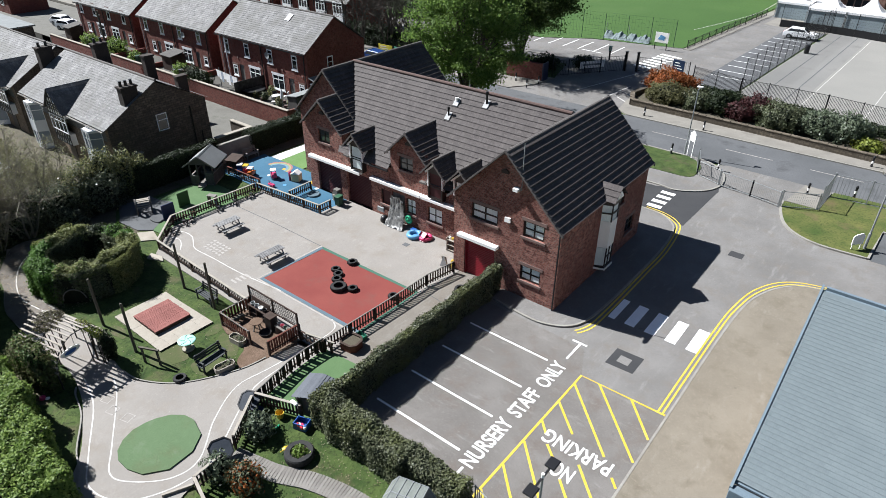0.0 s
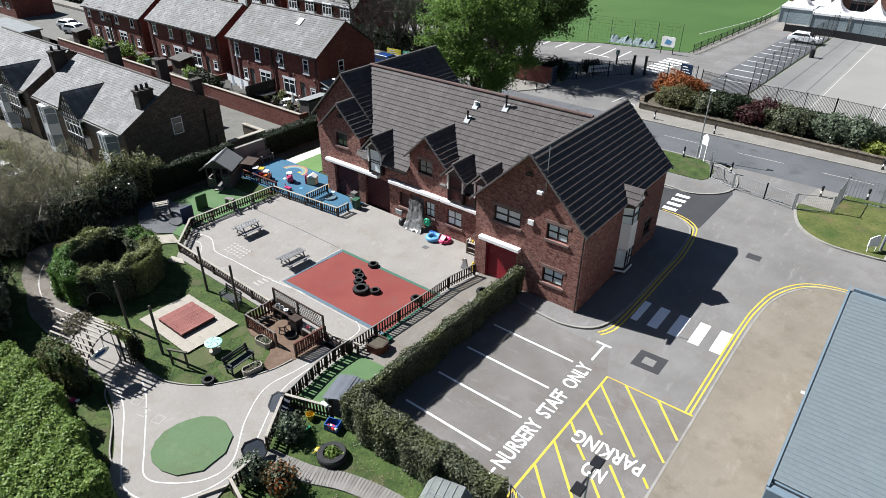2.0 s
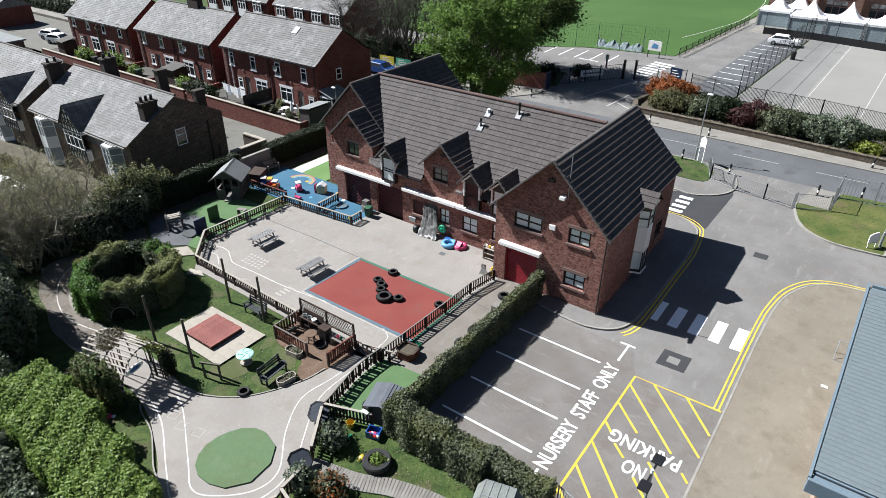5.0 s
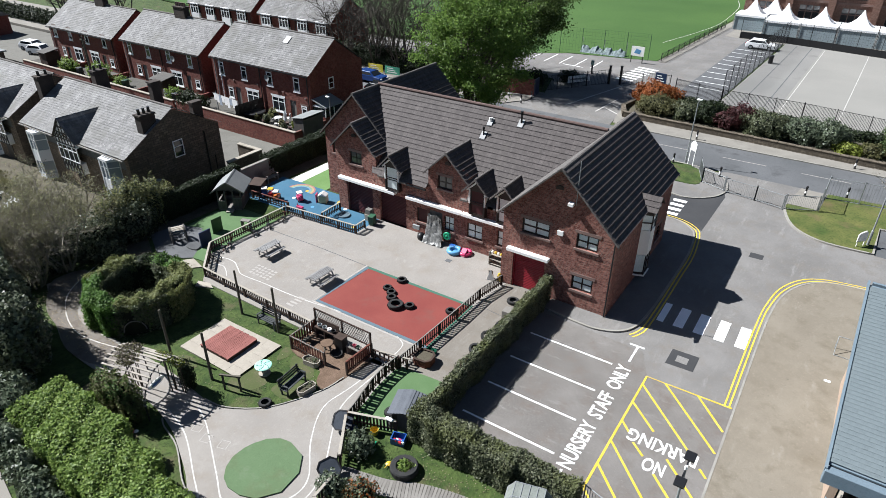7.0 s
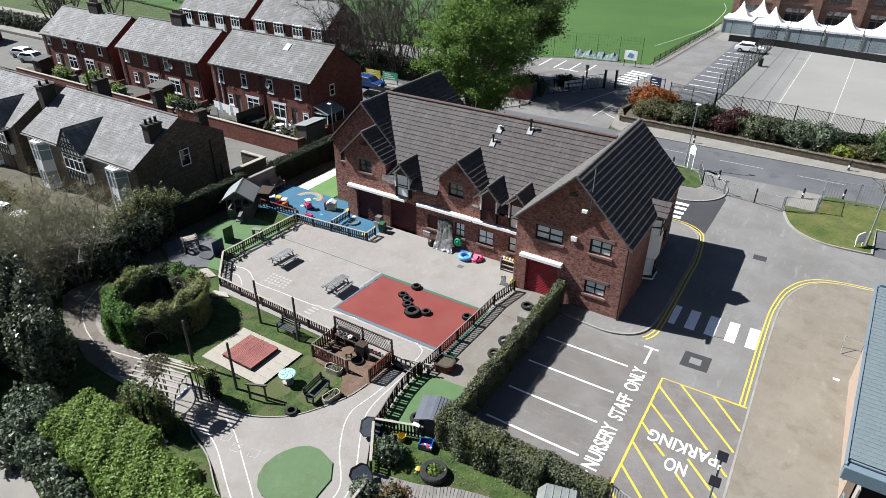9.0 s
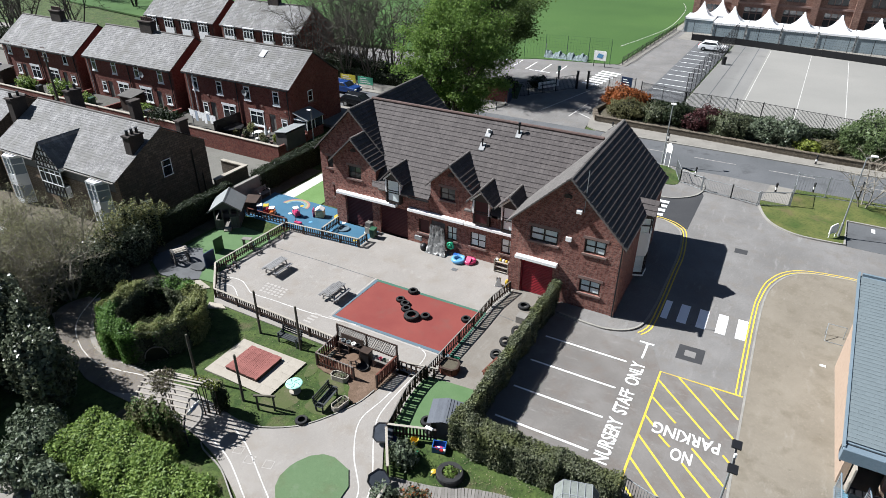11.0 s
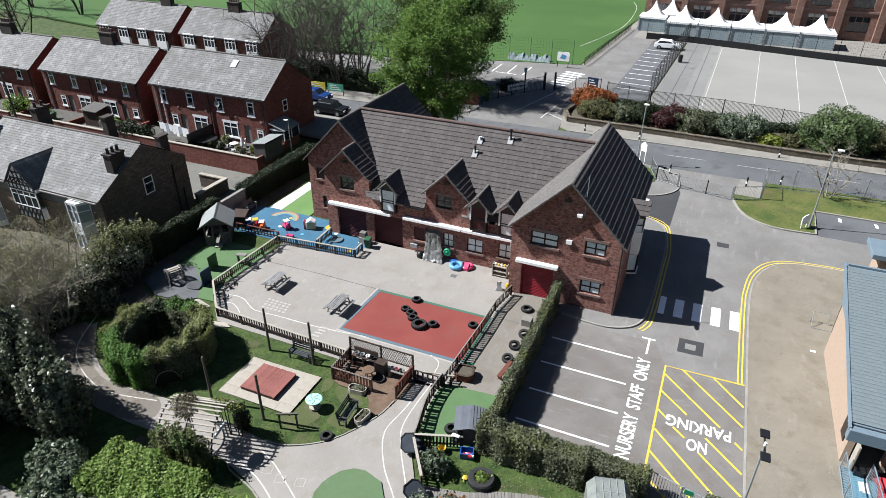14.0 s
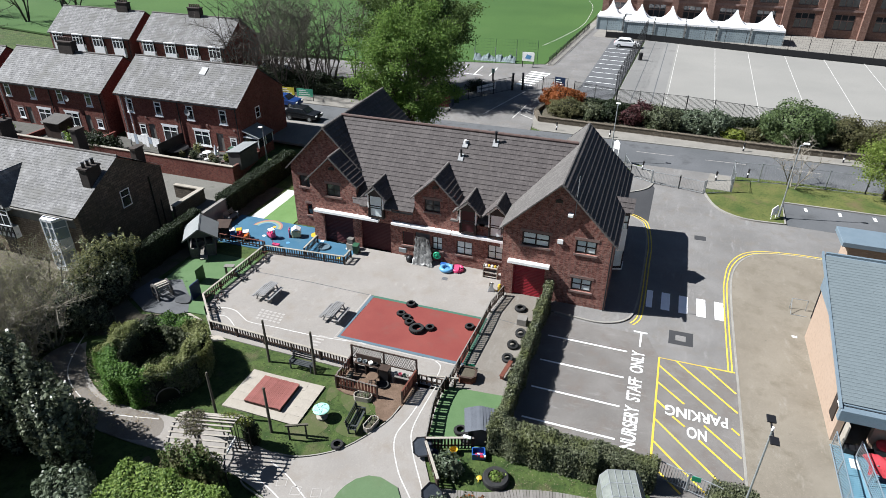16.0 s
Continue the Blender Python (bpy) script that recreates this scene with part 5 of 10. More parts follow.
# oriel on the east wall
part("oriel_wall", MB().prism([(0.0, 4.65), (0.55, 4.85), (0.55, 5.7), (0.0, 5.9)], 2.0, 3.7), M_white_trim, nur, "white panelled oriel")
for z0, z1 in ((0.75, 1.95), (3.72, 4.75)):
    part("oriel_window", MB().prism([(0.0, 4.65), (0.5, 4.87), (0.5, 5.68), (0.0, 5.9)], z0, z1), M_pale_pane, nur, "glazed oriel lights")
part("oriel_frame", MB().prism([(0.0, 4.6), (0.58, 4.81), (0.58, 5.74), (0.0, 5.95)], 0.62, 0.75), M_darkframe, nur)
part("oriel_frame", MB().prism([(0.0, 4.6), (0.58, 4.81), (0.58, 5.74), (0.0, 5.95)], 4.75, 5.0), M_darkframe, nur)
part("oriel_frame", MB().prism([(0.0, 4.6), (0.57, 4.82), (0.57, 5.73), (0.0, 5.94)], 4.2, 4.27), M_darkframe, nur)
part("roof", slope(MB(), (-0.9, 4.45, 5.1), (0.78, 4.45, 5.1), (-0.9, 5.27, 5.85), (0.78, 5.27, 5.85), 3, 0.04), M_tile_x, nur)
part("roof", slope(MB(), (0.78, 6.1, 5.1), (-0.9, 6.1, 5.1), (0.78, 5.27, 5.85), (-0.9, 5.27, 5.85), 3, 0.04), M_tile_x, nur)
part("oriel_sill", MB().prism([(0.0, 4.55), (0.64, 4.77), (0.64, 5.78), (0.0, 6.0)], 0.52, 0.62), M_white_trim, nur, "white oriel sill")
for q in ((0.5, 4.84, 0.75, 0.56, 4.92, 1.95), (0.5, 5.63, 0.75, 0.56, 5.71, 1.95), (0.5, 5.24, 0.75, 0.55, 5.3, 1.95), (0.5, 4.92, 1.32, 0.55, 5.24, 1.39), (0.5, 5.3, 1.32, 0.55, 5.63, 1.39), (0.5, 4.84, 3.7, 0.56, 4.92, 4.75), (0.5, 5.63, 3.7, 0.56, 5.71, 4.75)):
    part("glazing_bar", MB().box(*q), M_darkframe, nur)
part("oriel_gable", MB().prism_x([(4.6, 5.0), (5.95, 5.0), (5.27, 5.75)], 0.55, 0.62), M_white_trim, nur)
# floors inside keep the rooms dark
part("floor", MB().box(-6.9, 0.3, 2.75, -0.3, 10.9, 2.95).box(-18.4, 2.6, 2.75, -6.95, 11, 2.95).box(-24.9, 4.4, 2.75, -18.4, 13.9, 2.95), M_concrete, nur)
# roof vents and aerial
for x, y, z, h, r, m in ((-9.32, 6.3, 8.08, 0.85, 0.065, M_black), (-11.57, 5.29, 7.1, 0.62, 0.055, M_black), (-11.48, 6.05, 7.84, 0.32, 0.075, M_white_trim)):
    f = part("flue", MB().lathe(x, y, [(r, z - 0.3), (r, z + h * 0.75), (r * 1.5, z + h * 0.75), (r * 1.5, z + h)], 12), m, nur, "roof flue")
    part("flashing", MB().add([(x - 0.19, y - 0.25, z - 0.18), (x + 0.19, y - 0.25, z - 0.18), (x + 0.19, y + 0.15, z + 0.21), (x - 0.19, y + 0.15, z + 0.21), (x - 0.19, y - 0.25, z - 0.13), (x + 0.19, y - 0.25, z - 0.13), (x + 0.19, y + 0.15, z + 0.26), (x - 0.19, y + 0.15, z + 0.26)],
                              [(4, 5, 6, 7), (0, 1, 5, 4), (1, 2, 6, 5), (2, 3, 7, 6), (3, 0, 4, 7)]), M_lead, f, "pale lead flashing")
part("aerial", MB().tube((-2.55, -0.05, 6.6), (-2.55, -0.05, 9.2), 0.025, n=6), M_steel, nur, "thin aerial mast")
part("alarm_box", MB().box(-3.45, -0.1, 4.5, -3.1, -0.002, 4.78), M_white_trim, nur, "white alarm box")
part("wall_lamp", MB().box(-2.95, -0.3, 6.55, -2.65, -0.002, 6.72), M_white_trim, nur, "white security lamp")
for x, y, z in ((-3.6, 0, 7.3), (-20.42, FY, 6.1), (-12.4, FY, 5.85)):
    part("vent_louvre", MB().prism_y([(x - 0.22, z), (x + 0.22, z), (x + 0.22, z + 0.14), (x, z + 0.26), (x - 0.22, z + 0.14)], y - 0.1, y - 0.002), M_darkframe, nur)
part("downpipe", MB().tube((-7.05, 2.1, 0), (-7.05, 2.1, 3.7), 0.05, n=8), M_white_trim, nur)
part("downpipe", MB().tube((-0.06, -0.06, 0.08), (-0.06, -0.06, 5.0), 0.045, n=8), M_black, nur)
part("hopper", MB().box(-7.6, 1.98, 3.25, -7.36, 2.246, 3.7).box(-7.56, 2.02, 2.95, -7.4, 2.246, 3.25).box(-7.6, 1.98, 2.2, -7.36, 2.246, 2.55), M_white_trim, nur, "white boxed pipework")


# ---- brick terraces to the north-west ----
def terrace(x0, x1, y0, y1, gz, ez, rz, layout, label, chimneys=(), gable_win=True, bays=False):
    h = thing("terraced_house", label, "house", (0, 0, 0), group="brick terraces")
    ym = (y0 + y1) / 2
    holes = [(x0 + u - w / 2, z, x0 + u + w / 2, z + hh) for u, z, w, hh in layout]
    mb = MB()
    holed(mb, x0, x1, gz - 0.5, ez, holes, lambda a, c, b, d: mb.box(a, y0, c, b, y0 + 0.3, d))
    part("wall", mb.weld(), M_brick_old, h)
    for a, b in ((x0, x0 + 0.3), (x1 - 0.3, x1)):
        part("wall", MB().prism_x([(y0 + 0.3, gz - 0.5), (y1 - 0.3, gz - 0.5), (y1 - 0.3, ez), (ym, rz - 0.12), (y0 + 0.3, ez)], a, b), M_brick_old, h)
    part("wall", MB().box(x0, y1 - 0.3, gz - 0.5, x1, y1, ez), M_brick_old, h)
    k = (ez - rz) / (y0 - ym)
    n = round(math.hypot(ym - y0, rz - ez) / 0.26)
    part("roof", slope(MB(), (x0 - 0.1, y0 - 0.3, ez - 0.3 * k), (x1 + 0.1, y0 - 0.3, ez - 0.3 * k), (x0 - 0.1, ym, rz), (x1 + 0.1, ym, rz), n, 0.02), M_slate_x, h)
    part("roof", slope(MB(), (x1 + 0.1, y1 + 0.3, ez - 0.3 * k), (x0 - 0.1, y1 + 0.3, ez - 0.3 * k), (x1 + 0.1, ym, rz), (x0 - 0.1, ym, rz), n, 0.02), M_slate_x, h)
    part("ridge_tiles", ridge_line(MB(), (x0 - 0.1, ym, rz + 0.02), (x1 + 0.1, ym, rz + 0.02), 0.1), M_verge_cap, h)
    part("gutter", MB().box(x0, y0 - 0.42, ez - 0.38 * k - 0.12, x1, y0 - 0.3, ez - 0.38 * k), M_black, h)
    for x in (x0 + 0.5, x0 + 7.8, x1 - 0.4):
        part("downpipe", MB().tube((x, y0 - 0.08, gz), (x, y0 - 0.08, ez - 0.3), 0.055, n=6), M_black if x > x0 + 7 else M_steel, h)
    for u, z, w, hh in ([] if bays else layout):
        if hh > 1.9:
            part("door", MB().box(x0 + u - w / 2, y0 + 0.1, z, x0 + u + w / 2, y0 + 0.16, z + hh), M_timber, h, "weathered back door")
        else:
            window(h, w, hh, (x0 + u, y0, z), 0, 2 if w > 1.1 else 1, 2, M_upvc, M_glass, sill=M_upvc, lintel=M_upvc if w > 1.1 else M_sill, rail=0.68, depth=-0.03, f=0.11, bars=0.09)
    if bays:
        for u, z, w, hh in layout:
            b = new("bay_window")
            b.parent = h
            b.matrix_basis = pose(x0 + u, y0, 0)
            part("bay_panel", MB().box(-w / 2 - 0.12, -0.4, z - 1.25, w / 2 + 0.12, -0.02, z), M_upvc, b, "white bay panel")
            part("bay_top", MB().box(-w / 2 - 0.12, -0.4, z + hh, w / 2 + 0.12, -0.02, z + hh + 0.14), M_upvc, b)
            part("bay_glazing", MB().box(-w / 2 - 0.04, -0.34, z, w / 2 + 0.04, -0.02, z + hh), M_glass, b, "dark bay glazing")
            mb = MB()
            for k in range(4):
                xx = -w / 2 - 0.06 + k * (w + 0.12) / 3
                mb.box(xx - 0.05, -0.4, z, xx + 0.05, -0.32, z + hh)
            part("bay_frame", mb.box(-w / 2, -0.39, z + 0.68 * hh, w / 2, -0.33, z + 0.68 * hh + 0.08), M_upvc, b)
    if gable_win:
        window(h, 0.8, 1.2, (x1 + 0.0, ym - 1.0, gz + 3.1), 90, 1, 2, M_upvc, M_glass, sill=M_sill, depth=-0.03, f=0.1)
    for cx, cy, cz in chimneys:
        c = part("chimney", MB().box(cx - 1.0, cy - 0.4, rz - 0.8, cx + 1.0, cy + 0.4, rz + 1.0), M_soot, h, "soot-blackened chimney stack")
        part("chimney_cap", MB().box(cx - 1.08, cy - 0.47, rz + 1.0, cx + 1.08, cy + 0.47, rz + 1.12), M_soot, c)
        for i in range(6):
            part("chimney_pot", MB().lathe(cx - 0.8 + 0.32 * i, cy, [(0.12, rz + 1.12), (0.10, rz + 1.5), (0.13, rz + 1.55)], 10), M_ridge, c)
    return h


LAY = [(1.5, 2.75, 0.85, 1.45), (5.2, 2.75, 0.85, 1.45), (9.2, 2.75, 0.85, 1.45), (13.2, 2.75, 0.85, 1.45), (2.6, 0.3, 0.8, 1.2), (6.2, 0.0, 1.9, 1.7), (10.2, 0.1, 1.9, 1.6), (12.4, -0.35, 0.85, 2.0), (14.0, 0.35, 0.8, 1.0), (3.8, -0.35, 0.85, 2.0)]
RED = "old red brick terrace with grey slate roof and white windows"
terrace(-53.3, -38.1, 15.85, 24.0, -0.4, 4.9, 7.68, LAY, RED)
terrace(-70.6, -55.3, 15.85, 24.0, -0.4, 4.6, 7.35, LAY, RED, [(-62.9, 19.9, 0)])
terrace(-88.0, -72.5, 15.85, 24.0, -0.4, 4.3, 7.1, LAY, RED, [(-80.2, 19.9, 0)])
LAY2 = [(1.9, 2.75, 1.7, 1.35), (5.7, 2.75, 1.7, 1.35), (9.5, 2.75, 1.7, 1.35), (13.2, 2.75, 1.7, 1.35)]
LAYB = LAY2 + [(1.9, 0.35, 1.7, 1.1), (5.7, 0.35, 1.7, 1.1), (9.5, 0.35, 1.7, 1.1), (13.2, 0.35, 1.7, 1.1)]
RED2 = "red brick terrace with slate roof beyond the street"
terrace(-71.2, -56.3, 39.0, 47.0, -0.2, 4.35, 7.3, LAYB, RED2, [(-63.6, 43, 0)], False, True)
terrace(-88.0, -72.7, 39.0, 47.0, -0.2, 4.35, 7.3, LAYB, RED2, [(-76.5, 43, 0)], False, True)

TER = bpy.data.objects["terraced_house"]
zt = lambda y: 4.9 + (y - 15.85) * 0.682
part("skylight", MB().prism_x([(18.45, zt(18.45) + 0.02), (19.25, zt(19.25) + 0.02), (19.25, zt(19.25) + 0.1), (18.45, zt(18.45) + 0.1)], -44.3, -43.55), M_lead, TER, "pale framed skylight")
part("soil_pipe", MB().tube((-51.93, 15.76, -0.4), (-51.93, 15.76, 4.9), 0.06, n=8), M_upvc, TER, "white soil pipe")
for x, z in ((-50.0, 2.3), (-46.1, 2.45), (-42.2, 2.3), (-39.0, 2.1)):
    part("wall_vent", MB().box(x - 0.1, 15.79, z, x + 0.1, 15.85, z + 0.16), M_sill, TER)
# back yards
wall_yard = thing("yard_wall", "red brick back yard wall with stone coping", "wall", kind="structure")
part("wall", MB().box(-55.0, 11.4, -2.2, -36.45, 11.65, 0.3).box(-36.7, 11.65, -2.2, -36.45, 16.0, 0.3), M_brick_old, wall_yard)
part("coping", MB().box(-55.0, 11.36, 0.3, -36.4, 11.69, 0.38), M_concrete, wall_yard, "pale coping", bevel=0.015)
for x0, x1 in ((-71.2, -55.6), (-88.5, -72.2)):
    w = thing("yard_wall", "red brick back yard wall behind the terrace", "wall", kind="structure")
    part("wall", MB().box(x0, 11.4, -2.2, x1, 11.65, 0.15), M_brick_old, w)
    part("coping", MB().box(x0, 11.36, 0.15, x1, 11.69, 0.22), M_concrete, w)
for x in (-54.9, -45.6, -63.0, -70.9, -80.3):
    solo("party_wall", MB().box(x, 11.66, -1.5, x + 0.22, 15.8, 0.2), M_brick_old, "red brick wall between two back yards", "wall", "party walls", kind="structure")
sheet("yard_floor", [(-92, 11.6), (-36.6, 11.6), (-36.6, 16.0), (-92, 16.0)], -2.0, -0.38, M_yard, "worn paved back yards", "yard")

# ---- stone semi-detached houses to the west ----
def bay_window(parent, x, y, z0, z1, w=1.9):
    b = new("bay_window")
    b.parent = parent
    b.matrix_basis = pose(x, y, 0)
    out = [(-w / 2, 0), (-w / 2 + 0.45, -0.75), (w / 2 - 0.45, -0.75), (w / 2, 0)]
    big = [(u * 1.04, v * 1.06) for u, v in out]
    for a, c in ((z0, z0 + 0.75), (z0 + 1.95, z0 + 3.0), (z1 - 0.2, z1)):
        part("bay_panel", MB().prism(big, a, c), M_upvc, b, "white bay panel")
    for a, c in ((z0 + 0.75, z0 + 1.95), (z0 + 3.0, z1 - 0.2)):
        part("bay_glazing", MB().prism(out, a, c), M_skyglass, b, "bay glazing with pale reflected sky in its colour")
    mb = MB()
    for u, v in [*big, (0.0, -0.77)]:
        mb.box(u - 0.035, v - 0.035, z0 + 0.7, u + 0.035, v + 0.035, z1)
    mb.prism([(u * 1.02, v * 1.03) for u, v in out], z1 - 0.75, z1 - 0.68)
    part("bay_frame", mb, M_upvc, b)
    return b


def stone_house(x0, x1, label, gables, bays):
    h = thing("stone_house", label, "house", group="stone houses")
    y0, yr, y1, ez, rz, gz = -5.3, -0.6, 3.5, 3.25, 5.95, -2.0
    for a, b in ((x1 - 0.35, x1), (x0, x0 + 0.35)):
        part("wall", MB().prism_x([(y0, gz - 0.4), (y1, gz - 0.4), (y1, 3.55), (yr, rz - 0.15), (y0, ez)], a, b), M_stone, h)
    part("wall", MB().box(x0 + 0.35, y0, gz - 0.4, x1 - 0.35, y0 + 0.35, 1.9), M_sandstone, h, "lighter sandstone front")
    part("wall", MB().box(x0 + 0.35, y0 + 0.03, 1.9, x1 - 0.35, y0 + 0.35, ez), M_render, h, "grey rendered upper front")
    for a in (x0 - 0.02, x1 - 0.48):
        part("quoin", MB().box(a, y0 - 0.03, gz - 0.4, a + 0.5, y0 - 0.002, ez - 0.1), M_sandstone, h, "sandstone corner blocks")
    part("wall", MB().box(x0 + 0.35, y1 - 0.35, gz - 0.4, x1 - 0.35, y1, 3.5), M_stone, h)
    k = (rz - ez) / (yr - y0)
    part("roof", slope(MB(), (x0 - 0.05, y0 - 0.35, ez - 0.35 * k), (x1 + 0.12, y0 - 0.35, ez - 0.35 * k), (x0 - 0.05, yr, rz), (x1 + 0.12, yr, rz), 24, 0.02), M_slate_x, h)
    part("roof", slope(MB(), (x1 + 0.12, y1 + 0.3, 3.45), (x0 - 0.05, y1 + 0.3, 3.45), (x1 + 0.12, yr, rz), (x0 - 0.05, yr, rz), 20, 0.02), M_slate_x, h)
    part("ridge_tiles", ridge_line(MB(), (x0, yr, rz + 0.02), (x1 + 0.1, yr, rz + 0.02), 0.1), M_verge_cap, h)
    part("gutter", MB().box(x0, y0 - 0.5, ez - 0.35 * k - 0.14, x1, y0 - 0.40, ez - 0.35 * k - 0.06), M_render, h, "grey gutter")
    for gx_ in gables:
        g = part("half_timbered_gable", MB().prism_y([(gx_ - 1.5, 2.6), (gx_ + 1.5, 2.6), (gx_ + 1.5, 3.2), (gx_, 4.95), (gx_ - 1.5, 3.2)], y0 - 0.55, y0 - 0.02).box(gx_ - 1.4, y0 - 0.5, 0.2, gx_ + 1.4, y0 - 0.02, 1.2), M_white_trim, h, "white gable with black timbers")
        yy = y0 - 0.56
        for i in range(7):
            x = -1.35 + 0.45 * i
            top = 4.85 - 1.17 * abs(x)
            if top > 3.25:
                part("timber", MB().box(gx_ + x - 0.06, yy - 0.02, 2.7, gx_ + x + 0.06, yy + 0.03, top), M_black, g)
            part("timber", MB().box(gx_ + x - 0.05, yy + 0.02, 0.2, gx_ + x + 0.05, yy + 0.08, 1.2), M_black, g)
            if i < 6:
                part("timber", MB().obox((gx_ + x, yy + 0.04, 0.22), (gx_ + x + 0.45, yy + 0.04, 1.12), 0.05, 0.09), M_black, g)
                part("timber", MB().obox((gx_ + x, yy + 0.0, 3.1 if i < 3 else 3.55), (gx_ + x + 0.45, yy + 0.0, 3.55 if i < 3 else 3.1), 0.05, 0.1), M_black, g)
        for z, w in ((2.66, 1.45), (3.1, 1.45), (3.6, 1.0), (4.1, 0.6)):
            part("timber", MB().box(gx_ - w, yy - 0.02, z, gx_ + w, yy + 0.03, z + 0.12), M_black, g)
        for z in (0.2, 0.68, 1.12):
            part("timber", MB().box(gx_ - 1.4, yy + 0.02, z, gx_ + 1.4, yy + 0.08, z + 0.1), M_black, g)
        part("roof", slope(MB(), (gx_ + 1.75, y0 - 0.75, 3.0), (gx_ + 1.75, -2.3, 3.0), (gx_, y0 - 0.75, 5.0), (gx_, -2.3, 5.0), 8, 0.02), M_slate_y, h)
        part("roof", slope(MB(), (gx_ - 1.75, -2.3, 3.0), (gx_ - 1.75, y0 - 0.75, 3.0), (gx_, -2.3, 5.0), (gx_, y0 - 0.75, 5.0), 8, 0.02), M_slate_y, h)
        window(h, 2.9, 1.38, (gx_, y0 - 0.5, 1.25), 0, 4, 2, M_upvc, M_glass, rail=0.7, depth=-0.06)
        part("door", MB().box(gx_ - 0.55, y0 - 0.06, gz, gx_ + 0.55, y0 - 0.01, gz + 2.05), M_darkframe, h, "dark front door")
    for bx in bays:
        bay_window(h, bx, y0, -1.9, 2.75)
    return h


sh = stone_house(-53.0, -37.3, "dark stone semi-detached house with slate roof and white bays", [-45.2], [-50.6, -39.6])
stone_house(-70.5, -55.0, "dark stone house with slate roof and a timbered gable", [-57.6], [-60.5, -66])
window(sh, 0.95, 1.45, (-37.3, -0.75, 1.75), 90, 1, 2, M_upvc, M_glass, sill=M_stonewall, rail=0.62, depth=-0.04)


def stack(parent, x, y, z0, z1, pots, w=0.75, d=1.3):
    c = part("chimney", MB().box(x - w / 2, y - d / 2, z0, x + w / 2, y + d / 2, z1).box(x - w / 2 - 0.07, y - d / 2 - 0.07, z1, x + w / 2 + 0.07, y + d / 2 + 0.07, z1 + 0.14), M_soot, parent, "soot-black stone chimney stack")
    for i in range(pots):
        part("chimney_pot", MB().lathe(x, y - d / 2 + d * (i + 0.5) / pots, [(0.13, z1 + 0.14), (0.11, z1 + 0.5), (0.14, z1 + 0.56)], 10), M_black, c)


stack(sh, -37.9, -2.7, 3.6, 5.75, 3)
stack(sh, -37.75, 1.9, 3.3, 5.6, 0, 0.5, 0.9)
stack(sh, -44.9, 3.0, 2.5, 5.9, 0, 0.6, 0.9)
stack(sh, -53.5, -2.3, 3.6, 6.3, 2)
stack(sh, -52.3, 2.2, 3.4, 6.0, 2)
for y, z in ((1.9, 3.2), (2.6, 0.8)):
    part("drainpipe", MB().tube((-37.22, y, -2), (-37.22, y, z), 0.06, n=6), M_black, sh)
part("satellite_dish", MB().lathe(-37.0, -3.4, [(0.02, 0.5), (0.25, 0.55), (0.3, 0.62)], 12), M_steel, sh, "grey satellite dish")
outhouse = thing("outhouse", "low stone outhouse walls behind the house", "outbuilding")
for q in ((-37.2, 3.6, -2.0, -36.9, 7.5, -0.3), (-40, 7.2, -2, -37.2, 7.5, -0.3), (-45, 3.5, -2, -44.7, 7.4, 0.2)):
    part("wall", MB().box(*q), M_stone, outhouse)
part("coping", MB().box(-37.28, 3.6, -0.3, -36.82, 7.55, -0.2).box(-40, 7.15, -0.3, -37.28, 7.55, -0.2), M_concrete, outhouse)
for x, z in ((-44.2, 3.6), (-60.2, 3.4)):
    d = thing("satellite_dish", "round grey satellite dish on a brick wall", "satellite dish", (x, 15.66, z), group="satellite dishes")
    part("dish", MB().add([(0.36 * math.cos(a * 0.3927), -0.12, 0.36 * math.sin(a * 0.3927)) for a in range(16)] + [(0, -0.02, 0)], [((a + 1) % 16, a, 16) for a in range(16)]), M_steel, d)
    part("arm", MB().tube((0, 0.19, -0.05), (0, -0.06, -0.02), 0.03, n=6), M_black, d)


# ---- foliage ----
RNG = np.random.default_rng(7)


def leaf_mesh(name, centres, normals, size, material, aspect=1.6, tilt=0.6):
    """Many small pointed leaves, each a folded quad of its own."""
    n = len(centres)
    nr = normals + RNG.normal(0, tilt, (n, 3))
    nr /= np.linalg.norm(nr, axis=1, keepdims=True) + 1e-9
    a = np.cross(nr, RNG.normal(0, 1, (n, 3)))
    a /= np.linalg.norm(a, axis=1, keepdims=True) + 1e-9
    b = np.cross(nr, a)
    s = size * RNG.uniform(0.6, 1.35, (n, 1))
    v = np.stack([centres - a * s * aspect / 2, centres - b * s / 2 + nr * s * 0.12, centres + a * s * aspect / 2, centres + b * s / 2 + nr * s * 0.12], 1).reshape(-1, 3)
    me = bpy.data.meshes.new(name)
    me.vertices.add(4 * n)
    me.vertices.foreach_set("co", v.astype(np.float32).ravel())
    me.loops.add(4 * n)
    me.loops.foreach_set("vertex_index", np.arange(4 * n, dtype=np.int32))
    me.polygons.add(n)
    me.polygons.foreach_set("loop_start", np.arange(0, 4 * n, 4, dtype=np.int32))
    me.update(calc_edges=True)
    me.materials.append(material)
    return me


def lump(p, s, k=0.18):
    """Uneven outline: a slow wave over the plan."""
    return k * (np.sin(p[:, 0] * 2.3 / s + p[:, 2]) * np.cos(p[:, 1] * 1.9 / s + 1.7 * p[:, 2]) + 0.6 * np.sin(p[:, 0] * 5.1 / s + p[:, 1] * 4.3 / s))


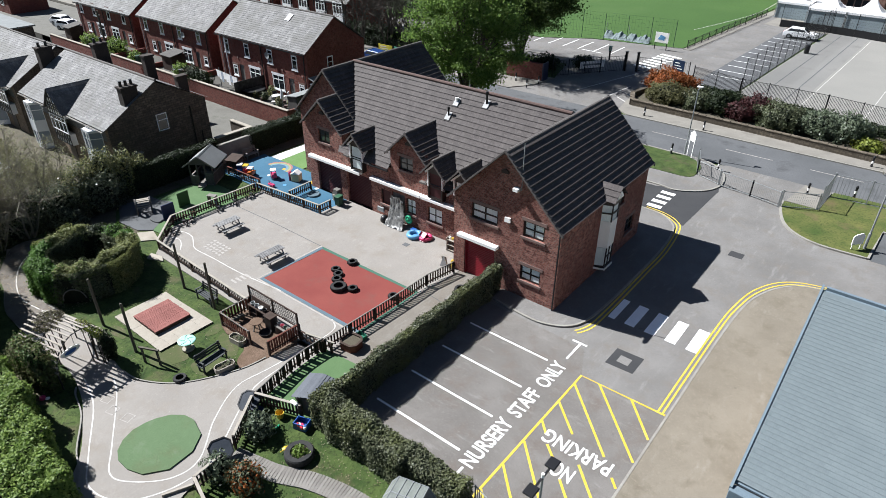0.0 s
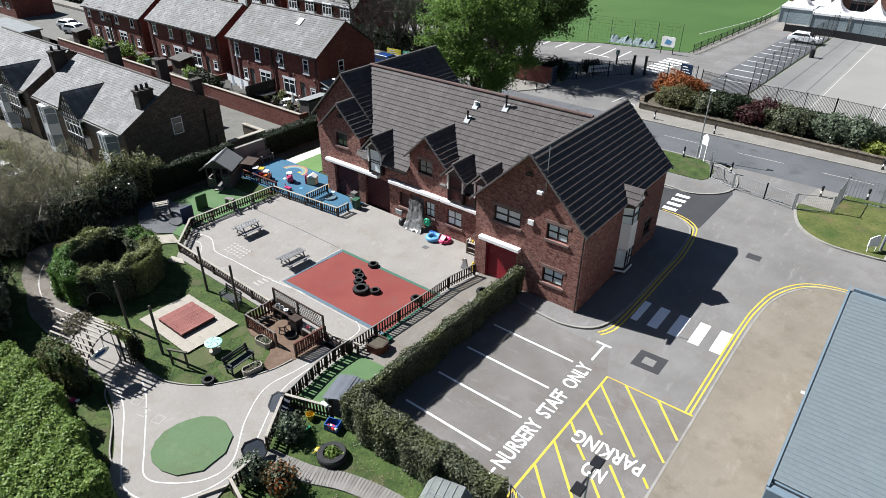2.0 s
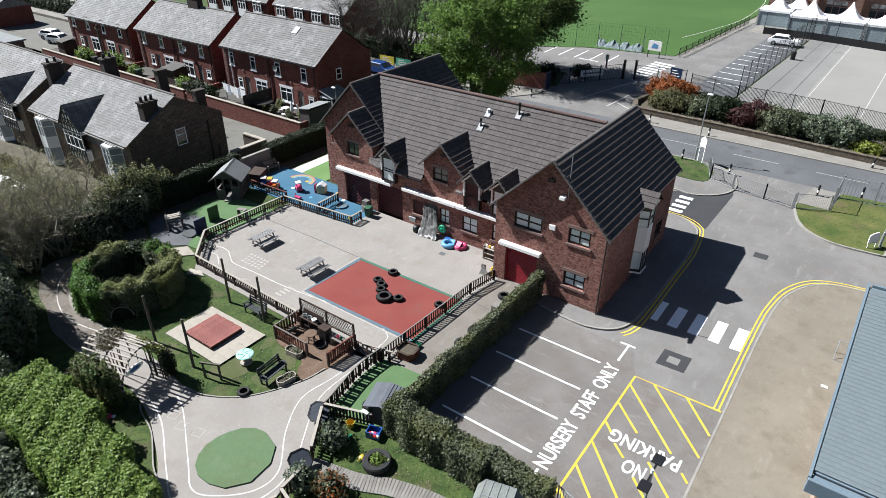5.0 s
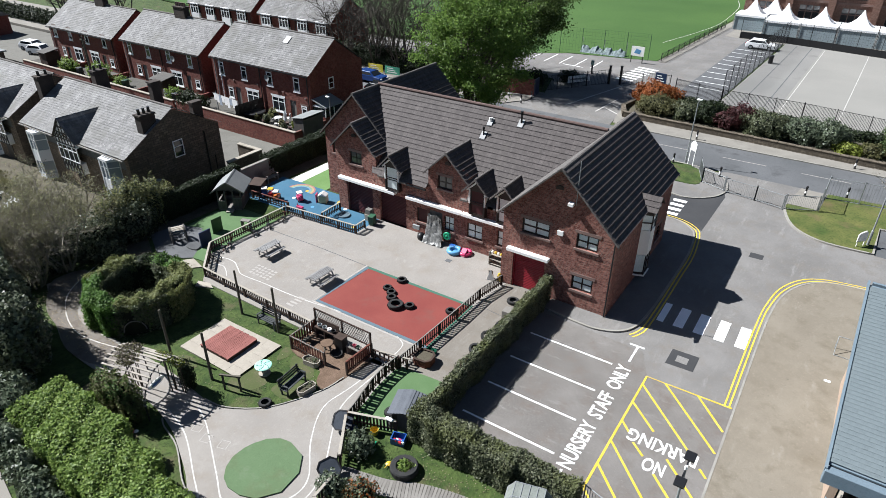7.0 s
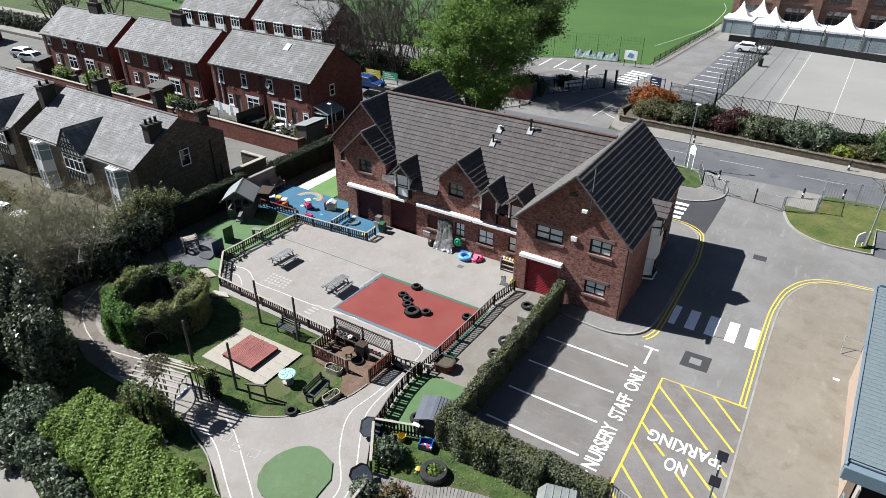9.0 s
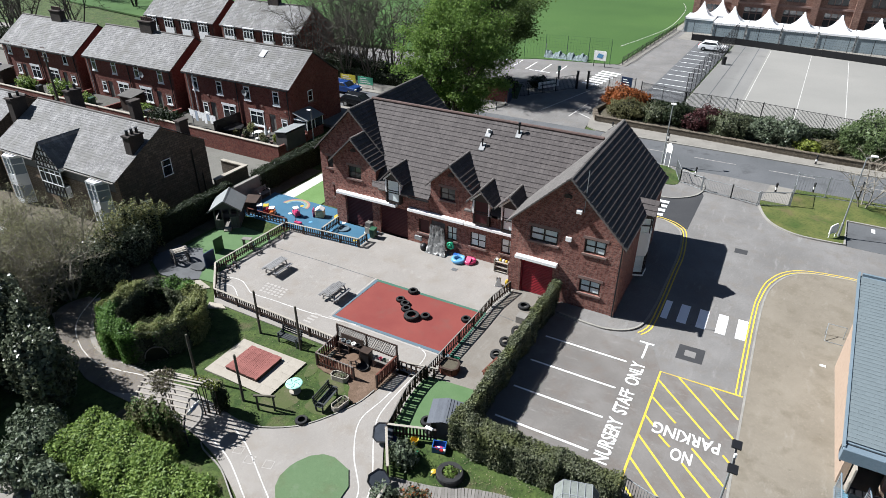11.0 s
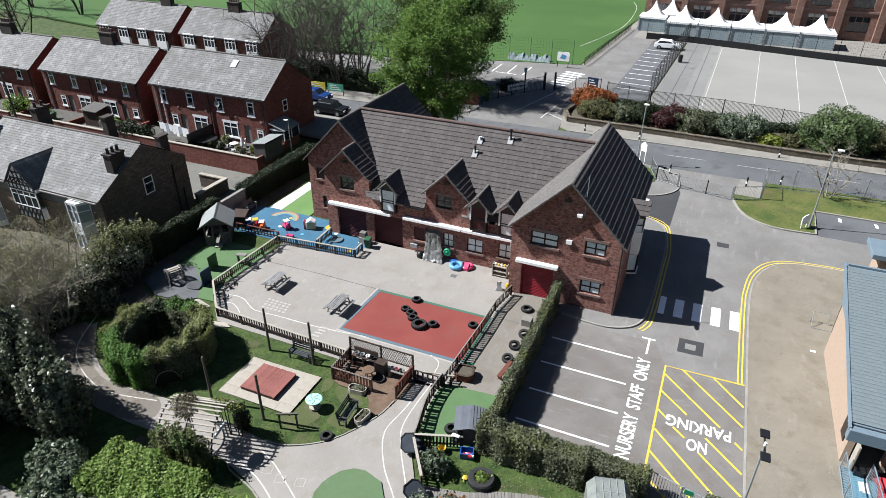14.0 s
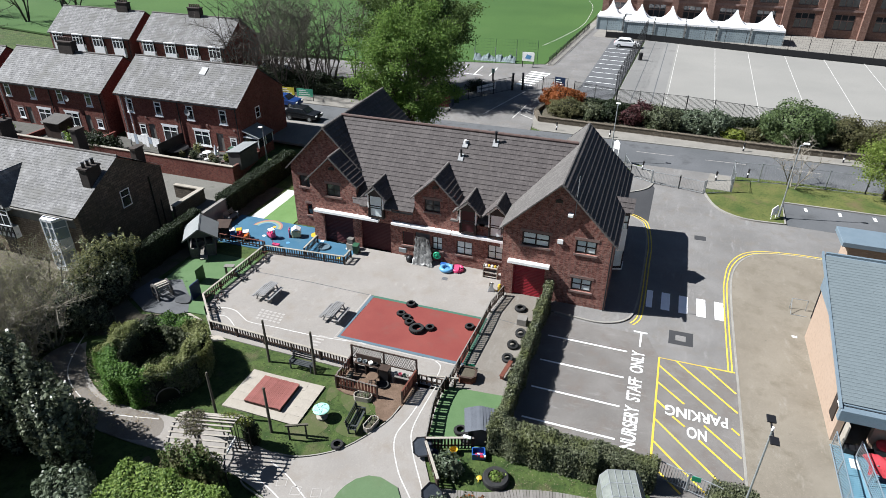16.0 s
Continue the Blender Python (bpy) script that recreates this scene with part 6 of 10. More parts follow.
def box_points(x0, y0, z0, x1, y1, z1, n, rag=1.0):
    """Points and normals over the sides and the top of a block, uneven by a slow wave."""
    ax, ay, az = x1 - x0, y1 - y0, z1 - z0
    areas = np.array([ax * az, ax * az, ay * az, ay * az, 1.3 * ax * ay])
    which = RNG.choice(5, n, p=areas / areas.sum())
    u, w = RNG.random(n), RNG.random(n)
    P, N = np.zeros((n, 3)), np.zeros((n, 3))
    for i in range(5):
        m = which == i
        if i < 2:
            P[m] = np.stack([x0 + ax * u[m], np.full(m.sum(), y0 if i == 0 else y1), z0 + az * w[m]], 1)
            N[m] = (0, -1 if i == 0 else 1, 0.3)
        elif i < 4:
            P[m] = np.stack([np.full(m.sum(), x0 if i == 2 else x1), y0 + ay * u[m], z0 + az * w[m]], 1)
            N[m] = (-1 if i == 2 else 1, 0, 0.3)
        else:
            P[m] = np.stack([x0 + ax * u[m], y0 + ay * w[m], np.full(m.sum(), z1)], 1)
            N[m] = (0, 0, 1)
    P += N * rag * (lump(P, 1.0, 0.10)[:, None] + RNG.normal(0, 0.06, (n, 1)))
    return P, N


def hedge(label, blocks, material, size=0.09, density=230, core=0.16, name="hedge", core_mat=None, rag=1.0):
    """A clipped hedge: a woody core, near-black as the shade inside, and a coat of leaves."""
    h = thing(name, label, "hedge")
    mb = MB()
    Ps, Ns = [], []
    for x0, y0, z0, x1, y1, z1 in blocks:
        mb.box(x0 + core, y0 + core, z0, x1 - core, y1 - core, z1 - core)
        n = int(density * ((x1 - x0) * (z1 - z0) * 2 + (y1 - y0) * (z1 - z0) * 2 + (x1 - x0) * (y1 - y0) * 1.3))
        P, N = box_points(x0, y0, z0, x1, y1, z1, n, rag)
        Ps.append(P)
        Ns.append(N)
    part("hedge_core", mb, core_mat or L_core, h, "woody core, near-black as the shade inside")
    part("leaves", leaf_mesh("leaves", np.concatenate(Ps), np.concatenate(Ns), size, material), material, h, kind="stuff")
    return h


# Near-black core colour: the shade between the leaves is put into it.
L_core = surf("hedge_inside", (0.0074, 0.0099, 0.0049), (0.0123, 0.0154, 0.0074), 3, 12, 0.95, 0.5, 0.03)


def blob_points(c, r, n, k=0.22, shell=0.35):
    d = RNG.normal(0, 1, (n, 3))
    d /= np.linalg.norm(d, axis=1, keepdims=True)
    rad = 1 - shell * RNG.random((n, 1)) ** 1.7
    r = np.array(r)
    P = d * r * rad
    P *= 1 + lump(d * 2.2 + np.array(c) * 0.37, 1.0, k)[:, None]
    return P + np.array(c), d


def shrub(label, blobs, material, size=0.1, density=120, name="shrub", second=None, solid=True):
    """A shrub: stems and several clumps of leaves."""
    s = thing(name, label, "shrub")
    Ps, Ns = [], []
    mb, cores = MB(), MB()
    for x, y, z, rx, ry, rz in blobs:
        area = 4 * math.pi * ((rx * ry + ry * rz + rx * rz) / 3)
        P, N = blob_points((x, y, z), (rx, ry, rz), int(area * density), 0.25, 0.4)
        keep = P[:, 2] > 0.02 + min(0.0, z - rz)
        Ps.append(P[keep])
        Ns.append(N[keep])
        prof = [(0.62 * math.cos(a), z + 0.68 * rz * math.sin(a)) for a in (-1.3, -0.7, 0, 0.6, 1.1, 1.4)]
        cores.lathe(x, y, [(q * rx, w) for q, w in prof], 10, 1.0, ry / rx)
        for i in range(3):
            a = RNG.uniform(0, 6.3)
            mb.tube((x + 0.1 * math.cos(a), y + 0.1 * math.sin(a), min(0.0, z - rz)), (x + 0.4 * rx * math.cos(a), y + 0.4 * ry * math.sin(a), z + 0.2 * rz), 0.035, 0.015, 5)
    part("woody_base", mb, M_trunk, s, kind="stuff")
    # The core's near-black colour stands for shade deep in the shrub.
    if solid:
        part("shade_core", cores, L_core, s)
    P, N = np.concatenate(Ps), np.concatenate(Ns)
    if second is not None:
        m = RNG.random(len(P)) < 0.35
        part("blossom", leaf_mesh("blossom", P[m], N[m], size, second), second, s, kind="stuff")
        P, N = P[~m], N[~m]
    part("leaves", leaf_mesh("leaves", P, N, size, material), material, s, kind="stuff")
    return s


def limbs(mb, p, d, length, r, depth, tips, spread=0.55, rnd=None):
    rnd = rnd or random
    q = p + d * length
    mb.tube(p, q, r, r * 0.68, 7 if depth > 2 else 5)
    if depth == 0:
        tips.append(q)
        return
    for _ in range(3 if depth > 1 else 4):
        e = (d + Vector((rnd.uniform(-1, 1), rnd.uniform(-1, 1), rnd.uniform(-0.35, 0.75))) * spread).normalized()
        limbs(mb, q, e, length * rnd.uniform(0.62, 0.85), r * 0.6, depth - 1, tips, spread, rnd)
        if depth <= 2:
            tips.append(q)


def tree(name, label, x, y, z, height, crown, material, depth=4, n=9000, size=0.14, seed=1, trunk=None, lean=(0, 0), spread=0.6, clump=0.55, bark=None):
    """A tapered trunk, limbs, and a crown of leaves in clumps at the twigs' ends."""
    rnd = random.Random(seed)
    t = thing(name, label, "tree", (x, y, z))
    mb, tips = MB(), []
    limbs(mb, Vector((0, 0, -0.2)), Vector((lean[0], lean[1], 1)).normalized(), height * 0.3, trunk or height * 0.022, depth, tips, spread, rnd)
    part("trunk", mb, bark or M_trunk, t)
    if n:
        k = [tips[rnd.randrange(len(tips))] for _ in range(n)]
        P = np.array([(v.x, v.y, v.z) for v in k]) + RNG.normal(0, clump, (n, 3)) * np.array((1, 1, 0.75))
        N = RNG.normal(0, 1, (n, 3)) + np.array((0, 0, 0.6))
        part("crown", leaf_mesh("crown", P, N, size, material), material, t, kind="stuff")
    return t


def crowned(name, label, x, y, height, radius, low, material, limbs_n, n, size, seed, trunk, clump=0.7, forks=3, bark=None):
    """A forked trunk whose limbs reach out to points spread through the crown, each with its clumps of leaves."""
    rnd = random.Random(seed)
    t = thing(name, label, "tree", (x, y, -0.1))
    mb, centres = MB(), []
    zc, rz = (low + height) / 2, (height - low) / 2
    heads = []
    for i in range(forks):
        a = 2 * math.pi * i / forks + rnd.uniform(-0.4, 0.4)
        h = Vector((0.22 * radius * math.cos(a), 0.22 * radius * math.sin(a), low + 0.28 * (height - low)))
        mid = Vector((0.05 * radius * math.cos(a), 0.05 * radius * math.sin(a), low * 0.7))
        mb.tube((0, 0, -0.1), mid, trunk, trunk * 0.75, 8)
        mb.tube(mid, h, trunk * 0.72, trunk * 0.42, 7)
        heads.append(h)
    for i in range(limbs_n):
        while True:
            d = Vector((rnd.uniform(-1, 1), rnd.uniform(-1, 1), rnd.uniform(-1, 1)))
            if 0.35 < d.length < 1:
                break
        d = d.normalized() * rnd.uniform(0.55, 1.0)
        tip = Vector((d.x * radius, d.y * radius, zc + d.z * rz))
        root = min(heads, key=lambda q: (q - tip).length).lerp(Vector((0, 0, low)), rnd.uniform(0, 0.35))
        bend = root.lerp(tip, 0.5) + Vector((rnd.uniform(-0.5, 0.5), rnd.uniform(-0.5, 0.5), rnd.uniform(0.2, 0.9)))
        mb.tube(root, bend, trunk * 0.22, trunk * 0.13, 5)
        mb.tube(bend, tip, trunk * 0.13, trunk * 0.04, 5)
        for s in (0.35, 0.65, 0.85, 1.0, 1.0):
            centres.append((bend.lerp(tip, s), clump * rnd.uniform(0.7, 1.3)))
    part("trunk", mb, bark or M_trunk, t)
    if n:
        pick = RNG.integers(0, len(centres), n)
        C = np.array([(c.x, c.y, c.z) for c, _ in centres])[pick]
        S = np.array([r for _, r in centres])[pick][:, None]
        P = C + RNG.normal(0, 1, (n, 3)) * S * np.array((1, 1, 0.6))
        part("crown", leaf_mesh("crown", P, RNG.normal(0, 1, (n, 3)) + np.array((0, 0, 0.8)), size, material), material, t, kind="stuff")
    return t


def stemmed(name, label, x, y, z, height, spread, material, stems, n, size, seed, bark, girth=0.055):
    """Stems arching out from one stool, forking three times into fine twigs, with sparse leaves in tufts."""
    rnd = random.Random(seed)
    t = thing(name, label, "tree", (x, y, z))
    mb, tips = MB(), []

    def grow(p, d, length, r, depth):
        """One arching limb of four lengths, with side limbs set at wide angles."""
        k = 4 if depth < 2 else 2
        for i in range(k):
            d = (d + Vector((rnd.uniform(-0.22, 0.22), rnd.uniform(-0.22, 0.22), rnd.uniform(-0.10, 0.14)))).normalized()
            q = p + d * (length / k)
            mb.tube(p, q, r * (1 - 0.75 * i / k), r * (1 - 0.75 * (i + 1) / k), 5 if depth == 0 else 3)
            if depth < 3:
                for j in range((2, 2, 3)[depth] if i else (0, 1, 2)[depth]):
                    side = Vector((rnd.gauss(0, 1), rnd.gauss(0, 1), rnd.gauss(0.25, 0.6))).normalized()
                    grow(p.lerp(q, rnd.random()), (d * 0.55 + side * 0.85).normalized(), length * rnd.uniform(0.30, 0.48), r * 0.48, depth + 1)
            p = q
        tips.append(p)

    for i in range(stems):
        a, o = 2 * math.pi * (i + rnd.random()) / stems, rnd.uniform(0.25, 1.0) * spread
        top = Vector((o * math.cos(a), o * math.sin(a), height * rnd.uniform(0.72, 1.0) * (1 - 0.28 * (o / spread) ** 2)))
        grow(Vector((0.25 * math.cos(a), 0.25 * math.sin(a), -0.2)), (top + Vector((0, 0, 0.25 * height))).normalized(), top.length, girth, 0)
    part("trunk", mb, bark, t)
    if n:
        C = np.array([tuple(v) for v in tips])
        P = C[RNG.integers(0, len(C), n)] + RNG.normal(0, 0.13, (n, 3))
        part("leaves", leaf_mesh("leaves", P, RNG.normal(0, 1, (n, 3)) + np.array((0, 0, 0.8)), size, material), material, t, kind="stuff")
    return t


# clipped hedge beside the parking bays
hedge("clipped evergreen hedge between garden and car park", [(-3.84, -12.9, -0.05, -3.40, -0.15, 1.72), (-4.0, -13.8, -0.05, -2.9, -12.75, 1.72), (-3.0, -13.9, -0.05, -0.9, -12.85, 1.66), (-1.0, -13.85, -0.05, 1.2, -12.8, 1.58), (1.1, -13.6, -0.05, 3.75, -12.7, 1.45)], L_parking, 0.06, 760, 0.11, rag=0.8)
hedge("low clipped hedge between the garden gate and the forecourt", [(6.25, -14.2, -0.05, 8.1, -12.85, 1.08)], L_parking, 0.06, 700, 0.11, rag=0.9)
shrub("low shrub with yellow flowers at the end of the hedge", [(8.8, -13.6, 0.45, 0.95, 0.75, 0.62), (9.7, -13.9, 0.35, 0.6, 0.6, 0.5)], L_olive, 0.07, 420, "shrub", L_lime)
# ring hedge
RING = thing("ring_hedge", "ring-shaped clipped hedge enclosing a den", "hedge")
RC, R0, R1 = (-23.2, -14.25), 1.78, 2.82
n = 95000
a_, w_ = RNG.uniform(0, 2 * math.pi, n), RNG.random(n)
kind_ = RNG.random(n)
zt = 1.98 + 0.07 * np.sin(2 * a_ + 0.6) + 0.05 * np.sin(5 * a_) + 0.04 * np.sin(11 * a_)
P = np.zeros((n, 3)); N = np.zeros((n, 3))
rad = np.where(kind_ < 0.38, R1 + 0.10 * np.sin(4 * a_ + 1) + 0.07 * np.sin(9 * a_), np.where(kind_ < 0.58, R0 + 0.15 * np.sin(3 * a_), R0 + (R1 - R0) * w_))
side = kind_ < 0.58
P[:, 0], P[:, 1] = RC[0] + rad * np.cos(a_), RC[1] + rad * np.sin(a_)
P[:, 2] = np.where(side, zt * w_, zt - 0.25 * (2 * w_ - 1) ** 2)
sgn = np.where(kind_ < 0.38, 1.0, -1.0)
N[:, 0], N[:, 1], N[:, 2] = np.where(side, sgn * np.cos(a_), 0), np.where(side, sgn * np.sin(a_), 0), np.where(side, 0.3, 1)
P += N * (lump(P, 1.0, 0.16)[:, None] + RNG.normal(0, 0.08, (n, 1)))
# low arched way in on the south-east side
way = np.abs(np.degrees(a_) - 320) * 0.049 < np.sqrt(np.clip(0.42 - np.clip(P[:, 2] - 0.35, 0, 1) ** 2, 0, 1)) * (P[:, 2] < 1.0)
P, N, a_, kind_, side = P[~way], N[~way], a_[~way], kind_[~way], side[~way]
n = len(P)
# bright green front, yellowish flanks, dark back; sides darkened and top paled as light falls
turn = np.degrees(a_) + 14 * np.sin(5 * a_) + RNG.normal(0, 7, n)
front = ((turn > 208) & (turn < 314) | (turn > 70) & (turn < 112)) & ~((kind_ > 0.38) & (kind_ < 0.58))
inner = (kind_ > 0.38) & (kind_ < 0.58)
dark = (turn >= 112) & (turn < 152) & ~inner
for name, sel, m, lab in (("green_leaves", front & ~dark, L_fresh, "bright green leaves"), ("dark_leaves", dark, L_dark, "dark leaves"), ("side_leaves", ~front & ~dark & side & ((turn > 208) | inner), L_hedge, "leaves on the sides, darkened as shade"), ("yellowing_leaves", ~front & ~dark & ~inner & (~side | (turn <= 208)), L_ring_top, "yellowish leaves along the top, paler as in the sun")):
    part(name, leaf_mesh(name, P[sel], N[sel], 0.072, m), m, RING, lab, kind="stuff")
ring_pts = [(RC[0] + (R0 + R1) / 2 * math.cos(0.2618 * i), RC[1] + (R0 + R1) / 2 * math.sin(0.2618 * i)) for i in range(24)]
# Near-black core stands for the shade inside and in the way in.
part("hedge_core", MB().strip(ring_pts, R1 - R0 - 0.16, -0.1, 1.62, True).strip(ring_pts, R1 - R0 - 0.5, 1.62, 1.78, True), L_core, RING, "woody core, near-black as the shade inside")
hx, hy = math.cos(radians(320)), math.sin(radians(320))
part("entrance_hoop", MB().pipe([(RC[0] + (R1 + 0.08) * hx - s * hy * 0.58 * math.cos(math.pi * i / 12), RC[1] + (R1 + 0.08) * hy + s * hx * 0.58 * math.cos(math.pi * i / 12), 0.35 + 0.62 * math.sin(math.pi * i / 12)) for s in (1,) for i in range(13)], 0.035), M_timber, RING, "pale hoop over the low way in")
# tall hedge along the west side and the north
hedge("tall dark hedge along the west boundary", [(-31.95, -12.0, -1.6, -31.2, 0.3, 1.95)], L_dark, 0.075, 330, 0.1, rag=0.7)
hedge("tall dark clipped hedge beside the back alley", [(-32.1, 3.3, -1.4, -31.0, 14.0, 1.7)], L_dark, 0.075, 330, 0.1)
# wall behind the play area
solo("boundary_wall", MB().box(-31.4, 0.2, -1.7, -31.1, 3.4, 1.6), M_render, "weathered grey rendered boundary wall", "wall", kind="structure")
# broad bright hedge at the south-west
hedge("broad bright green hedge along the path", [(-18.7, -23.6, -0.1, -16.2, -21.05, 1.85), (-16.3, -23.9, -0.1, -13.4, -21.15, 1.95), (-13.5, -24.1, -0.1, -10.5, -21.55, 1.92), (-10.6, -25.2, -0.1, -7.8, -22.0, 1.9)], L_hedge_bright, 0.085, 500, 0.14, rag=1.0)
# pergola shrubs
shrub("dense green climber over the arch", [(-16.0, -20.0, 1.1, 1.15, 0.7, 1.35), (-16.95, -20.1, 1.0, 0.8, 0.65, 1.1), (-15.3, -19.9, 0.7, 0.55, 0.5, 0.8)], L_ring, 0.075, 480, "climber", L_olive)
shrub("dark green climber over the arch", [(-15.05, -17.15, 0.8, 0.4, 0.35, 0.95)], L_dark, 0.07, 480, "climber")
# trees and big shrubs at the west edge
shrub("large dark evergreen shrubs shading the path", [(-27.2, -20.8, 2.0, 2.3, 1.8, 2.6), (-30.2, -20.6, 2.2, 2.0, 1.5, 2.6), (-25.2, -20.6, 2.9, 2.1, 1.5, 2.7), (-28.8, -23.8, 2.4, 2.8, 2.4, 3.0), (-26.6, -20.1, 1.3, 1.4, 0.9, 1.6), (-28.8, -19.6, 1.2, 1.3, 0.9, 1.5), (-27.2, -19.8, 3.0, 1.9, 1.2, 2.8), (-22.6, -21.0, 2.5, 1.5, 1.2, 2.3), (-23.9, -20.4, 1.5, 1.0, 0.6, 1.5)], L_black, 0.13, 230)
# Unseen trees, inferred from and placed for the shade over the garden corner.
for i, (x, y, h) in enumerate(((-32.4, -24.2, 10.5), (-37.5, -25.0, 12.5))):
    crowned("evergreen_tree", "tall dark evergreen tree out of view, placed to shade the garden corner", x, y, h, 3.0, 1.0, L_black, 110, 30000 if i == 0 else 8000, 0.2, 80 + i, 0.22, 0.6)
shrub("grey-leaved rhododendron bush beside the hedge", [(-20.6, -22.9, 0.9, 1.2, 1.2, 1.2), (-19.6, -24.4, 0.7, 1.0, 1.0, 1.0)], L_grey, 0.13, 170)
shrub("overgrown pale green boundary bush beside the house", [(-31.9, -7.2, 1.3, 0.9, 1.1, 2.0), (-32.4, -8.6, 1.4, 1.2, 1.3, 2.3), (-31.9, -10.2, 1.2, 1.1, 1.3, 2.2), (-33.4, -7.6, 1.0, 1.0, 1.1, 1.6), (-32.0, -6.0, 1.2, 0.6, 0.8, 1.4)], L_yellowish, 0.10, 200, "shrub", L_hedge)
shrub("low olive bushes in the house garden", [(-36.5, -9.4, -1.0, 1.6, 1.3, 1.1), (-39.6, -10.6, -1.0, 1.9, 1.4, 1.0), (-43.4, -10.2, -1.1, 1.6, 1.3, 0.9), (-38.2, -13.4, -0.9, 1.8, 1.6, 1.2), (-46.6, -9.6, -1.2, 1.5, 1.1, 0.8), (-50.0, -10.3, -1.1, 1.8, 1.4, 0.9), (-53.2, -9.3, -1.2, 1.6, 1.2, 0.8), (-41.4, -8.6, -1.2, 1.1, 0.8, 0.7)], L_olive, 0.10, 150)
for i, (x, y, h, r) in enumerate(((-32.9, -13.3, 4.9, 2.9), (-35.6, -11.6, 3.8, 2.8), (-35.8, -15.4, 5.2, 2.8), (-32.4, -16.4, 4.8, 2.5), (-38.4, -13.4, 4.2, 2.6), (-34.4, -18.8, 5.4, 2.2))):
    stemmed("twiggy_tree", "many-stemmed olive-brown tree just coming into leaf", x, y, fall(x, y) - 0.05, h - fall(x, y), r, L_catkin, 10, 8500, 0.055, 20 + i, M_twig, 0.075)
for i, (x, y, h, r) in enumerate(((-30.9, -14.6, 5.6, 3.0), (-30.6, -16.6, 4.6, 2.4))):
    stemmed("twiggy_tree", "many-stemmed pale grey tree with bare twigs over the path", x, y, -0.1, h, r, L_catkin, 9, 1500, 0.05, 40 + i, M_twig, 0.075)
shrub("grey-leaved laurel thicket beside the bright hedge", [(-17.6, -24.3, 0.9, 1.0, 0.7, 1.0), (-15.9, -24.5, 0.8, 1.1, 0.6, 0.9), (-14.2, -24.7, 0.8, 1.1, 0.6, 0.9), (-12.4, -24.9, 0.7, 1.0, 0.6, 0.8), (-19.4, -23.4, 1.1, 1.0, 0.9, 1.2)], L_grey, 0.11, 260)
# Shrubs fill the dark hollow; its shade is in their leaf colour.
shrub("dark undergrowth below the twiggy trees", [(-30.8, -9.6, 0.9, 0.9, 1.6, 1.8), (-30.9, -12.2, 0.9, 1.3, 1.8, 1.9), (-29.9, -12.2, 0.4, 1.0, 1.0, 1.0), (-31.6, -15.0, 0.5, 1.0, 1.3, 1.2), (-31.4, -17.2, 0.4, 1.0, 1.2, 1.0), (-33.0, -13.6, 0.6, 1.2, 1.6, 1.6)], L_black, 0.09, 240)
# large trees behind the nursery
crowned("large_tree", "tall many-stemmed tree in fresh spring leaf behind the nursery", -22.8, 22.6, 15.5, 6.0, 2.3, L_tree, 150, 60000, 0.135, 5, 0.30, 0.48, 5)
crowned("large_tree", "tall tree with dark green young leaves across the street", -28.9, 41.4, 14.8, 8.2, 3.2, L_treedark, 170, 62000, 0.16, 9, 0.36, 0.6)
for i, (x, y) in enumerate(((-49.2, 34.3), (-48.0, 38.7), (-47.9, 42.6), (-51.0, 43.6), (-45.7, 39.3), (-42.4, 36.3), (-43.6, 43.1))):
    stemmed("bare_tree", "leafless street tree with fine spreading branches", x, y, -0.05, 10.5 + i % 3, 3.6, L_twig, 5, 0, 0.08, 30 + i, M_branch, 0.1)
for i, (x, y) in enumerate(((-112, 66), (-125, 75), (-118, 60), (-135, 62))):
    stemmed("bare_tree", "leafless tree in the distance", x, y, -0.05, 13, 5.0, L_twig, 5, 0, 0.08, 60 + i, M_branch, 0.16)
for i, (x, y) in enumerate(((-113, 31), (-105, 29), (-122, 38), (-99, 34))):
    stemmed("bare_tree", "leafless tree beyond the back lane", x, y, -0.05, 12 + i % 2, 4.6, L_twig, 5, 0, 0.08, 160 + i, M_branch, 0.15)
hedge("dark hedge beyond the back lane", [(-132, 26.4, -0.2, -97, 28.2, 1.8)], L_dark, 0.2, 45, 0.3, rag=2.5)
hedge("overgrown dark thicket below the bare trees", [(-55.5, 37.6, -0.1, -41.0, 39.6, 1.9), (-41.2, 38.0, -0.1, -33.5, 39.4, 1.3)], L_dark, 0.16, 70, 0.25, "thicket", rag=3.0)
for i, (x, y) in enumerate(((-52.4, 36.5), (-50.2, 40.9), (-46.3, 36.4), (-44.6, 41.0), (-41.0, 40.2), (-54.2, 45.5), (-39.3, 44.6))):
    stemmed("bare_tree", "leafless street tree with fine dark branches", x, y, -0.05, 11.5 + (i * 1.3) % 3, 3.4, L_twig, 5, 0, 0.08, 130 + i, M_branch, 0.1)
hedge("long dark hedge before the far car park", [(-58, 35.9, -0.1, -30.5, 37.3, 1.2)], L_dark, 0.16, 60)
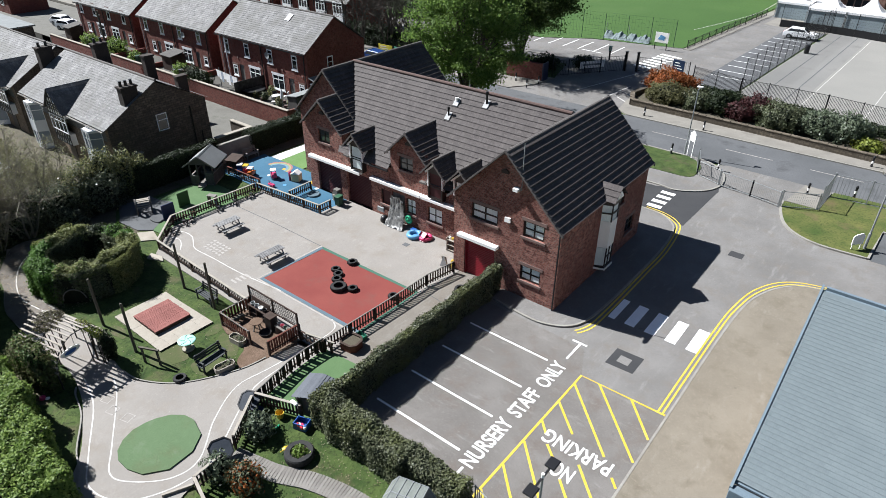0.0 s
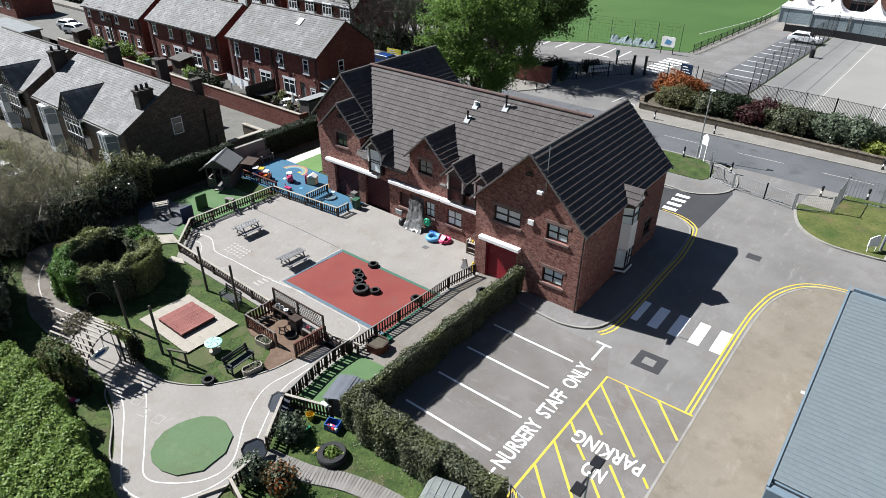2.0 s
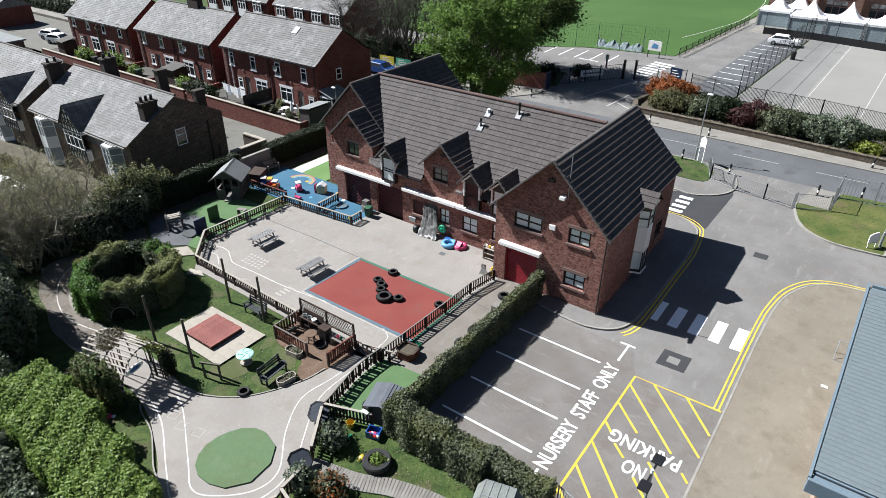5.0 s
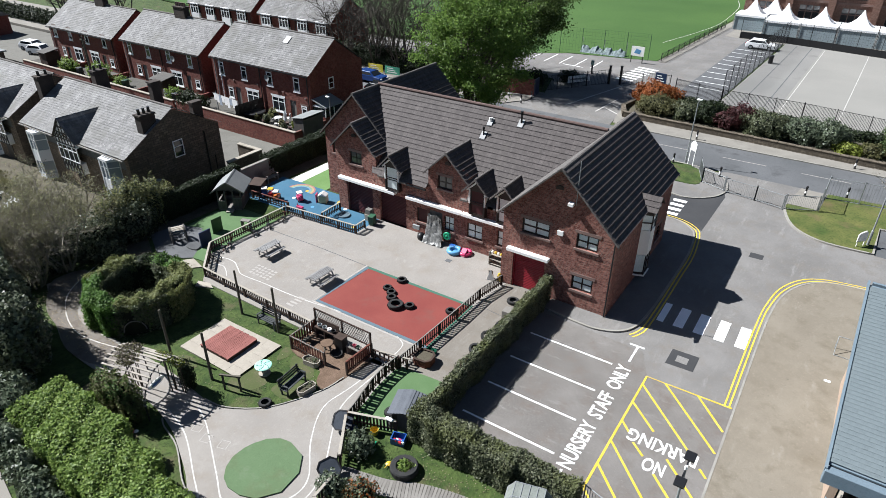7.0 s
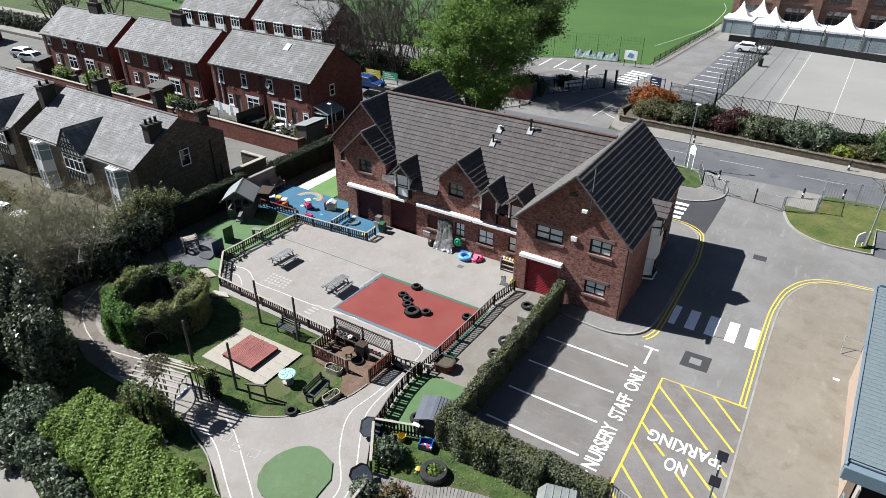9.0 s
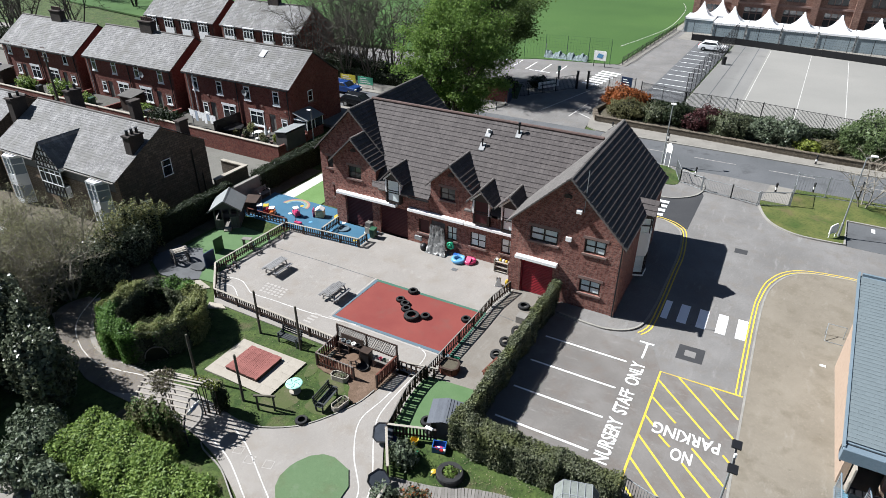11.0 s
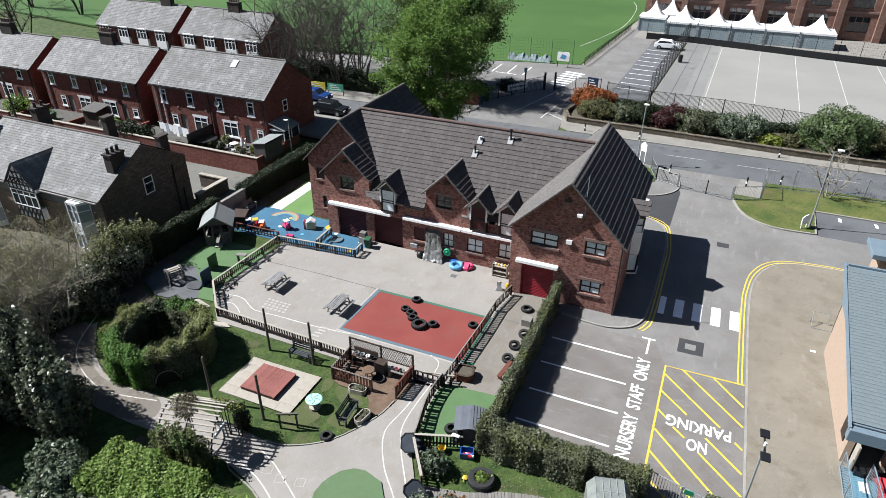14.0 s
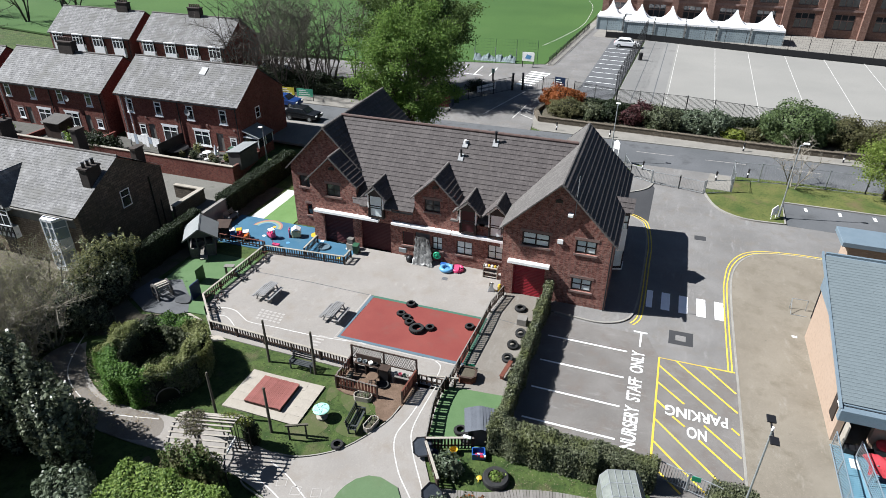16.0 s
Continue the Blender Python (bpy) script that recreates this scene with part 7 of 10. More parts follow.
# shrubs behind the wall across the street
ROW = [(-10.2, 41.6, 2.2, 1.6, 1.25, L_orange, "low shrub with orange young leaves"), (-8.9, 37.8, 2.0, 1.4, 1.05, L_olive, "broad olive green shrub"), (-5.8, 37.9, 1.6, 1.3, 0.95, L_hedge, "rounded mid green shrub"), (-3.6, 37.9, 1.3, 1.2, 1.15, L_dark, "rounded dark green shrub"),
       (-1.5, 37.3, 1.4, 1.0, 0.9, L_purple, "low dark purple shrub"), (-0.3, 38.4, 1.5, 1.2, 1.25, L_purple, "broad dark purple shrub"), (2.1, 37.0, 1.9, 1.5, 1.3, L_hedge, "fresh green shrub"), (5.3, 37.4, 1.8, 1.4, 1.2, L_grey, "grey-green shrub"), (7.6, 37.6, 1.5, 1.4, 1.3, L_grey, "taller grey-green shrub"),
       (9.5, 36.3, 1.1, 0.8, 0.5, L_lime, "low lime yellow shrub"), (11.4, 36.6, 0.9, 0.8, 0.65, L_olive, "low olive shrub"), (15.6, 37.6, 3.2, 2.3, 2.25, L_laurel, "very large mid green shrub"), (20.3, 37.8, 2.0, 1.8, 1.6, L_olive, "brownish rounded shrub"), (24.3, 37.2, 2.2, 1.8, 1.6, L_olive, "large brownish shrub")]
for x, y, rx, ry, rz, m, lab in ROW:
    rx, ry, rz, y = rx * 1.08, ry * 1.3, rz * 1.02, y + 0.4
    shrub(lab + " behind the stone wall", [(x, y, 0.25 + rz * 0.75, rx, ry, rz), (x + rx * 0.5, y + 0.8, 0.25 + rz * 0.5, rx * 0.7, ry * 0.9, rz * 0.75), (x - rx * 0.45, y + 0.9, 0.25 + rz * 0.5, rx * 0.6, ry * 0.8, rz * 0.7)], m, 0.13, 130)
hedge("low mixed hedge against the court railings", [(-8.6, 42.6, 0.2, -3.2, 43.8, 0.9), (-3.2, 41.8, 0.2, 6.0, 43.2, 0.85), (6.0, 40.6, 0.2, 13.5, 42.2, 0.9)], L_dark, 0.13, 90)
stemmed("bare_tree", "small leafless tree with pale branches on the grass island", 13.95, 24.95, 0.05, 4.9, 1.9, L_twig, 4, 0, 0.08, 51, M_twig, 0.06)
crowned("lime_tree", "small tree in fresh lime green leaf on the grass island", 21.3, 25.0, 6.3, 3.0, 1.3, L_limetree, 70, 12000, 0.11, 77, 0.11, 0.42)
# garden shrubs
shrub("grey spiky shrub in the garden bed", [(-5.45, -15.53, 0.45, 0.75, 0.65, 0.55)], L_grey, 0.09, 260)
shrub("shrub with orange tips", [(-3.6, -17.5, 0.5, 0.75, 0.65, 0.6)], L_hedge, 0.08, 300, "shrub", L_orange)
shrub("small dark shrub beside the fence", [(-4.92, -17.88, 0.45, 0.65, 0.6, 0.55)], L_grey, 0.08, 260)


# fallen leaves and petals
M_fallen = foliage("fallen_dry_leaves", (0.1235, 0.0926, 0.0556), (0.284, 0.2531, 0.1852), (0.1852, 0.1481, 0.0926), 0.8, 0.2)
for lab, n, (x0, y0, x1, y1), z, size in (("pale fallen petals and dry leaves on the lawn under the hedge", 330, (-3.6, -16.6, 1.6, -14.0), -0.035, 0.04), ("dry fallen leaves on the tarmac under the trees", 1500, (-29.6, -18.6, -20.6, -14.2), 0.012, 0.06), ("pale petals scattered over the lawn", 260, (-19.5, -16.8, -10.0, -10.7), -0.035, 0.035)):
    P = np.stack([RNG.uniform(x0, x1, n), RNG.uniform(y0, y1, n), np.full(n, z)], 1)
    litter = part("fallen_leaves", leaf_mesh("fallen_leaves", P, np.tile((0.0, 0.0, 1.0), (n, 1)), size, M_fallen, 1.6, 0.12), M_fallen, None)
    tagged(litter, lab, "fallen leaves", kind="stuff")

# ---- fences ----
SLAT = mesh_of("slat", MB().box(-0.045, -0.012, 0.0, 0.045, 0.012, 0.78), M_fence)
SLAT_RED = mesh_of("slat", MB().box(-0.055, -0.012, 0.0, 0.055, 0.012, 0.86), M_redfence)
POST = mesh_of("post", MB().box(-0.045, -0.045, 0.0, 0.045, 0.045, 0.90).add([(-0.045, -0.045, 0.90), (0.045, -0.045, 0.90), (0.045, 0.045, 0.90), (-0.045, 0.045, 0.90), (0, 0, 0.925)], [(0, 1, 4), (1, 2, 4), (2, 3, 4), (3, 0, 4)]), M_fence)


def picket(label, pts, step=0.19, slat=None, rail=None, wide=0.13, top=0.88, group="picket fences"):
    """A picket fence along a line in plan: posts, slats, a low rail and a capping rail."""
    f = thing("fence", label, "fence", group=group)
    slat, rail = slat or SLAT, rail or M_rail
    for a, b in zip(pts, pts[1:]):
        a, b = Vector((*a, 0)), Vector((*b, 0))
        d = b - a
        ang = math.degrees(math.atan2(d.y, d.x))
        part("rail", MB().obox(a + Vector((0, 0, top)), b + Vector((0, 0, top)), wide, 0.045), rail, f, "pale capping rail", bevel=0.006)
        part("rail", MB().obox(a + Vector((0, 0, 0.22)), b + Vector((0, 0, 0.22)), 0.05, 0.08), M_fence, f)
        n = max(1, round(d.length / step))
        tall = Matrix.Diagonal((1, 1, top / 0.88, 1))
        for i in range(n):
            s = part("slat", slat, M_fence, f)
            p = a + d * ((i + 0.5) / n)
            s.matrix_basis = pose(p.x, p.y, 0.07, random.uniform(-1.5, 1.5), 0, ang) @ tall
        k = max(1, round(d.length / 1.8))
        for i in range(k + 1):
            p = part("post", POST, M_fence, f)
            q = a + d * (i / k)
            p.matrix_basis = pose(q.x, q.y, 0, 0, 0, ang) @ tall
    return f


picket("dark timber picket fence round the playground with pale rail", [(-24.85, -1.12), (-25.07, -7.78), (-22.79, -10.08), (-13.1, -10.4)], top=0.66)
picket("dark timber picket fence before the blue surface", [(-24.8, -0.95), (-18.5, -0.42), (-18.5, 0.6)], top=0.66)
picket("short dark picket fence on the blue surface", [(-21.85, -0.3), (-21.9, 1.75)], top=0.66)
picket("low fence with red rail beside the playhouse", [(-29.1, -0.5), (-25.2, -0.4)], 0.3, None, M_redfence, 0.1, 0.62)
picket("dark picket fence between playground and side path", [(-6.62, -0.4), (-6.98, -2.5), (-7.02, -4.95), (-7.25, -10.15)], 0.19, None, M_timber, 0.065, top=0.76)
picket("dark picket fence between path and green mat", curve([(-7.38, -10.1), (-7.45, -11.1), (-7.38, -12.2), (-7.2, -13.1), (-7.02, -14.0), (-6.93, -14.5)], 2), 0.17, None, M_timber, 0.065, top=0.74)
picket("picket fence with broad pale rail by the shed", [(-6.87, -14.58), (-4.69, -13.8)], 0.17, top=0.76)
picket("picket fence with pale rail along the garden bed", [(-6.82, -14.78), (-5.52, -16.69)], 0.17, top=0.78)
picket("picket fence with pale rail south of the boardwalk", [(-4.97, -17.63), (-4.88, -18.9), (-3.39, -19.31)], 0.17)
picket("reddish timber fence of the mud kitchen", [(-13.05, -10.25), (-13.06, -12.13), (-10.6, -12.15)], 0.19, SLAT_RED, M_timber, 0.08, 0.84)
picket("reddish timber fence beside the path", [(-9.06, -10.2), (-9.17, -12.08)], 0.14, SLAT_RED, M_redfence, 0.1, 0.86)
picket("low gate across the playground path", [(-8.89, -10.3), (-7.42, -10.25)], 0.3, None, M_fence, 0.08, 0.6)
trellis = thing("trellis", "dark timber lattice trellis behind the mud kitchen", "trellis")
for x in (-12.98, -11.0, -9.04):
    part("post", MB().box(x - 0.04, -10.31, 0, x + 0.04, -10.23, 1.62), M_fence, trellis)
part("rail", MB().box(-12.94, -10.3, 1.55, -9.04, -10.24, 1.62).box(-12.94, -10.3, 0.7, -9.04, -10.24, 0.76), M_fence, trellis)
for i in range(27):
    x = -12.98 + i * 0.147
    for dx in (0.4, -0.4):
        x2 = min(max(x + dx, -12.98), -9.04)
        part("lath", MB().obox((x, -10.27 + 0.012 * dx, 0.76), (x2, -10.27 + 0.012 * dx, 1.55), 0.012, 0.03), M_timber, trellis)
gatepost = thing("gate_post", "dark gate post with a pale timber bar across it", "post")
part("post", MB().box(-7.4, -10.3, 0, -7.28, -10.18, 0.72), M_fence, gatepost)
part("post", MB().box(-6.95, -10.05, 0, -6.85, -9.95, 0.64), M_fence, gatepost)
part("bar", MB().obox((-8.4, -10.34, 0.70), (-6.72, -9.92, 0.64), 0.1, 0.06), M_rail, gatepost, "pale weathered bar", bevel=0.008)

# ---- mud kitchen ----
kit = thing("mud_kitchen", "dark timber mud kitchen unit with shelves", "play kitchen")
part("worktop", MB().box(-12.67, -10.73, 0.72, -11.17, -10.35, 0.78).box(-11.09, -10.9, 0.82, -10.49, -10.4, 0.88), M_fence, kit, bevel=0.008)
for x in (-12.62, -11.95, -11.22):
    part("side_panel", MB().box(x - 0.03, -10.72, 0, x + 0.03, -10.37, 0.72), M_fence, kit)
part("shelf", MB().box(-12.62, -10.68, 0.3, -11.22, -10.38, 0.34), M_fence, kit)
part("cupboard", MB().box(-11.06, -10.87, 0, -10.52, -10.43, 0.82), M_black, kit, "black cupboard", bevel=0.01)
part("back_board", MB().box(-12.66, -10.37, 0.78, -11.16, -10.33, 1.15), M_fence, kit)
for i, (x, m) in enumerate(((-12.4, M_steel), (-12.05, M_steel), (-11.7, M_white_trim), (-11.4, M_black))):
    solo("cooking_pot", MB().lathe(0, 0, [(0.10, 0), (0.12, 0.02), (0.12, 0.13), (0.135, 0.135), (0.11, 0.13), (0.10, 0.03)], 12), m, "small cooking pot on the mud kitchen", "pot", "mud kitchen pots", loc=(x, -10.54, 0.78))
shelf = thing("play_shelf", "low timber shelf with coloured tubs", "shelf", (-9.77, -10.63, 0))
part("top", MB().box(-0.55, -0.2, 0.5, 0.55, 0.2, 0.54), M_timber, shelf)
for x in (-0.5, 0.5):
    part("leg", MB().box(x - 0.03, -0.18, 0, x + 0.03, 0.18, 0.5), M_timber, shelf)
for x, c in ((-10.12, (0.10, 0.11, 0.12)), (-9.87, (0.42, 0.12, 0.16)), (-9.62, (0.07, 0.10, 0.08)), (-9.4, (0.45, 0.42, 0.38))):
    solo("plastic_tub", MB().lathe(0, 0, [(0.07, 0), (0.10, 0.16), (0.11, 0.16), (0.085, 0.02)], 10), plain("tub_plastic", c, 0.4), "small coloured plastic tub on the shelf", "tub", "plastic tubs", loc=(x, -10.63, 0.54))
table = thing("cable_drum_table", "round wooden cable drum table in the mud kitchen", "table", (-11.32, -11.19, 0))
part("tabletop", MB().lathe(0, 0, [(0.32, 0.5), (0.34, 0.52), (0.34, 0.55), (0.32, 0.56)], 20), surf("worn_plywood", (0.0988, 0.0617, 0.0401), (0.1358, 0.0895, 0.0586), 3, 20), table)
for a in range(4):
    part("leg", MB().tube((0.25 * math.cos(a * 1.57), 0.25 * math.sin(a * 1.57), 0), (0.12 * math.cos(a * 1.57), 0.12 * math.sin(a * 1.57), 0.5), 0.035, n=6), M_timber, table)
solo("rubber_bowl", MB().lathe(0, 0, [(0.28, 0), (0.32, 0.12), (0.30, 0.12), (0.25, 0.03)], 16), M_rubber, "black rubber bowl on the bark", "bowl", loc=(-10.7, -11.16, 0.01))
low_bench = thing("log_seat", "low green slatted seat in the mud kitchen", "bench", (-12.65, -11.52, 0), 90)
part("seat", MB().box(-0.45, -0.14, 0.3, 0.45, 0.14, 0.34), M_pole, low_bench)
for x in (-0.35, 0.35):
    part("leg", MB().box(x - 0.04, -0.1, 0, x + 0.04, 0.1, 0.3), M_pole, low_bench)

# ---- lawn furniture ----
for x, y in ((-17.8, -11.45), (-14.75, -11.5), (-18.0, -16.1), (-14.7, -16.1)):
    solo("timber_pole", MB().lathe(0, 0, [(0.075, -0.1), (0.07, 1.5), (0.062, 2.98), (0.05, 3.0)], 10), M_pole, "tall treated timber pole in the lawn", "pole", "lawn poles", loc=(x, y, -0.05))
deck = thing("stage_deck", "low red-brown decking stage on concrete slabs", "decking")
part("frame", MB().box(-17.16, -14.82, 0.02, -14.98, -12.82, 0.20), M_fence, deck)
BOARD = mesh_of("plank", MB().box(-0.044, -1.02, 0, 0.044, 1.02, 0.04), M_deck)
for i in range(22):
    b = part("plank", BOARD, M_deck, deck)
    b.matrix_basis = pose(-17.12 + i * 0.1, -13.82 + random.uniform(-0.015, 0.015), 0.20, 0, random.uniform(-1.2, 1.2), random.uniform(-0.3, 0.3))
slab = mesh_of("slab", MB().box(-0.4465, -0.2965, 0, 0.4465, 0.2965, 0.01), M_concrete)
pad = thing("slab_paving", "pale paving slabs laid round the stage", "paving", kind="structure")
for i in range(5):
    for j in range(5):
        if not (1 <= i <= 3 and 1 <= j <= 3):
            s = part("slab", slab, M_concrete, pad)
            s.location = (-17.75 + i * 0.9, -15.08 + j * 0.6, 0.02 + 0.002 * ((i * 3 + j) % 2))
mush = thing("mushroom_table", "mint green round table top on a stone stump", "table", (-12.77, -14.34, 0))
part("tabletop", MB().lathe(0, 0, [(0.40, 0.50), (0.44, 0.52), (0.44, 0.56), (0.40, 0.58)], 24), surf("mint_mosaic", (0.2368, 0.5032, 0.407), (0.4001, 0.6758, 0.5691), 4, 20, 0.5), mush)
mb = MB()
for i in range(5):
    a = i * 1.257
    mb.strip([(0.38 * math.cos(a + s * 0.18) * (1 - s * 0.2), 0.38 * math.sin(a + s * 0.18) * (1 - s * 0.2)) for s in range(5)], 0.025, 0.575, 0.588)
part("pattern", mb, plain("dark_green_paint", (0.0185, 0.0741, 0.0556), 0.6), mush, "dark green curved pattern")
part("stump", MB().lathe(0, 0, [(0.30, 0), (0.30, 0.08), (0.14, 0.1), (0.13, 0.5)], 16), M_concrete, mush, "pale stone stump")


def garden_bench(loc, rz, label, w=1.5, m=None):
    b = thing("garden_bench", label, "bench", loc, rz, "garden benches")
    m = m or M_timber
    for i in range(4):
        part("seat_slat", MB().box(-w / 2, -0.25 + i * 0.12, 0.40, w / 2, -0.155 + i * 0.12, 0.435), m, b)
    for i in range(3):
        part("back_slat", MB().box(-w / 2, 0.22 + 0.03 * i, 0.52 + i * 0.13, w / 2, 0.245 + 0.03 * i, 0.62 + i * 0.13), m, b)
    for x in (-w / 2 + 0.1, w / 2 - 0.1):
        part("leg", MB().box(x - 0.035, -0.25, 0, x + 0.035, -0.19, 0.6), m, b)
        part("leg", MB().obox((x, 0.19, 0), (x, 0.32, 0.92), 0.07, 0.06), m, b)
        part("arm_rest", MB().box(x - 0.04, -0.28, 0.6, x + 0.04, 0.25, 0.64), m, b)
    return b


M_benchwood = surf("dark_grey_bench_timber", (0.022, 0.026, 0.028), (0.052, 0.057, 0.058), 2, 25, 0.7, 0.3, 0.005, speck=0.3)
garden_bench((-15.66, -11.31, -0.05), 0, "dark grey slatted bench by the picket fence", 1.5, M_benchwood)
garden_bench((-10.83, -14.22, -0.05), 94, "dark slatted bench on the lawn", 1.5, M_benchwood)
for x, y, rz, lab in ((-11.34, -12.4, 6, "octagonal trough planter beside the mud kitchen"), (-10.1, -14.05, 80, "octagonal trough planter on the lawn")):
    p = thing("trough_planter", lab, "planter", (x, y, -0.05), rz, "trough planters")
    o = [(-0.48, -0.1), (-0.35, -0.23), (0.35, -0.23), (0.48, -0.1), (0.48, 0.1), (0.35, 0.23), (-0.35, 0.23), (-0.48, 0.1)]
    part("rim", MB().strip(o, 0.045, 0.0, 0.30, True), M_rail, p, "pale timber rim")
    part("soil", MB().prism([(u * 0.95, v * 0.95) for u, v in o], 0.02, 0.2), M_soil, p)
    P, N = box_points(-0.36, -0.13, 0.18, 0.36, 0.13, 0.25, 90)
    part("planting", leaf_mesh("plants", P, N, 0.07, L_hedge), L_hedge, p, kind="stuff")
fr = thing("swing_frame", "small dark timber swing frame on the lawn", "swing frame", (-13.17, -16.05, -0.05), 25)
for x in (-0.42, 0.42):
    part("leg", MB().box(x - 0.04, -0.04, 0, x + 0.04, 0.04, 0.92), M_pole, fr)
part("crossbar", MB().box(-0.55, -0.05, 0.92, 0.55, 0.05, 1.0), M_pole, fr)


def tyre(x, y, z, R, w, label, rz=0.0, rx=0.0, group="tyres"):
    """A car tyre lying flat or leaning: a treaded ring with a deep well."""
    t = thing("tyre", label, "tyre", (x, y, z), rz, group)
    t.matrix_basis = pose(x, y, z, rx, 0, rz)
    r = R * 0.6
    prof = [(r, 0.0), (R * 0.93, 0.0), (R, w * 0.16), (R, w * 0.84), (R * 0.93, w), (r, w), (r * 0.98, w * 0.86), (R * 0.86, w * 0.7), (R * 0.86, w * 0.3), (r * 0.98, w * 0.14)]
    n, k = 24, len(prof)
    mb = MB()
    mb.add([(q * math.cos(2 * math.pi * i / n), q * math.sin(2 * math.pi * i / n), h) for i in range(n) for q, h in prof],
           [(i * k + j, ((i + 1) % n) * k + j, ((i + 1) % n) * k + (j + 1) % k, i * k + (j + 1) % k) for i in range(n) for j in range(k)])
    part("casing", mb, M_rubber, t, smooth=False)
    mb = MB()
    for i in range(24):
        a = 2 * math.pi * i / 24
        c, s = math.cos(a), math.sin(a)
        mb.obox((R * c, R * s, w * 0.2), (R * c, R * s, w * 0.8), 0.05, 0.014)
    part("tread", mb, M_rubber, t, kind="stuff")
    return t


for x, y, R, w in ((-12.06, -3.53, 0.30, 0.2), (-12.29, -4.7, 0.27, 0.18), (-11.79, -4.96, 0.28, 0.18), (-11.44, -5.41, 0.29, 0.2), (-10.74, -5.92, 0.47, 0.26), (-10.02, -5.5, 0.29, 0.2), (-7.71, -4.58, 0.28, 0.2)):
    tyre(x, y, 0.012, R, w, "black rubber tyre lying on the red surface", random.uniform(0, 90), 0, "tyres on the court")
tyre(-11.11, -15.84, -0.05, 0.31, 0.2, "black tyre lying at the lawn's edge")
tyre(-5.62, -12.97, 0.004, 0.33, 0.22, "black tyre lying beside the shed", 20, 0)
for x, y, rx in ((-4.76, -5.46, 25), (-4.73, -6.74, 20), (-4.54, -4.19, 30)):
    tyre(x, y, 0.06, 0.32, 0.22, "black tyre against the hedge", random.uniform(0, 60), rx, "tyres along the hedge")
tyre(-5.15, -1.62, 0.002, 0.36, 0.2, "black tyre planter before the red door")
big = tyre(-3.17, -15.25, -0.05, 0.62, 0.34, "large tractor tyre planted with greenery")
part("soil", MB().lathe(0, 0, [(0.40, 0.02), (0.40, 0.26)], 20), M_soil, big)
P, N = blob_points((0, 0, 0.3), (0.33, 0.33, 0.16), 260, 0.3, 0.5)
part("planting", leaf_mesh("plants", P, N, 0.09, L_hedge_bright), L_hedge_bright, big, kind="stuff")


def picnic(loc, rz, label, wood):
    t = thing("picnic_table", label, "picnic table", loc, rz, "picnic tables")
    for i in range(5):
        part("top_plank", MB().box(-0.8, -0.32 + i * 0.132, 0.68, 0.8, -0.215 + i * 0.132, 0.715), wood, t, bevel=0.004)
    for s in (-1, 1):
        for i in range(2):
            y = s * (0.54 + 0.125 * i)
            part("seat_plank", MB().box(-0.8, y - 0.05, 0.40, 0.8, y + 0.05, 0.435), wood, t, bevel=0.004)
        x = s * 0.55
        part("brace", MB().box(x - 0.03, -0.68, 0.33, x + 0.03, 0.68, 0.40), wood, t)
        part("leg", MB().obox((x + 0.05, -0.55, 0), (x + 0.05, -0.22, 0.68), 0.06, 0.07), wood, t)
        part("leg", MB().obox((x + 0.05, 0.55, 0), (x + 0.05, 0.22, 0.68), 0.06, 0.07), wood, t)
    return t


M_silver = surf("silvered_table_timber", (0.1235, 0.1204, 0.1173), (0.2037, 0.2006, 0.1975), 2.5, 25, 0.55, 0.3, 0.006, speck=0.35, rand=0.45)
picnic((-21.46, -5.81, 0), 88, "silvered grey timber picnic table on the playground", M_silver)
picnic((-16.15, -6.41, 0), 88, "weathered dark timber picnic table beside the red surface", M_silver)

# ---- arch over the path ----
arch = thing("arched_pergola", "hooped pergola of pale slats over the garden path", "pergola", (-16.4, -18.55, 0), 13)
for x in (-1.35, 0.0, 1.35):
    pts = [(x, 1.4 * math.cos(math.pi * i / 16), 0.65 + 1.72 * math.sin(math.pi * i / 16)) for i in range(17)]
    part("hoop", MB().pipe([(x, pts[0][1], -0.05), *pts, (x, pts[-1][1], -0.05)], 0.035), M_black, arch)
for i in range(1, 19):
    a = math.pi * i / 19
    y, z = 1.44 * math.cos(a), 0.66 + 1.76 * math.sin(a)
    part("slat", MB().obox((-1.45, y, z), (1.45, y, z), 0.09, 0.035), M_rail, arch, "pale weathered slat")
shrub("leafy climber lying over the arch", [(-15.5, -17.7, 2.2, 0.7, 0.3, 0.16), (-15.0, -17.45, 1.9, 0.35, 0.25, 0.25)], L_lime, 0.06, 300, "climber", L_hedge, False)
shrub("brown dead climber stems tangled over the arch", [(-17.1, -18.5, 2.42, 0.55, 0.6, 0.16), (-16.6, -18.9, 2.35, 0.5, 0.5, 0.16)], L_twig, 0.06, 520, "climber", L_olive, False)

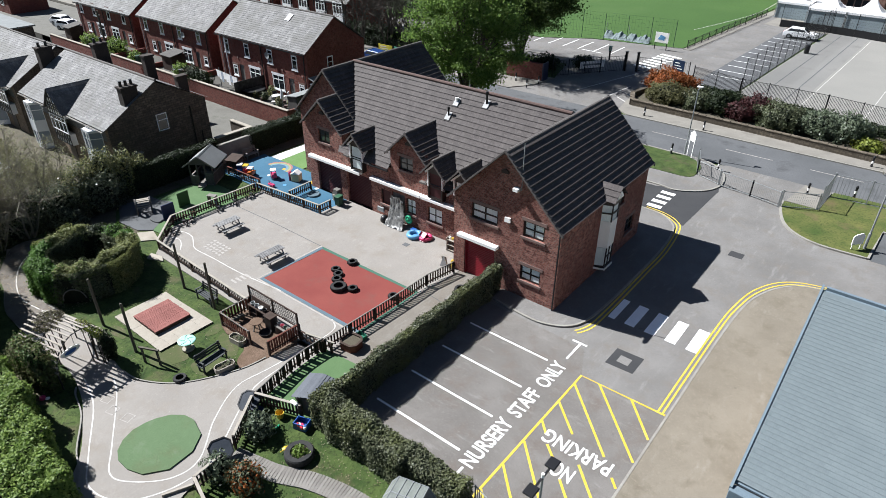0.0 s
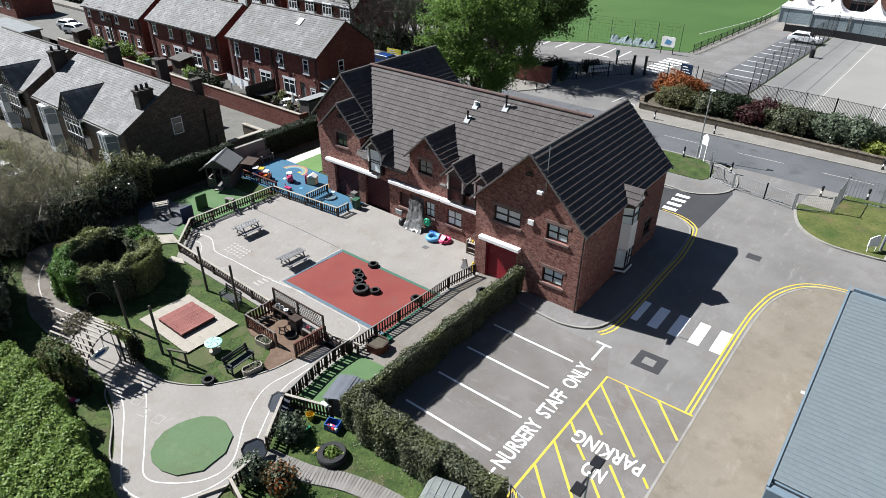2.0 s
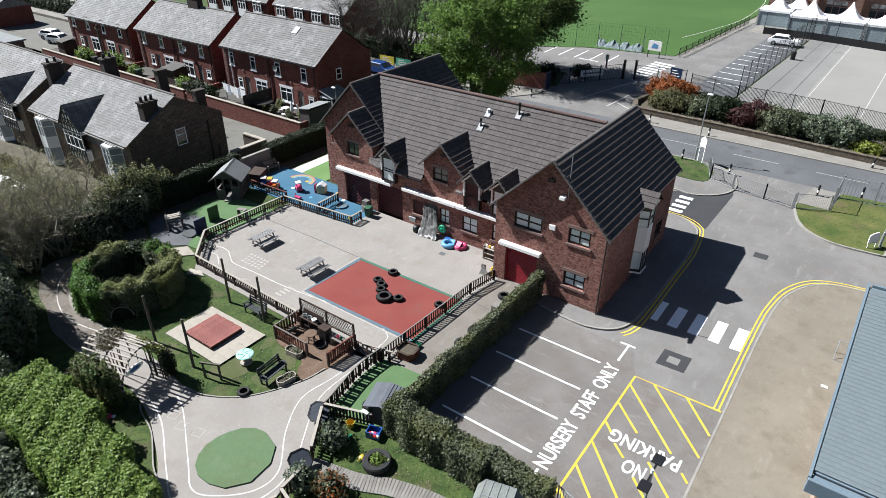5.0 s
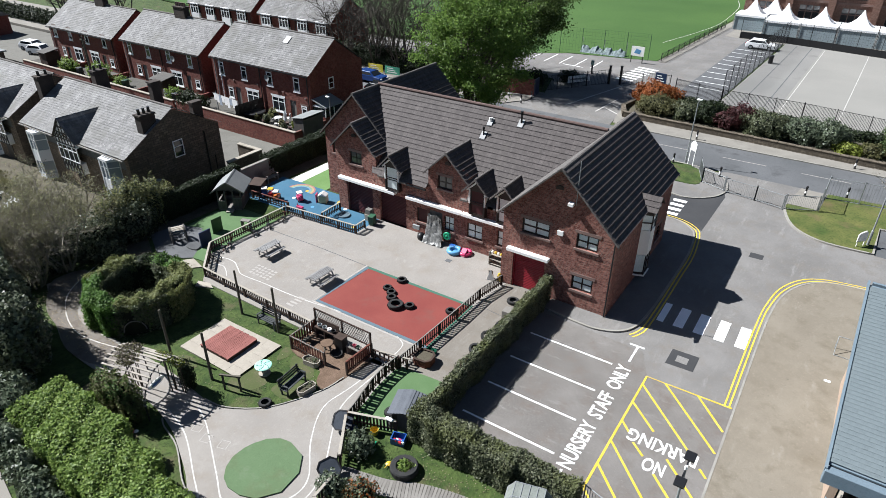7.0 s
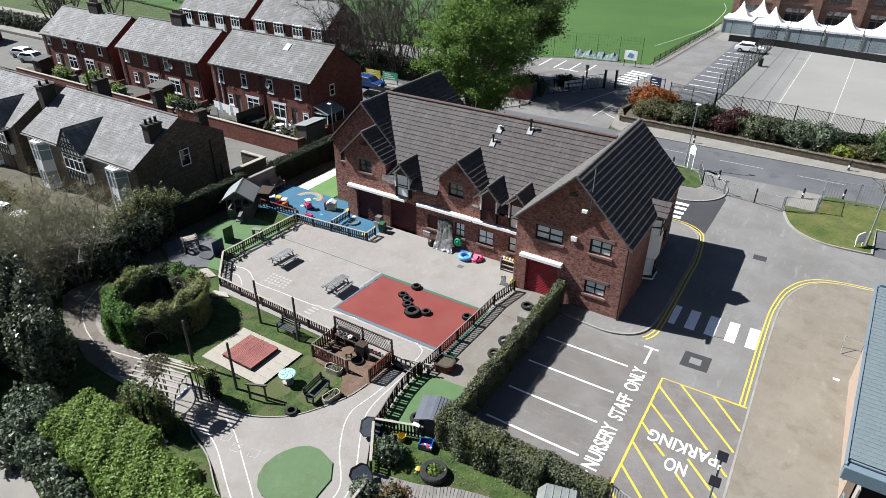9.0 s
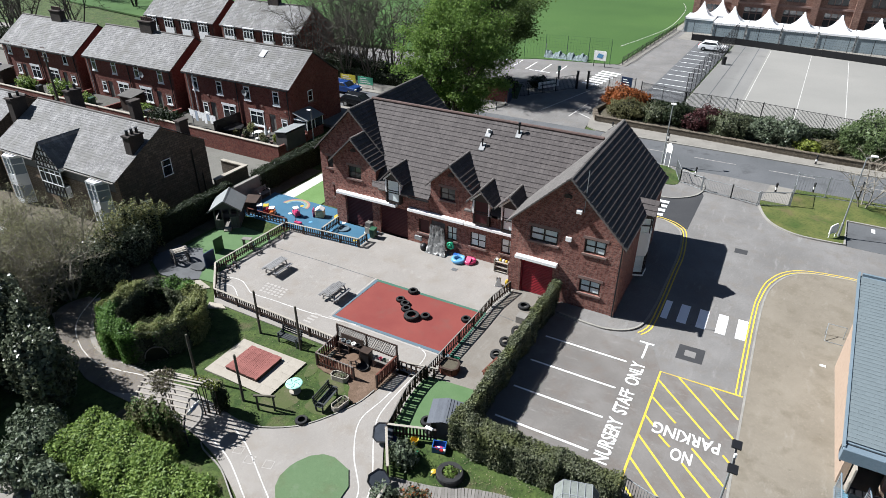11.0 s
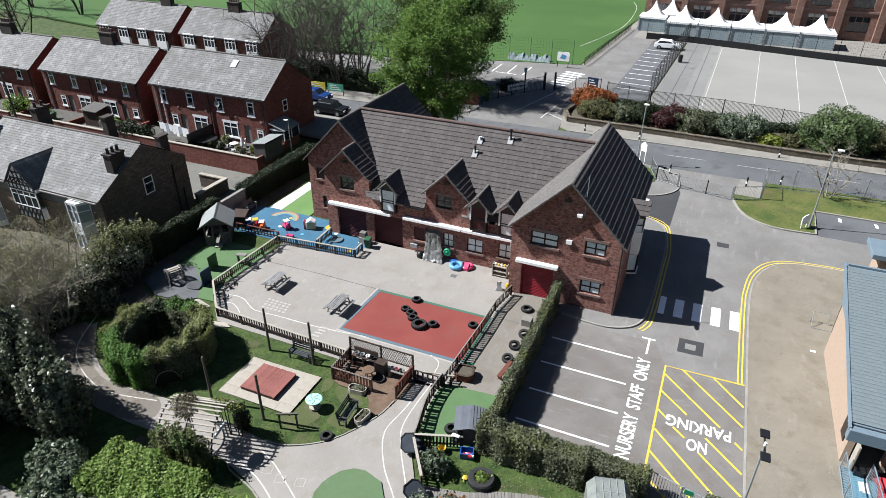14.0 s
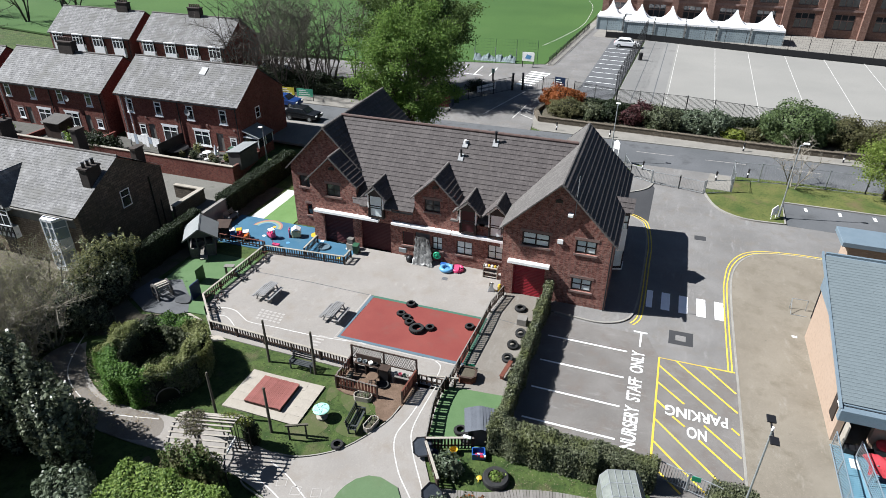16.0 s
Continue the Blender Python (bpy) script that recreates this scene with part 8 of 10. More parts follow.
# ---- west play corner ----
hut = thing("playhouse", "grey timber playhouse with a pale felt pitched roof", "playhouse", (-29.41, -2.07, 0), 34.6)
M_felt = surf("grey_roof_felt", (0.1667, 0.1759, 0.1759), (0.2099, 0.2191, 0.216), 1.0, 20, 0.9, 0.2, 0.004)
part("floor", MB().box(-0.85, -1.0, -0.05, 0.85, 1.0, 0.16), M_timber, hut)
for x, y in ((-0.86, -1.0), (0.86, -1.0), (0.86, 1.0), (-0.86, 1.0), (-0.3, -1.0), (0.3, -1.0)):
    part("post", MB().box(x - 0.05, y - 0.05, -0.05, x + 0.05, y + 0.05, 1.72), M_darktimber, hut)
for x0, y0, x1, y1, zt in ((-0.81, -1.03, -0.35, -0.97, 0.72), (0.35, -1.03, 0.81, -0.97, 0.95), (0.83, -0.95, 0.89, 0.95, 0.95), (-0.89, -0.95, -0.83, 0.95, 0.72), (-0.81, 0.97, 0.81, 1.03, 1.72)):
    along = x1 - x0 > y1 - y0
    k = max(2, round((x1 - x0 if along else y1 - y0) / 0.15))
    for i in range(k):
        u, v = i / k, (i + 0.92) / k
        q = (x0 + (x1 - x0) * u, y0, x0 + (x1 - x0) * v, y1) if along else (x0, y0 + (y1 - y0) * u, x1, y0 + (y1 - y0) * v)
        part("board", MB().box(q[0], q[1], 0.12, q[2], q[3], zt), M_darktimber, hut)
part("sill", MB().box(-0.86, -1.06, 0.72, -0.33, -0.94, 0.77).box(0.33, -1.06, 0.95, 0.86, -0.94, 1.0).box(0.8, -1.0, 0.95, 0.92, 1.0, 1.0).box(-0.92, -1.0, 0.72, -0.8, 1.0, 0.77), M_timber, hut)
part("tie_beam", MB().box(-0.92, -1.05, 1.66, 0.92, -0.95, 1.76).box(-0.92, 0.95, 1.66, 0.92, 1.05, 1.76), M_darktimber, hut)
part("gable_board", MB().prism_y([(-0.9, 1.76), (0.9, 1.76), (0, 2.36)], 0.97, 1.03), M_darktimber, hut)
part("gable_board", MB().prism_y([(-0.9, 1.76), (0.9, 1.76), (0, 2.36)], -1.03, -0.97), M_darktimber, hut)
part("seat", MB().box(-0.8, 0.5, 0.16, 0.8, 0.92, 0.5), M_timber, hut)
for s in (1, -1):
    part("roof", MB().prism_y([(s * 1.22, 1.5), (s * 1.22, 1.55), (0, 2.41), (0, 2.36)][::s], -1.32, 1.32), M_felt, hut)
    part("barge_board", MB().obox((s * 1.24, -1.33, 1.5), (0, -1.33, 2.36), 0.03, 0.1), M_timber, hut)
part("ridge_cap", MB().prism_y([(-0.08, 2.37), (0.08, 2.37), (0, 2.435)], -1.33, 1.33), M_felt, hut)
part("step", MB().box(-0.26, -1.5, -0.05, 0.26, -1.05, 0.1), M_rail, hut, "pale timber step at the doorway")
part("step", MB().box(-0.26, -1.3, 0.1, 0.26, -1.05, 0.16), M_rail, hut, "pale timber step at the doorway")
shed2 = thing("storage_shed", "small dark timber store behind the playhouse", "shed", (-29.35, 0.35, 0), 20)
part("wall", MB().box(-0.48, -0.4, 0, 0.48, 0.5, 0.9), M_fence, shed2)
part("door", MB().box(-0.44, -0.44, 0.06, -0.02, -0.4, 0.84), M_fence, shed2)
part("door", MB().box(0.02, -0.44, 0.06, 0.44, -0.4, 0.84), M_fence, shed2)
part("roof", MB().add([(-0.55, -0.55, 0.96), (0.55, -0.55, 0.96), (0.55, 0.6, 1.12), (-0.55, 0.6, 1.12), (-0.55, -0.55, 0.9), (0.55, -0.55, 0.9), (0.55, 0.6, 1.06), (-0.55, 0.6, 1.06)], [(0, 1, 2, 3), (4, 5, 1, 0), (5, 6, 2, 1), (6, 7, 3, 2), (7, 4, 0, 3), (7, 6, 5, 4)]), M_fence, shed2)
for x, y, rz in ((-31.2, 2.6, 80),):
    garden_bench((x + 0.9, y, 0), rz + 10, "weathered timber bench against the boundary", 1.3)
tun = thing("play_tunnel", "timber climbing tunnel between two dark rounded end boards", "climbing frame", (-28.2, -8.02, 0), 65)
for x in (-0.47, 0.47):
    mb = MB()
    ring = [(0.52 * math.cos(2 * math.pi * i / 20), 0.56 + 0.52 * math.sin(2 * math.pi * i / 20)) for i in range(20)]
    inner = [(0.33 * math.cos(2 * math.pi * i / 20), 0.56 + 0.33 * math.sin(2 * math.pi * i / 20)) for i in range(20)]
    mb.add([(x + e, y, z) for e in (-0.05, 0.05) for y, z in ring + inner],
           [(i, (i + 1) % 20, 20 + (i + 1) % 20, 20 + i) for i in range(20)] + [(40 + (i + 1) % 20, 40 + i, 60 + i, 60 + (i + 1) % 20) for i in range(20)] + [(i, 40 + i, 40 + (i + 1) % 20, (i + 1) % 20) for i in range(20)] + [(20 + (i + 1) % 20, 60 + (i + 1) % 20, 60 + i, 20 + i) for i in range(20)])
    part("end_board", mb, M_darktimber, tun)
    for y in (-0.4, 0.4):
        part("leg", MB().box(x - 0.05, y - 0.06, -0.05, x + 0.05, y + 0.06, 0.3), M_darktimber, tun)
for i in range(9):
    a = math.pi * (i / 8)
    part("slat", MB().obox((-0.42, 0.40 * math.cos(a), 0.58 + 0.40 * math.sin(a)), (0.42, 0.40 * math.cos(a), 0.58 + 0.40 * math.sin(a)), 0.11, 0.03), M_rail, tun, "pale weathered slat")
solo("safety_mat", MB().prism(curve([(-26.95, -8.42), (-25.95, -8.3), (-26.35, -7.55), (-27.2, -7.7)], 4, True), 0.0, 0.1), surf("crash_mat_vinyl", (0.0463, 0.0481, 0.0506), (0.071, 0.0728, 0.0741), 2, 20, 0.6, speck=0.2), "thick dark grey crash mat beside the tunnel", "mat", bevel=0.03)
solo("activity_board", MB().box(-0.05, -0.45, 0, 0.05, 0.45, 1.15), plain("navy_panel", (0.0123, 0.0216, 0.0741), 0.5), "dark blue upright play panel", "activity board", bevel=0.02, loc=(-25.95, -7.45, 0))
solo("activity_board", MB().box(-0.02, -0.43, 0, 0.02, 0.43, 1.1), plain("green_panel", (0.0309, 0.0802, 0.0247), 0.5), "green upright play panel on the turf", "activity board", bevel=0.01, loc=(-26.9, -5.72, 0))
stand = thing("play_stand", "small grey table stand on the turf", "table", (-25.5, -4.31, 0), 20)
part("tabletop", MB().box(-0.35, -0.2, 0.7, 0.35, 0.2, 0.74), M_timber, stand)
for x in (-0.28, 0.28):
    part("leg", MB().box(x - 0.03, -0.15, 0, x + 0.03, 0.15, 0.7), M_timber, stand)
# toys
def toy_car(x, y, rz, body, roof, label):
    t = thing("toy_car", label, "toy car", (x, y, 0), rz, "ride-on toy cars")
    part("body", MB().prism_x([(-0.38, 0.12), (0.40, 0.12), (0.42, 0.34), (0.18, 0.42), (-0.36, 0.45)], -0.2, 0.2), body, t, bevel=0.03)
    for a in (-0.17, 0.17):
        for b in (-0.28, 0.1):
            part("roof_pillar", MB().box(a - 0.02, b - 0.02, 0.4, a + 0.02, b + 0.02, 0.72), body, t)
        for b in (-0.25, 0.26):
            part("wheel", MB().tube((a * 1.2 - 0.03, b, 0.1), (a * 1.2 + 0.03, b, 0.1), 0.1, n=12), M_black, t)
    part("roof", MB().box(-0.22, -0.34, 0.72, 0.22, 0.16, 0.78), roof, t, bevel=0.025)


P_red, P_yel, P_org = plain("toy_red", (0.3827, 0.0185, 0.0247), 0.35), plain("toy_yellow", (0.4839, 0.3226, 0.0323), 0.35), plain("toy_orange", (0.4444, 0.1111, 0.0185), 0.35)
P_wht, P_blu, P_pnk, P_lbl, P_grn = plain("toy_white", (0.6947, 0.6947, 0.6754), 0.35), plain("toy_blue", (0.0185, 0.0741, 0.2593), 0.35), plain("toy_pink", (0.4198, 0.037, 0.1111), 0.35), plain("toy_light_blue", (0.0988, 0.2593, 0.4444), 0.4), plain("toy_green", (0.0123, 0.1975, 0.0988), 0.35)
P_crm = plain("toy_cream", (0.44, 0.36, 0.20), 0.4)
FADED = [plain("faded_rainbow_" + n, c, 0.85) for n, c in (("coral", (0.26, 0.12, 0.10)), ("sand", (0.28, 0.22, 0.12)), ("sage", (0.15, 0.22, 0.15)), ("sky", (0.12, 0.20, 0.28)))]
toy_car(-28.55, 0.3, 40, P_blu, P_wht, "blue and white ride-on toy car")
toy_car(-28.04, 0.5, 35, P_red, P_yel, "red and yellow ride-on toy car")
toy_car(-27.34, 0.4, 30, P_org, P_wht, "orange and white ride-on toy car")
toy_car(-25.7, 1.28, 60, P_pnk, P_wht, "pink ride-on toy car with white roof")
play = thing("toy_kitchen", "cream and pink plastic toy playhouse on the blue surface", "toy", (-23.97, 2.11, 0), 25)
part("body", MB().box(-0.35, -0.3, 0, 0.35, 0.3, 0.62), P_crm, play, bevel=0.06)
part("roof", MB().prism_y([(-0.38, 0.62), (0.38, 0.62), (0, 0.86)], -0.32, 0.32), P_wht, play, bevel=0.03)
part("panel", MB().box(-0.56, -0.22, 0, -0.48, 0.22, 0.7), P_pnk, play, bevel=0.02)
solo("ride_on_toy", MB().box(-0.3, -0.12, 0.08, 0.3, 0.12, 0.22).tube((-0.22, 0, 0.2), (-0.26, 0, 0.45), 0.03), P_pnk, "pink ride-on toy lying on the blue surface", "toy", bevel=0.02, loc=(-24.64, 0.21, 0.0))
for r, m in zip((1.2, 1.07, 0.94, 0.81), FADED):
    mark("rainbow_band", MB().strip([(-27.0 + r * math.cos(math.pi * i / 14), 2.62 + 0.95 * r * math.sin(math.pi * i / 14)) for i in range(15)], 0.13, 0, 0.006), m, "painted rainbow band on the blue surface", "floor painting", "painted rainbow")
for i in range(9):
    mark("painted_spot", MB().lathe(-28.8 + (i * 2.37) % 9.5, 0.2 + (i * 1.13) % 3.0, [(0.16, 0), (0.16, 0.006)], 7), (P_lbl, P_wht, P_yel)[i % 3], "small painted shape on the blue surface", "floor painting", "painted shapes")
mark("painted_sun", MB().lathe(-22.64, 2.83, [(0.45, 0), (0.45, 0.006)], 9), P_yel, "yellow painted shape on the blue surface", "floor painting")
solo("round_tray", MB().torus(0, 0, 0.06, 0.42, 0.06, 24, 8).lathe(0, 0, [(0.0, 0.0), (0.42, 0.0), (0.42, 0.03), (0.0, 0.03)], 20), M_courtblue, "dark blue round tray on the surface", "tray", loc=(-21.08, 1.26, 0.0))
wb = thing("wheelie_bin", "small green wheelie bin beside the fence", "bin", (-18.41, 1.33, 0), 10)
wb.scale = (0.75, 0.75, 0.72)
part("body", MB().add([(-0.25, -0.3, 0.08), (0.25, -0.3, 0.08), (0.25, 0.3, 0.08), (-0.25, 0.3, 0.08), (-0.29, -0.36, 0.98), (0.29, -0.36, 0.98), (0.29, 0.36, 0.98), (-0.29, 0.36, 0.98)], [(3, 2, 1, 0), (4, 5, 6, 7), (0, 1, 5, 4), (1, 2, 6, 5), (2, 3, 7, 6), (3, 0, 4, 7)]), plain("bin_green", (0.0185, 0.0617, 0.034), 0.5), wb, bevel=0.02)
part("lid", MB().box(-0.31, -0.39, 0.98, 0.31, 0.38, 1.05), plain("bin_lid", (0.0247, 0.0802, 0.0432), 0.5), wb, bevel=0.02)
for s in (-0.22, 0.22):
    part("wheel", MB().tube((s - 0.03, 0.32, 0.1), (s + 0.03, 0.32, 0.1), 0.1, n=12), M_black, wb)
bx = thing("timber_crate_stack", "stacked pale timber crates by the wall", "crate", (-19.05, 1.82, 0))
part("crate", MB().box(-0.3, -0.25, 0, 0.3, 0.25, 0.5), M_rail, bx, bevel=0.01)
part("crate", MB().box(-0.25, -0.2, 0.5, 0.22, 0.2, 0.9), M_timber, bx, bevel=0.01)
# clutter along the wall
M_net = surf("cloudy_plastic_sheet", (0.07, 0.07, 0.068), (0.19, 0.188, 0.18), 4, 25, 0.35, 0.5, 0.02, stain=(0.018, 0.018, 0.02), stain_scale=3.2)
sheetm, fold = MB(), random.Random(4)
nn = 14
sag = [fold.uniform(-0.10, 0.10) for i in range(nn + 1)]
sheetm.add([(-13.95 + (1.05 + 0.55 * j / nn) * i / nn + 0.05 * math.sin(j * 2.1), 2.12 - 0.8 * (j / nn) ** 2 - abs(sag[i]) - 0.03 * fold.random(), max(0.02, 1.95 * (1 - j / nn) ** 1.1 + sag[(i + 3 * j) % (nn + 1)] * 0.8 + 0.05 * math.sin(i * 0.8))) for j in range(nn + 1) for i in range(nn + 1)],
           [(j * (nn + 1) + i, j * (nn + 1) + i + 1, (j + 1) * (nn + 1) + i + 1, (j + 1) * (nn + 1) + i) for j in range(nn) for i in range(nn)])
solo("tarpaulin", sheetm, M_net, "crumpled grey sheeting against the wall", "tarpaulin", smooth=True)
solo("plastic_sack", MB().lathe(0, 0, [(0.24, 0), (0.29, 0.16), (0.25, 0.36), (0.10, 0.48)], 9), M_black, "black filled sack by the wall", "sack", smooth=True, loc=(-14.21, 1.6, 0))
solo("hose_reel", MB().torus(0, 0, 0, 0.22, 0.09, 18, 8, axis="y").tube((0, -0.08, 0), (0, 0.08, 0), 0.14, n=14), P_grn, "green hose reel on the wall", "hose reel", smooth=True, loc=(-12.18, 1.85, 0.75))
solo("pipe_box", MB().box(-0.3, -0.12, 0, 0.3, 0.0, 0.35), M_steel, "grey meter boxes on the wall", "meter box", bevel=0.02, loc=(-14.95, 2.14, 0.35))
solo("paddling_pool", MB().torus(0, 0, 0.16, 0.40, 0.15, 18, 8).lathe(0, 0, [(0.0, 0.06), (0.38, 0.06), (0.38, 0.1), (0.0, 0.1)], 16), P_lbl, "light blue inflatable paddling pool by the wall", "toy", smooth=True, loc=(-11.25, 1.35, 0))
solo("inflatable_ring", MB().torus(0, 0, 0.12, 0.36, 0.12, 20, 10), P_pnk, "pink inflatable ring lying by the wall", "toy", smooth=True, loc=(-10.52, 1.61, 0.0))
solo("plastic_slide", MB().add([(-0.25, 0, 0.05), (0.25, 0, 0.05), (0.25, 0.5, 0.42), (-0.25, 0.5, 0.42), (-0.25, 0, 0.2), (0.25, 0, 0.2), (0.25, 0.5, 0.52), (-0.25, 0.5, 0.52), (-0.25, 0.5, 0), (0.25, 0.5, 0)], [(0, 1, 2, 3), (0, 3, 7, 4), (1, 5, 6, 2), (8, 3, 2, 9)]), P_pnk, "pink plastic slide against the wall", "toy", loc=(-10.58, 1.13, 0))
solo("toy_tub", MB().box(-0.22, -0.16, 0, 0.22, 0.16, 0.3), P_blu, "dark blue plastic tub by the wall", "tub", bevel=0.03, loc=(-11.63, 1.73, 0))
cs = thing("toy_shelf", "pale timber shelf holding yellow toys", "shelf", (-8.05, 1.55, 0))
for z in (0.1, 0.45, 0.8):
    part("shelf_board", MB().box(-0.5, -0.22, z, 0.5, 0.22, z + 0.03), M_rail, cs)
for x in (-0.5, 0.5):
    part("side", MB().box(x - 0.02, -0.22, 0, x + 0.02, 0.22, 0.95), M_rail, cs)
for i in range(4):
    solo("yellow_toy", MB().lathe(0, 0, [(0.08, 0), (0.1, 0.08), (0.05, 0.16)], 8), P_yel if i % 2 else P_wht, "small yellow toy on the shelf", "toy", "shelf toys", loc=(-8.4 + i * 0.22, 1.55, 0.83))
fb = thing("a_frame_sign", "small white and red folding road sign", "sign", (-7.52, -0.23, 0), 20)
part("board", MB().prism_y([(-0.25, 0), (0.25, 0), (0.02, 0.75), (-0.02, 0.75)], -0.02, 0.02), P_wht, fb)
part("border", MB().strip([(-0.2, 0.05), (0.2, 0.05)], 0.04, 0.05, 0.1), P_red, fb)
part("leg", MB().obox((0, 0.3, 0), (0, 0, 0.7), 0.3, 0.03), M_rail, fb)
solo("yellow_pump", MB().lathe(0, 0, [(0.12, 0), (0.13, 0.4), (0.08, 0.55)], 10), P_yel, "small yellow hydrant toy at the corner", "toy", loc=(-7.01, -0, 0))
for x, y, lab in ((-24.3, -1.9, 15), (-24.35, -3.3, 40), (-24.4, -4.6, 80), (-24.5, -6.7, 30), (-24.45, -7.3, 60), (-23.9, -8.4, 100)):
    k = thing("tricycle", "small child's tricycle parked by the fence", "tricycle", (x, y, 0), lab, "tricycles")
    part("frame", MB().tube((0, -0.3, 0.2), (0, 0.25, 0.3), 0.025, n=6).tube((0, 0.25, 0.3), (0, 0.3, 0.6), 0.02, n=6).tube((-0.2, 0.3, 0.6), (0.2, 0.3, 0.6), 0.018, n=6), (M_redfence, M_black, M_courtblue)[int(lab) % 3], k)
    part("seat", MB().box(-0.1, -0.15, 0.3, 0.1, 0.1, 0.35), M_black, k)
    for wx, wy, r in ((0, 0.3, 0.17), (-0.2, -0.28, 0.13), (0.2, -0.28, 0.13)):
        part("wheel", MB().torus(wx, wy, r, r - 0.03, 0.03, 14, 6, axis="x"), M_black, k)
mark("yard_drain", MB().box(-11.21, 0.06, 0, -10.81, 0.41, 0.01), M_road, "small grey drain cover on the playground", "drain cover")
# side path
pb = thing("planter_box", "brown timber planter box with dark soil beside the fence", "planter", (-6.5, -9.02, 0), 6)
o = [(-0.5, -0.24), (-0.3, -0.45), (0.3, -0.45), (0.5, -0.24), (0.5, 0.24), (0.3, 0.45), (-0.3, 0.45), (-0.5, 0.24)]
for (ax, ay), (bx_, by_) in zip(o, o[1:] + o[:1]):
    for z in (0.0, 0.145, 0.29):
        part("board", MB().obox((ax, ay, z), (bx_, by_, z), 0.05, 0.138), M_redfence, pb)
part("rim", MB().strip(o, 0.12, 0.432, 0.46, True), M_fence, pb)
part("soil", MB().prism([(u * 0.94, v * 0.94) for u, v in o], 0.02, 0.38), M_soil, pb)
solo("green_tray", MB().box(-0.28, -0.2, 0, 0.28, -0.17, 0.2).box(-0.28, 0.17, 0, 0.28, 0.2, 0.2).box(-0.28, -0.17, 0, -0.25, 0.17, 0.2).box(0.25, -0.17, 0, 0.28, 0.17, 0.2).box(-0.25, -0.17, 0, 0.25, 0.17, 0.03).weld(), plain("tray_green", (0.0185, 0.1358, 0.0802), 0.4), "green plastic tray beside the planter box", "tray", loc=(-6.62, -8.25, 0.002))
bb = thing("balance_bench", "low brown timber bench beside the hedge", "bench", (-4.55, -7.84, 0), 82)
part("seat", MB().box(-0.75, -0.12, 0.26, 0.75, 0.12, 0.31), M_redfence, bb)
for x in (-0.6, 0.6):
    part("leg", MB().box(x - 0.04, -0.1, 0, x + 0.04, 0.1, 0.26), M_redfence, bb)
solo("timber_box", MB().box(-0.3, -0.3, 0, 0.3, 0.3, 0.45), M_timber, "grey timber box beside the hedge", "box", bevel=0.01, loc=(-4.72, -3, 0.002))
mark("path_joint", MB().strip([(-6.61, -3.04), (-4.06, -3.32)], 0.04, 0, 0.005), M_road, "dark joint across the side path")
# south garden
sh3 = thing("garden_shed", "dark grey timber shed with a boarded low roof", "shed", (-4.66, -12.9, 0), 18)
M_shedroof = surf("grey_shed_roof", (0.0648, 0.071, 0.0833), (0.0926, 0.1, 0.1142), 1.5, 20, 0.75, 0.3, 0.005, rand=0.3)
for x in (-0.58, 0.54):
    part("wall", MB().box(x, -0.64, 0, x + 0.04, 0.66, 1.12), M_black, sh3)
part("wall", MB().prism_y([(-0.54, 0), (0.54, 0), (0.54, 1.12), (0, 1.26), (-0.54, 1.12)], 0.62, 0.66), M_black, sh3)
part("wall", MB().prism_y([(-0.54, 0), (0.54, 0), (0.54, 1.12), (0, 1.26), (-0.54, 1.12)], -0.64, -0.60), M_black, sh3)
part("door", MB().box(-0.32, -0.665, 0.05, 0.32, -0.642, 1.05), M_darktimber, sh3)
for s in (-1, 1):
    for k in range(5):
        a, b = 0.76 - 0.152 * k, 0.76 - 0.152 * (k + 1) - 0.03
        za, zb = 1.10 + 0.038 * k, 1.10 + 0.038 * (k + 1) + 0.008
        part("roof_board", MB().add([(s * a, -0.82, za + 0.03), (s * a, 0.8, za + 0.03), (s * b, 0.8, zb), (s * b, -0.82, zb), (s * a, -0.82, za), (s * a, 0.8, za)], [(0, 1, 2, 3), (4, 5, 1, 0), (0, 3, 4), (1, 5, 2)]), M_shedroof, sh3)
solo("water_tray", MB().box(-0.2, -0.09, 0, 0.2, 0.09, 0.08), P_wht, "small white plastic tray on the fence rail", "tray", bevel=0.02, loc=(-5.0, -13.9, 0.783))
tyre(-5.15, -13.35, 0.0, 0.34, 0.2, "black tyre lying before the shed")
solo("loose_plank", MB().obox((-5.45, -13.55, 0.24), (-4.2, -13.3, 0.24), 0.09, 0.03), M_rail, "pale loose plank laid across the tyre", "plank")
bk = thing("bucket", "yellow plastic bucket on the lawn", "bucket", (-5.53, -14.36, -0.05))
part("body", MB().lathe(0, 0, [(0.13, 0), (0.19, 0.32), (0.2, 0.32), (0.17, 0.3), (0.12, 0.03)], 16), P_yel, bk)
cr = thing("toy_crate", "blue plastic crate filled with red toys", "crate", (-4.34, -14.1, -0.05), 18)
part("body", MB().box(-0.32, -0.24, 0, 0.32, -0.2, 0.34).box(-0.32, 0.2, 0, 0.32, 0.24, 0.34).box(-0.32, -0.2, 0, -0.28, 0.2, 0.34).box(0.28, -0.2, 0, 0.32, 0.2, 0.34).box(-0.28, -0.2, 0, 0.28, 0.2, 0.03), P_blu, cr)
for i in range(5):
    solo("toy_block", MB().box(-0.09, -0.06, 0, 0.09, 0.06, 0.12), (P_red, P_wht, P_pnk)[i % 3], "small red and white toys in the crate", "toy", "toys in the crate", bevel=0.015, loc=(-4.38 + i * 0.09, -14.3 + 0.05 * (i % 3), 0.16))
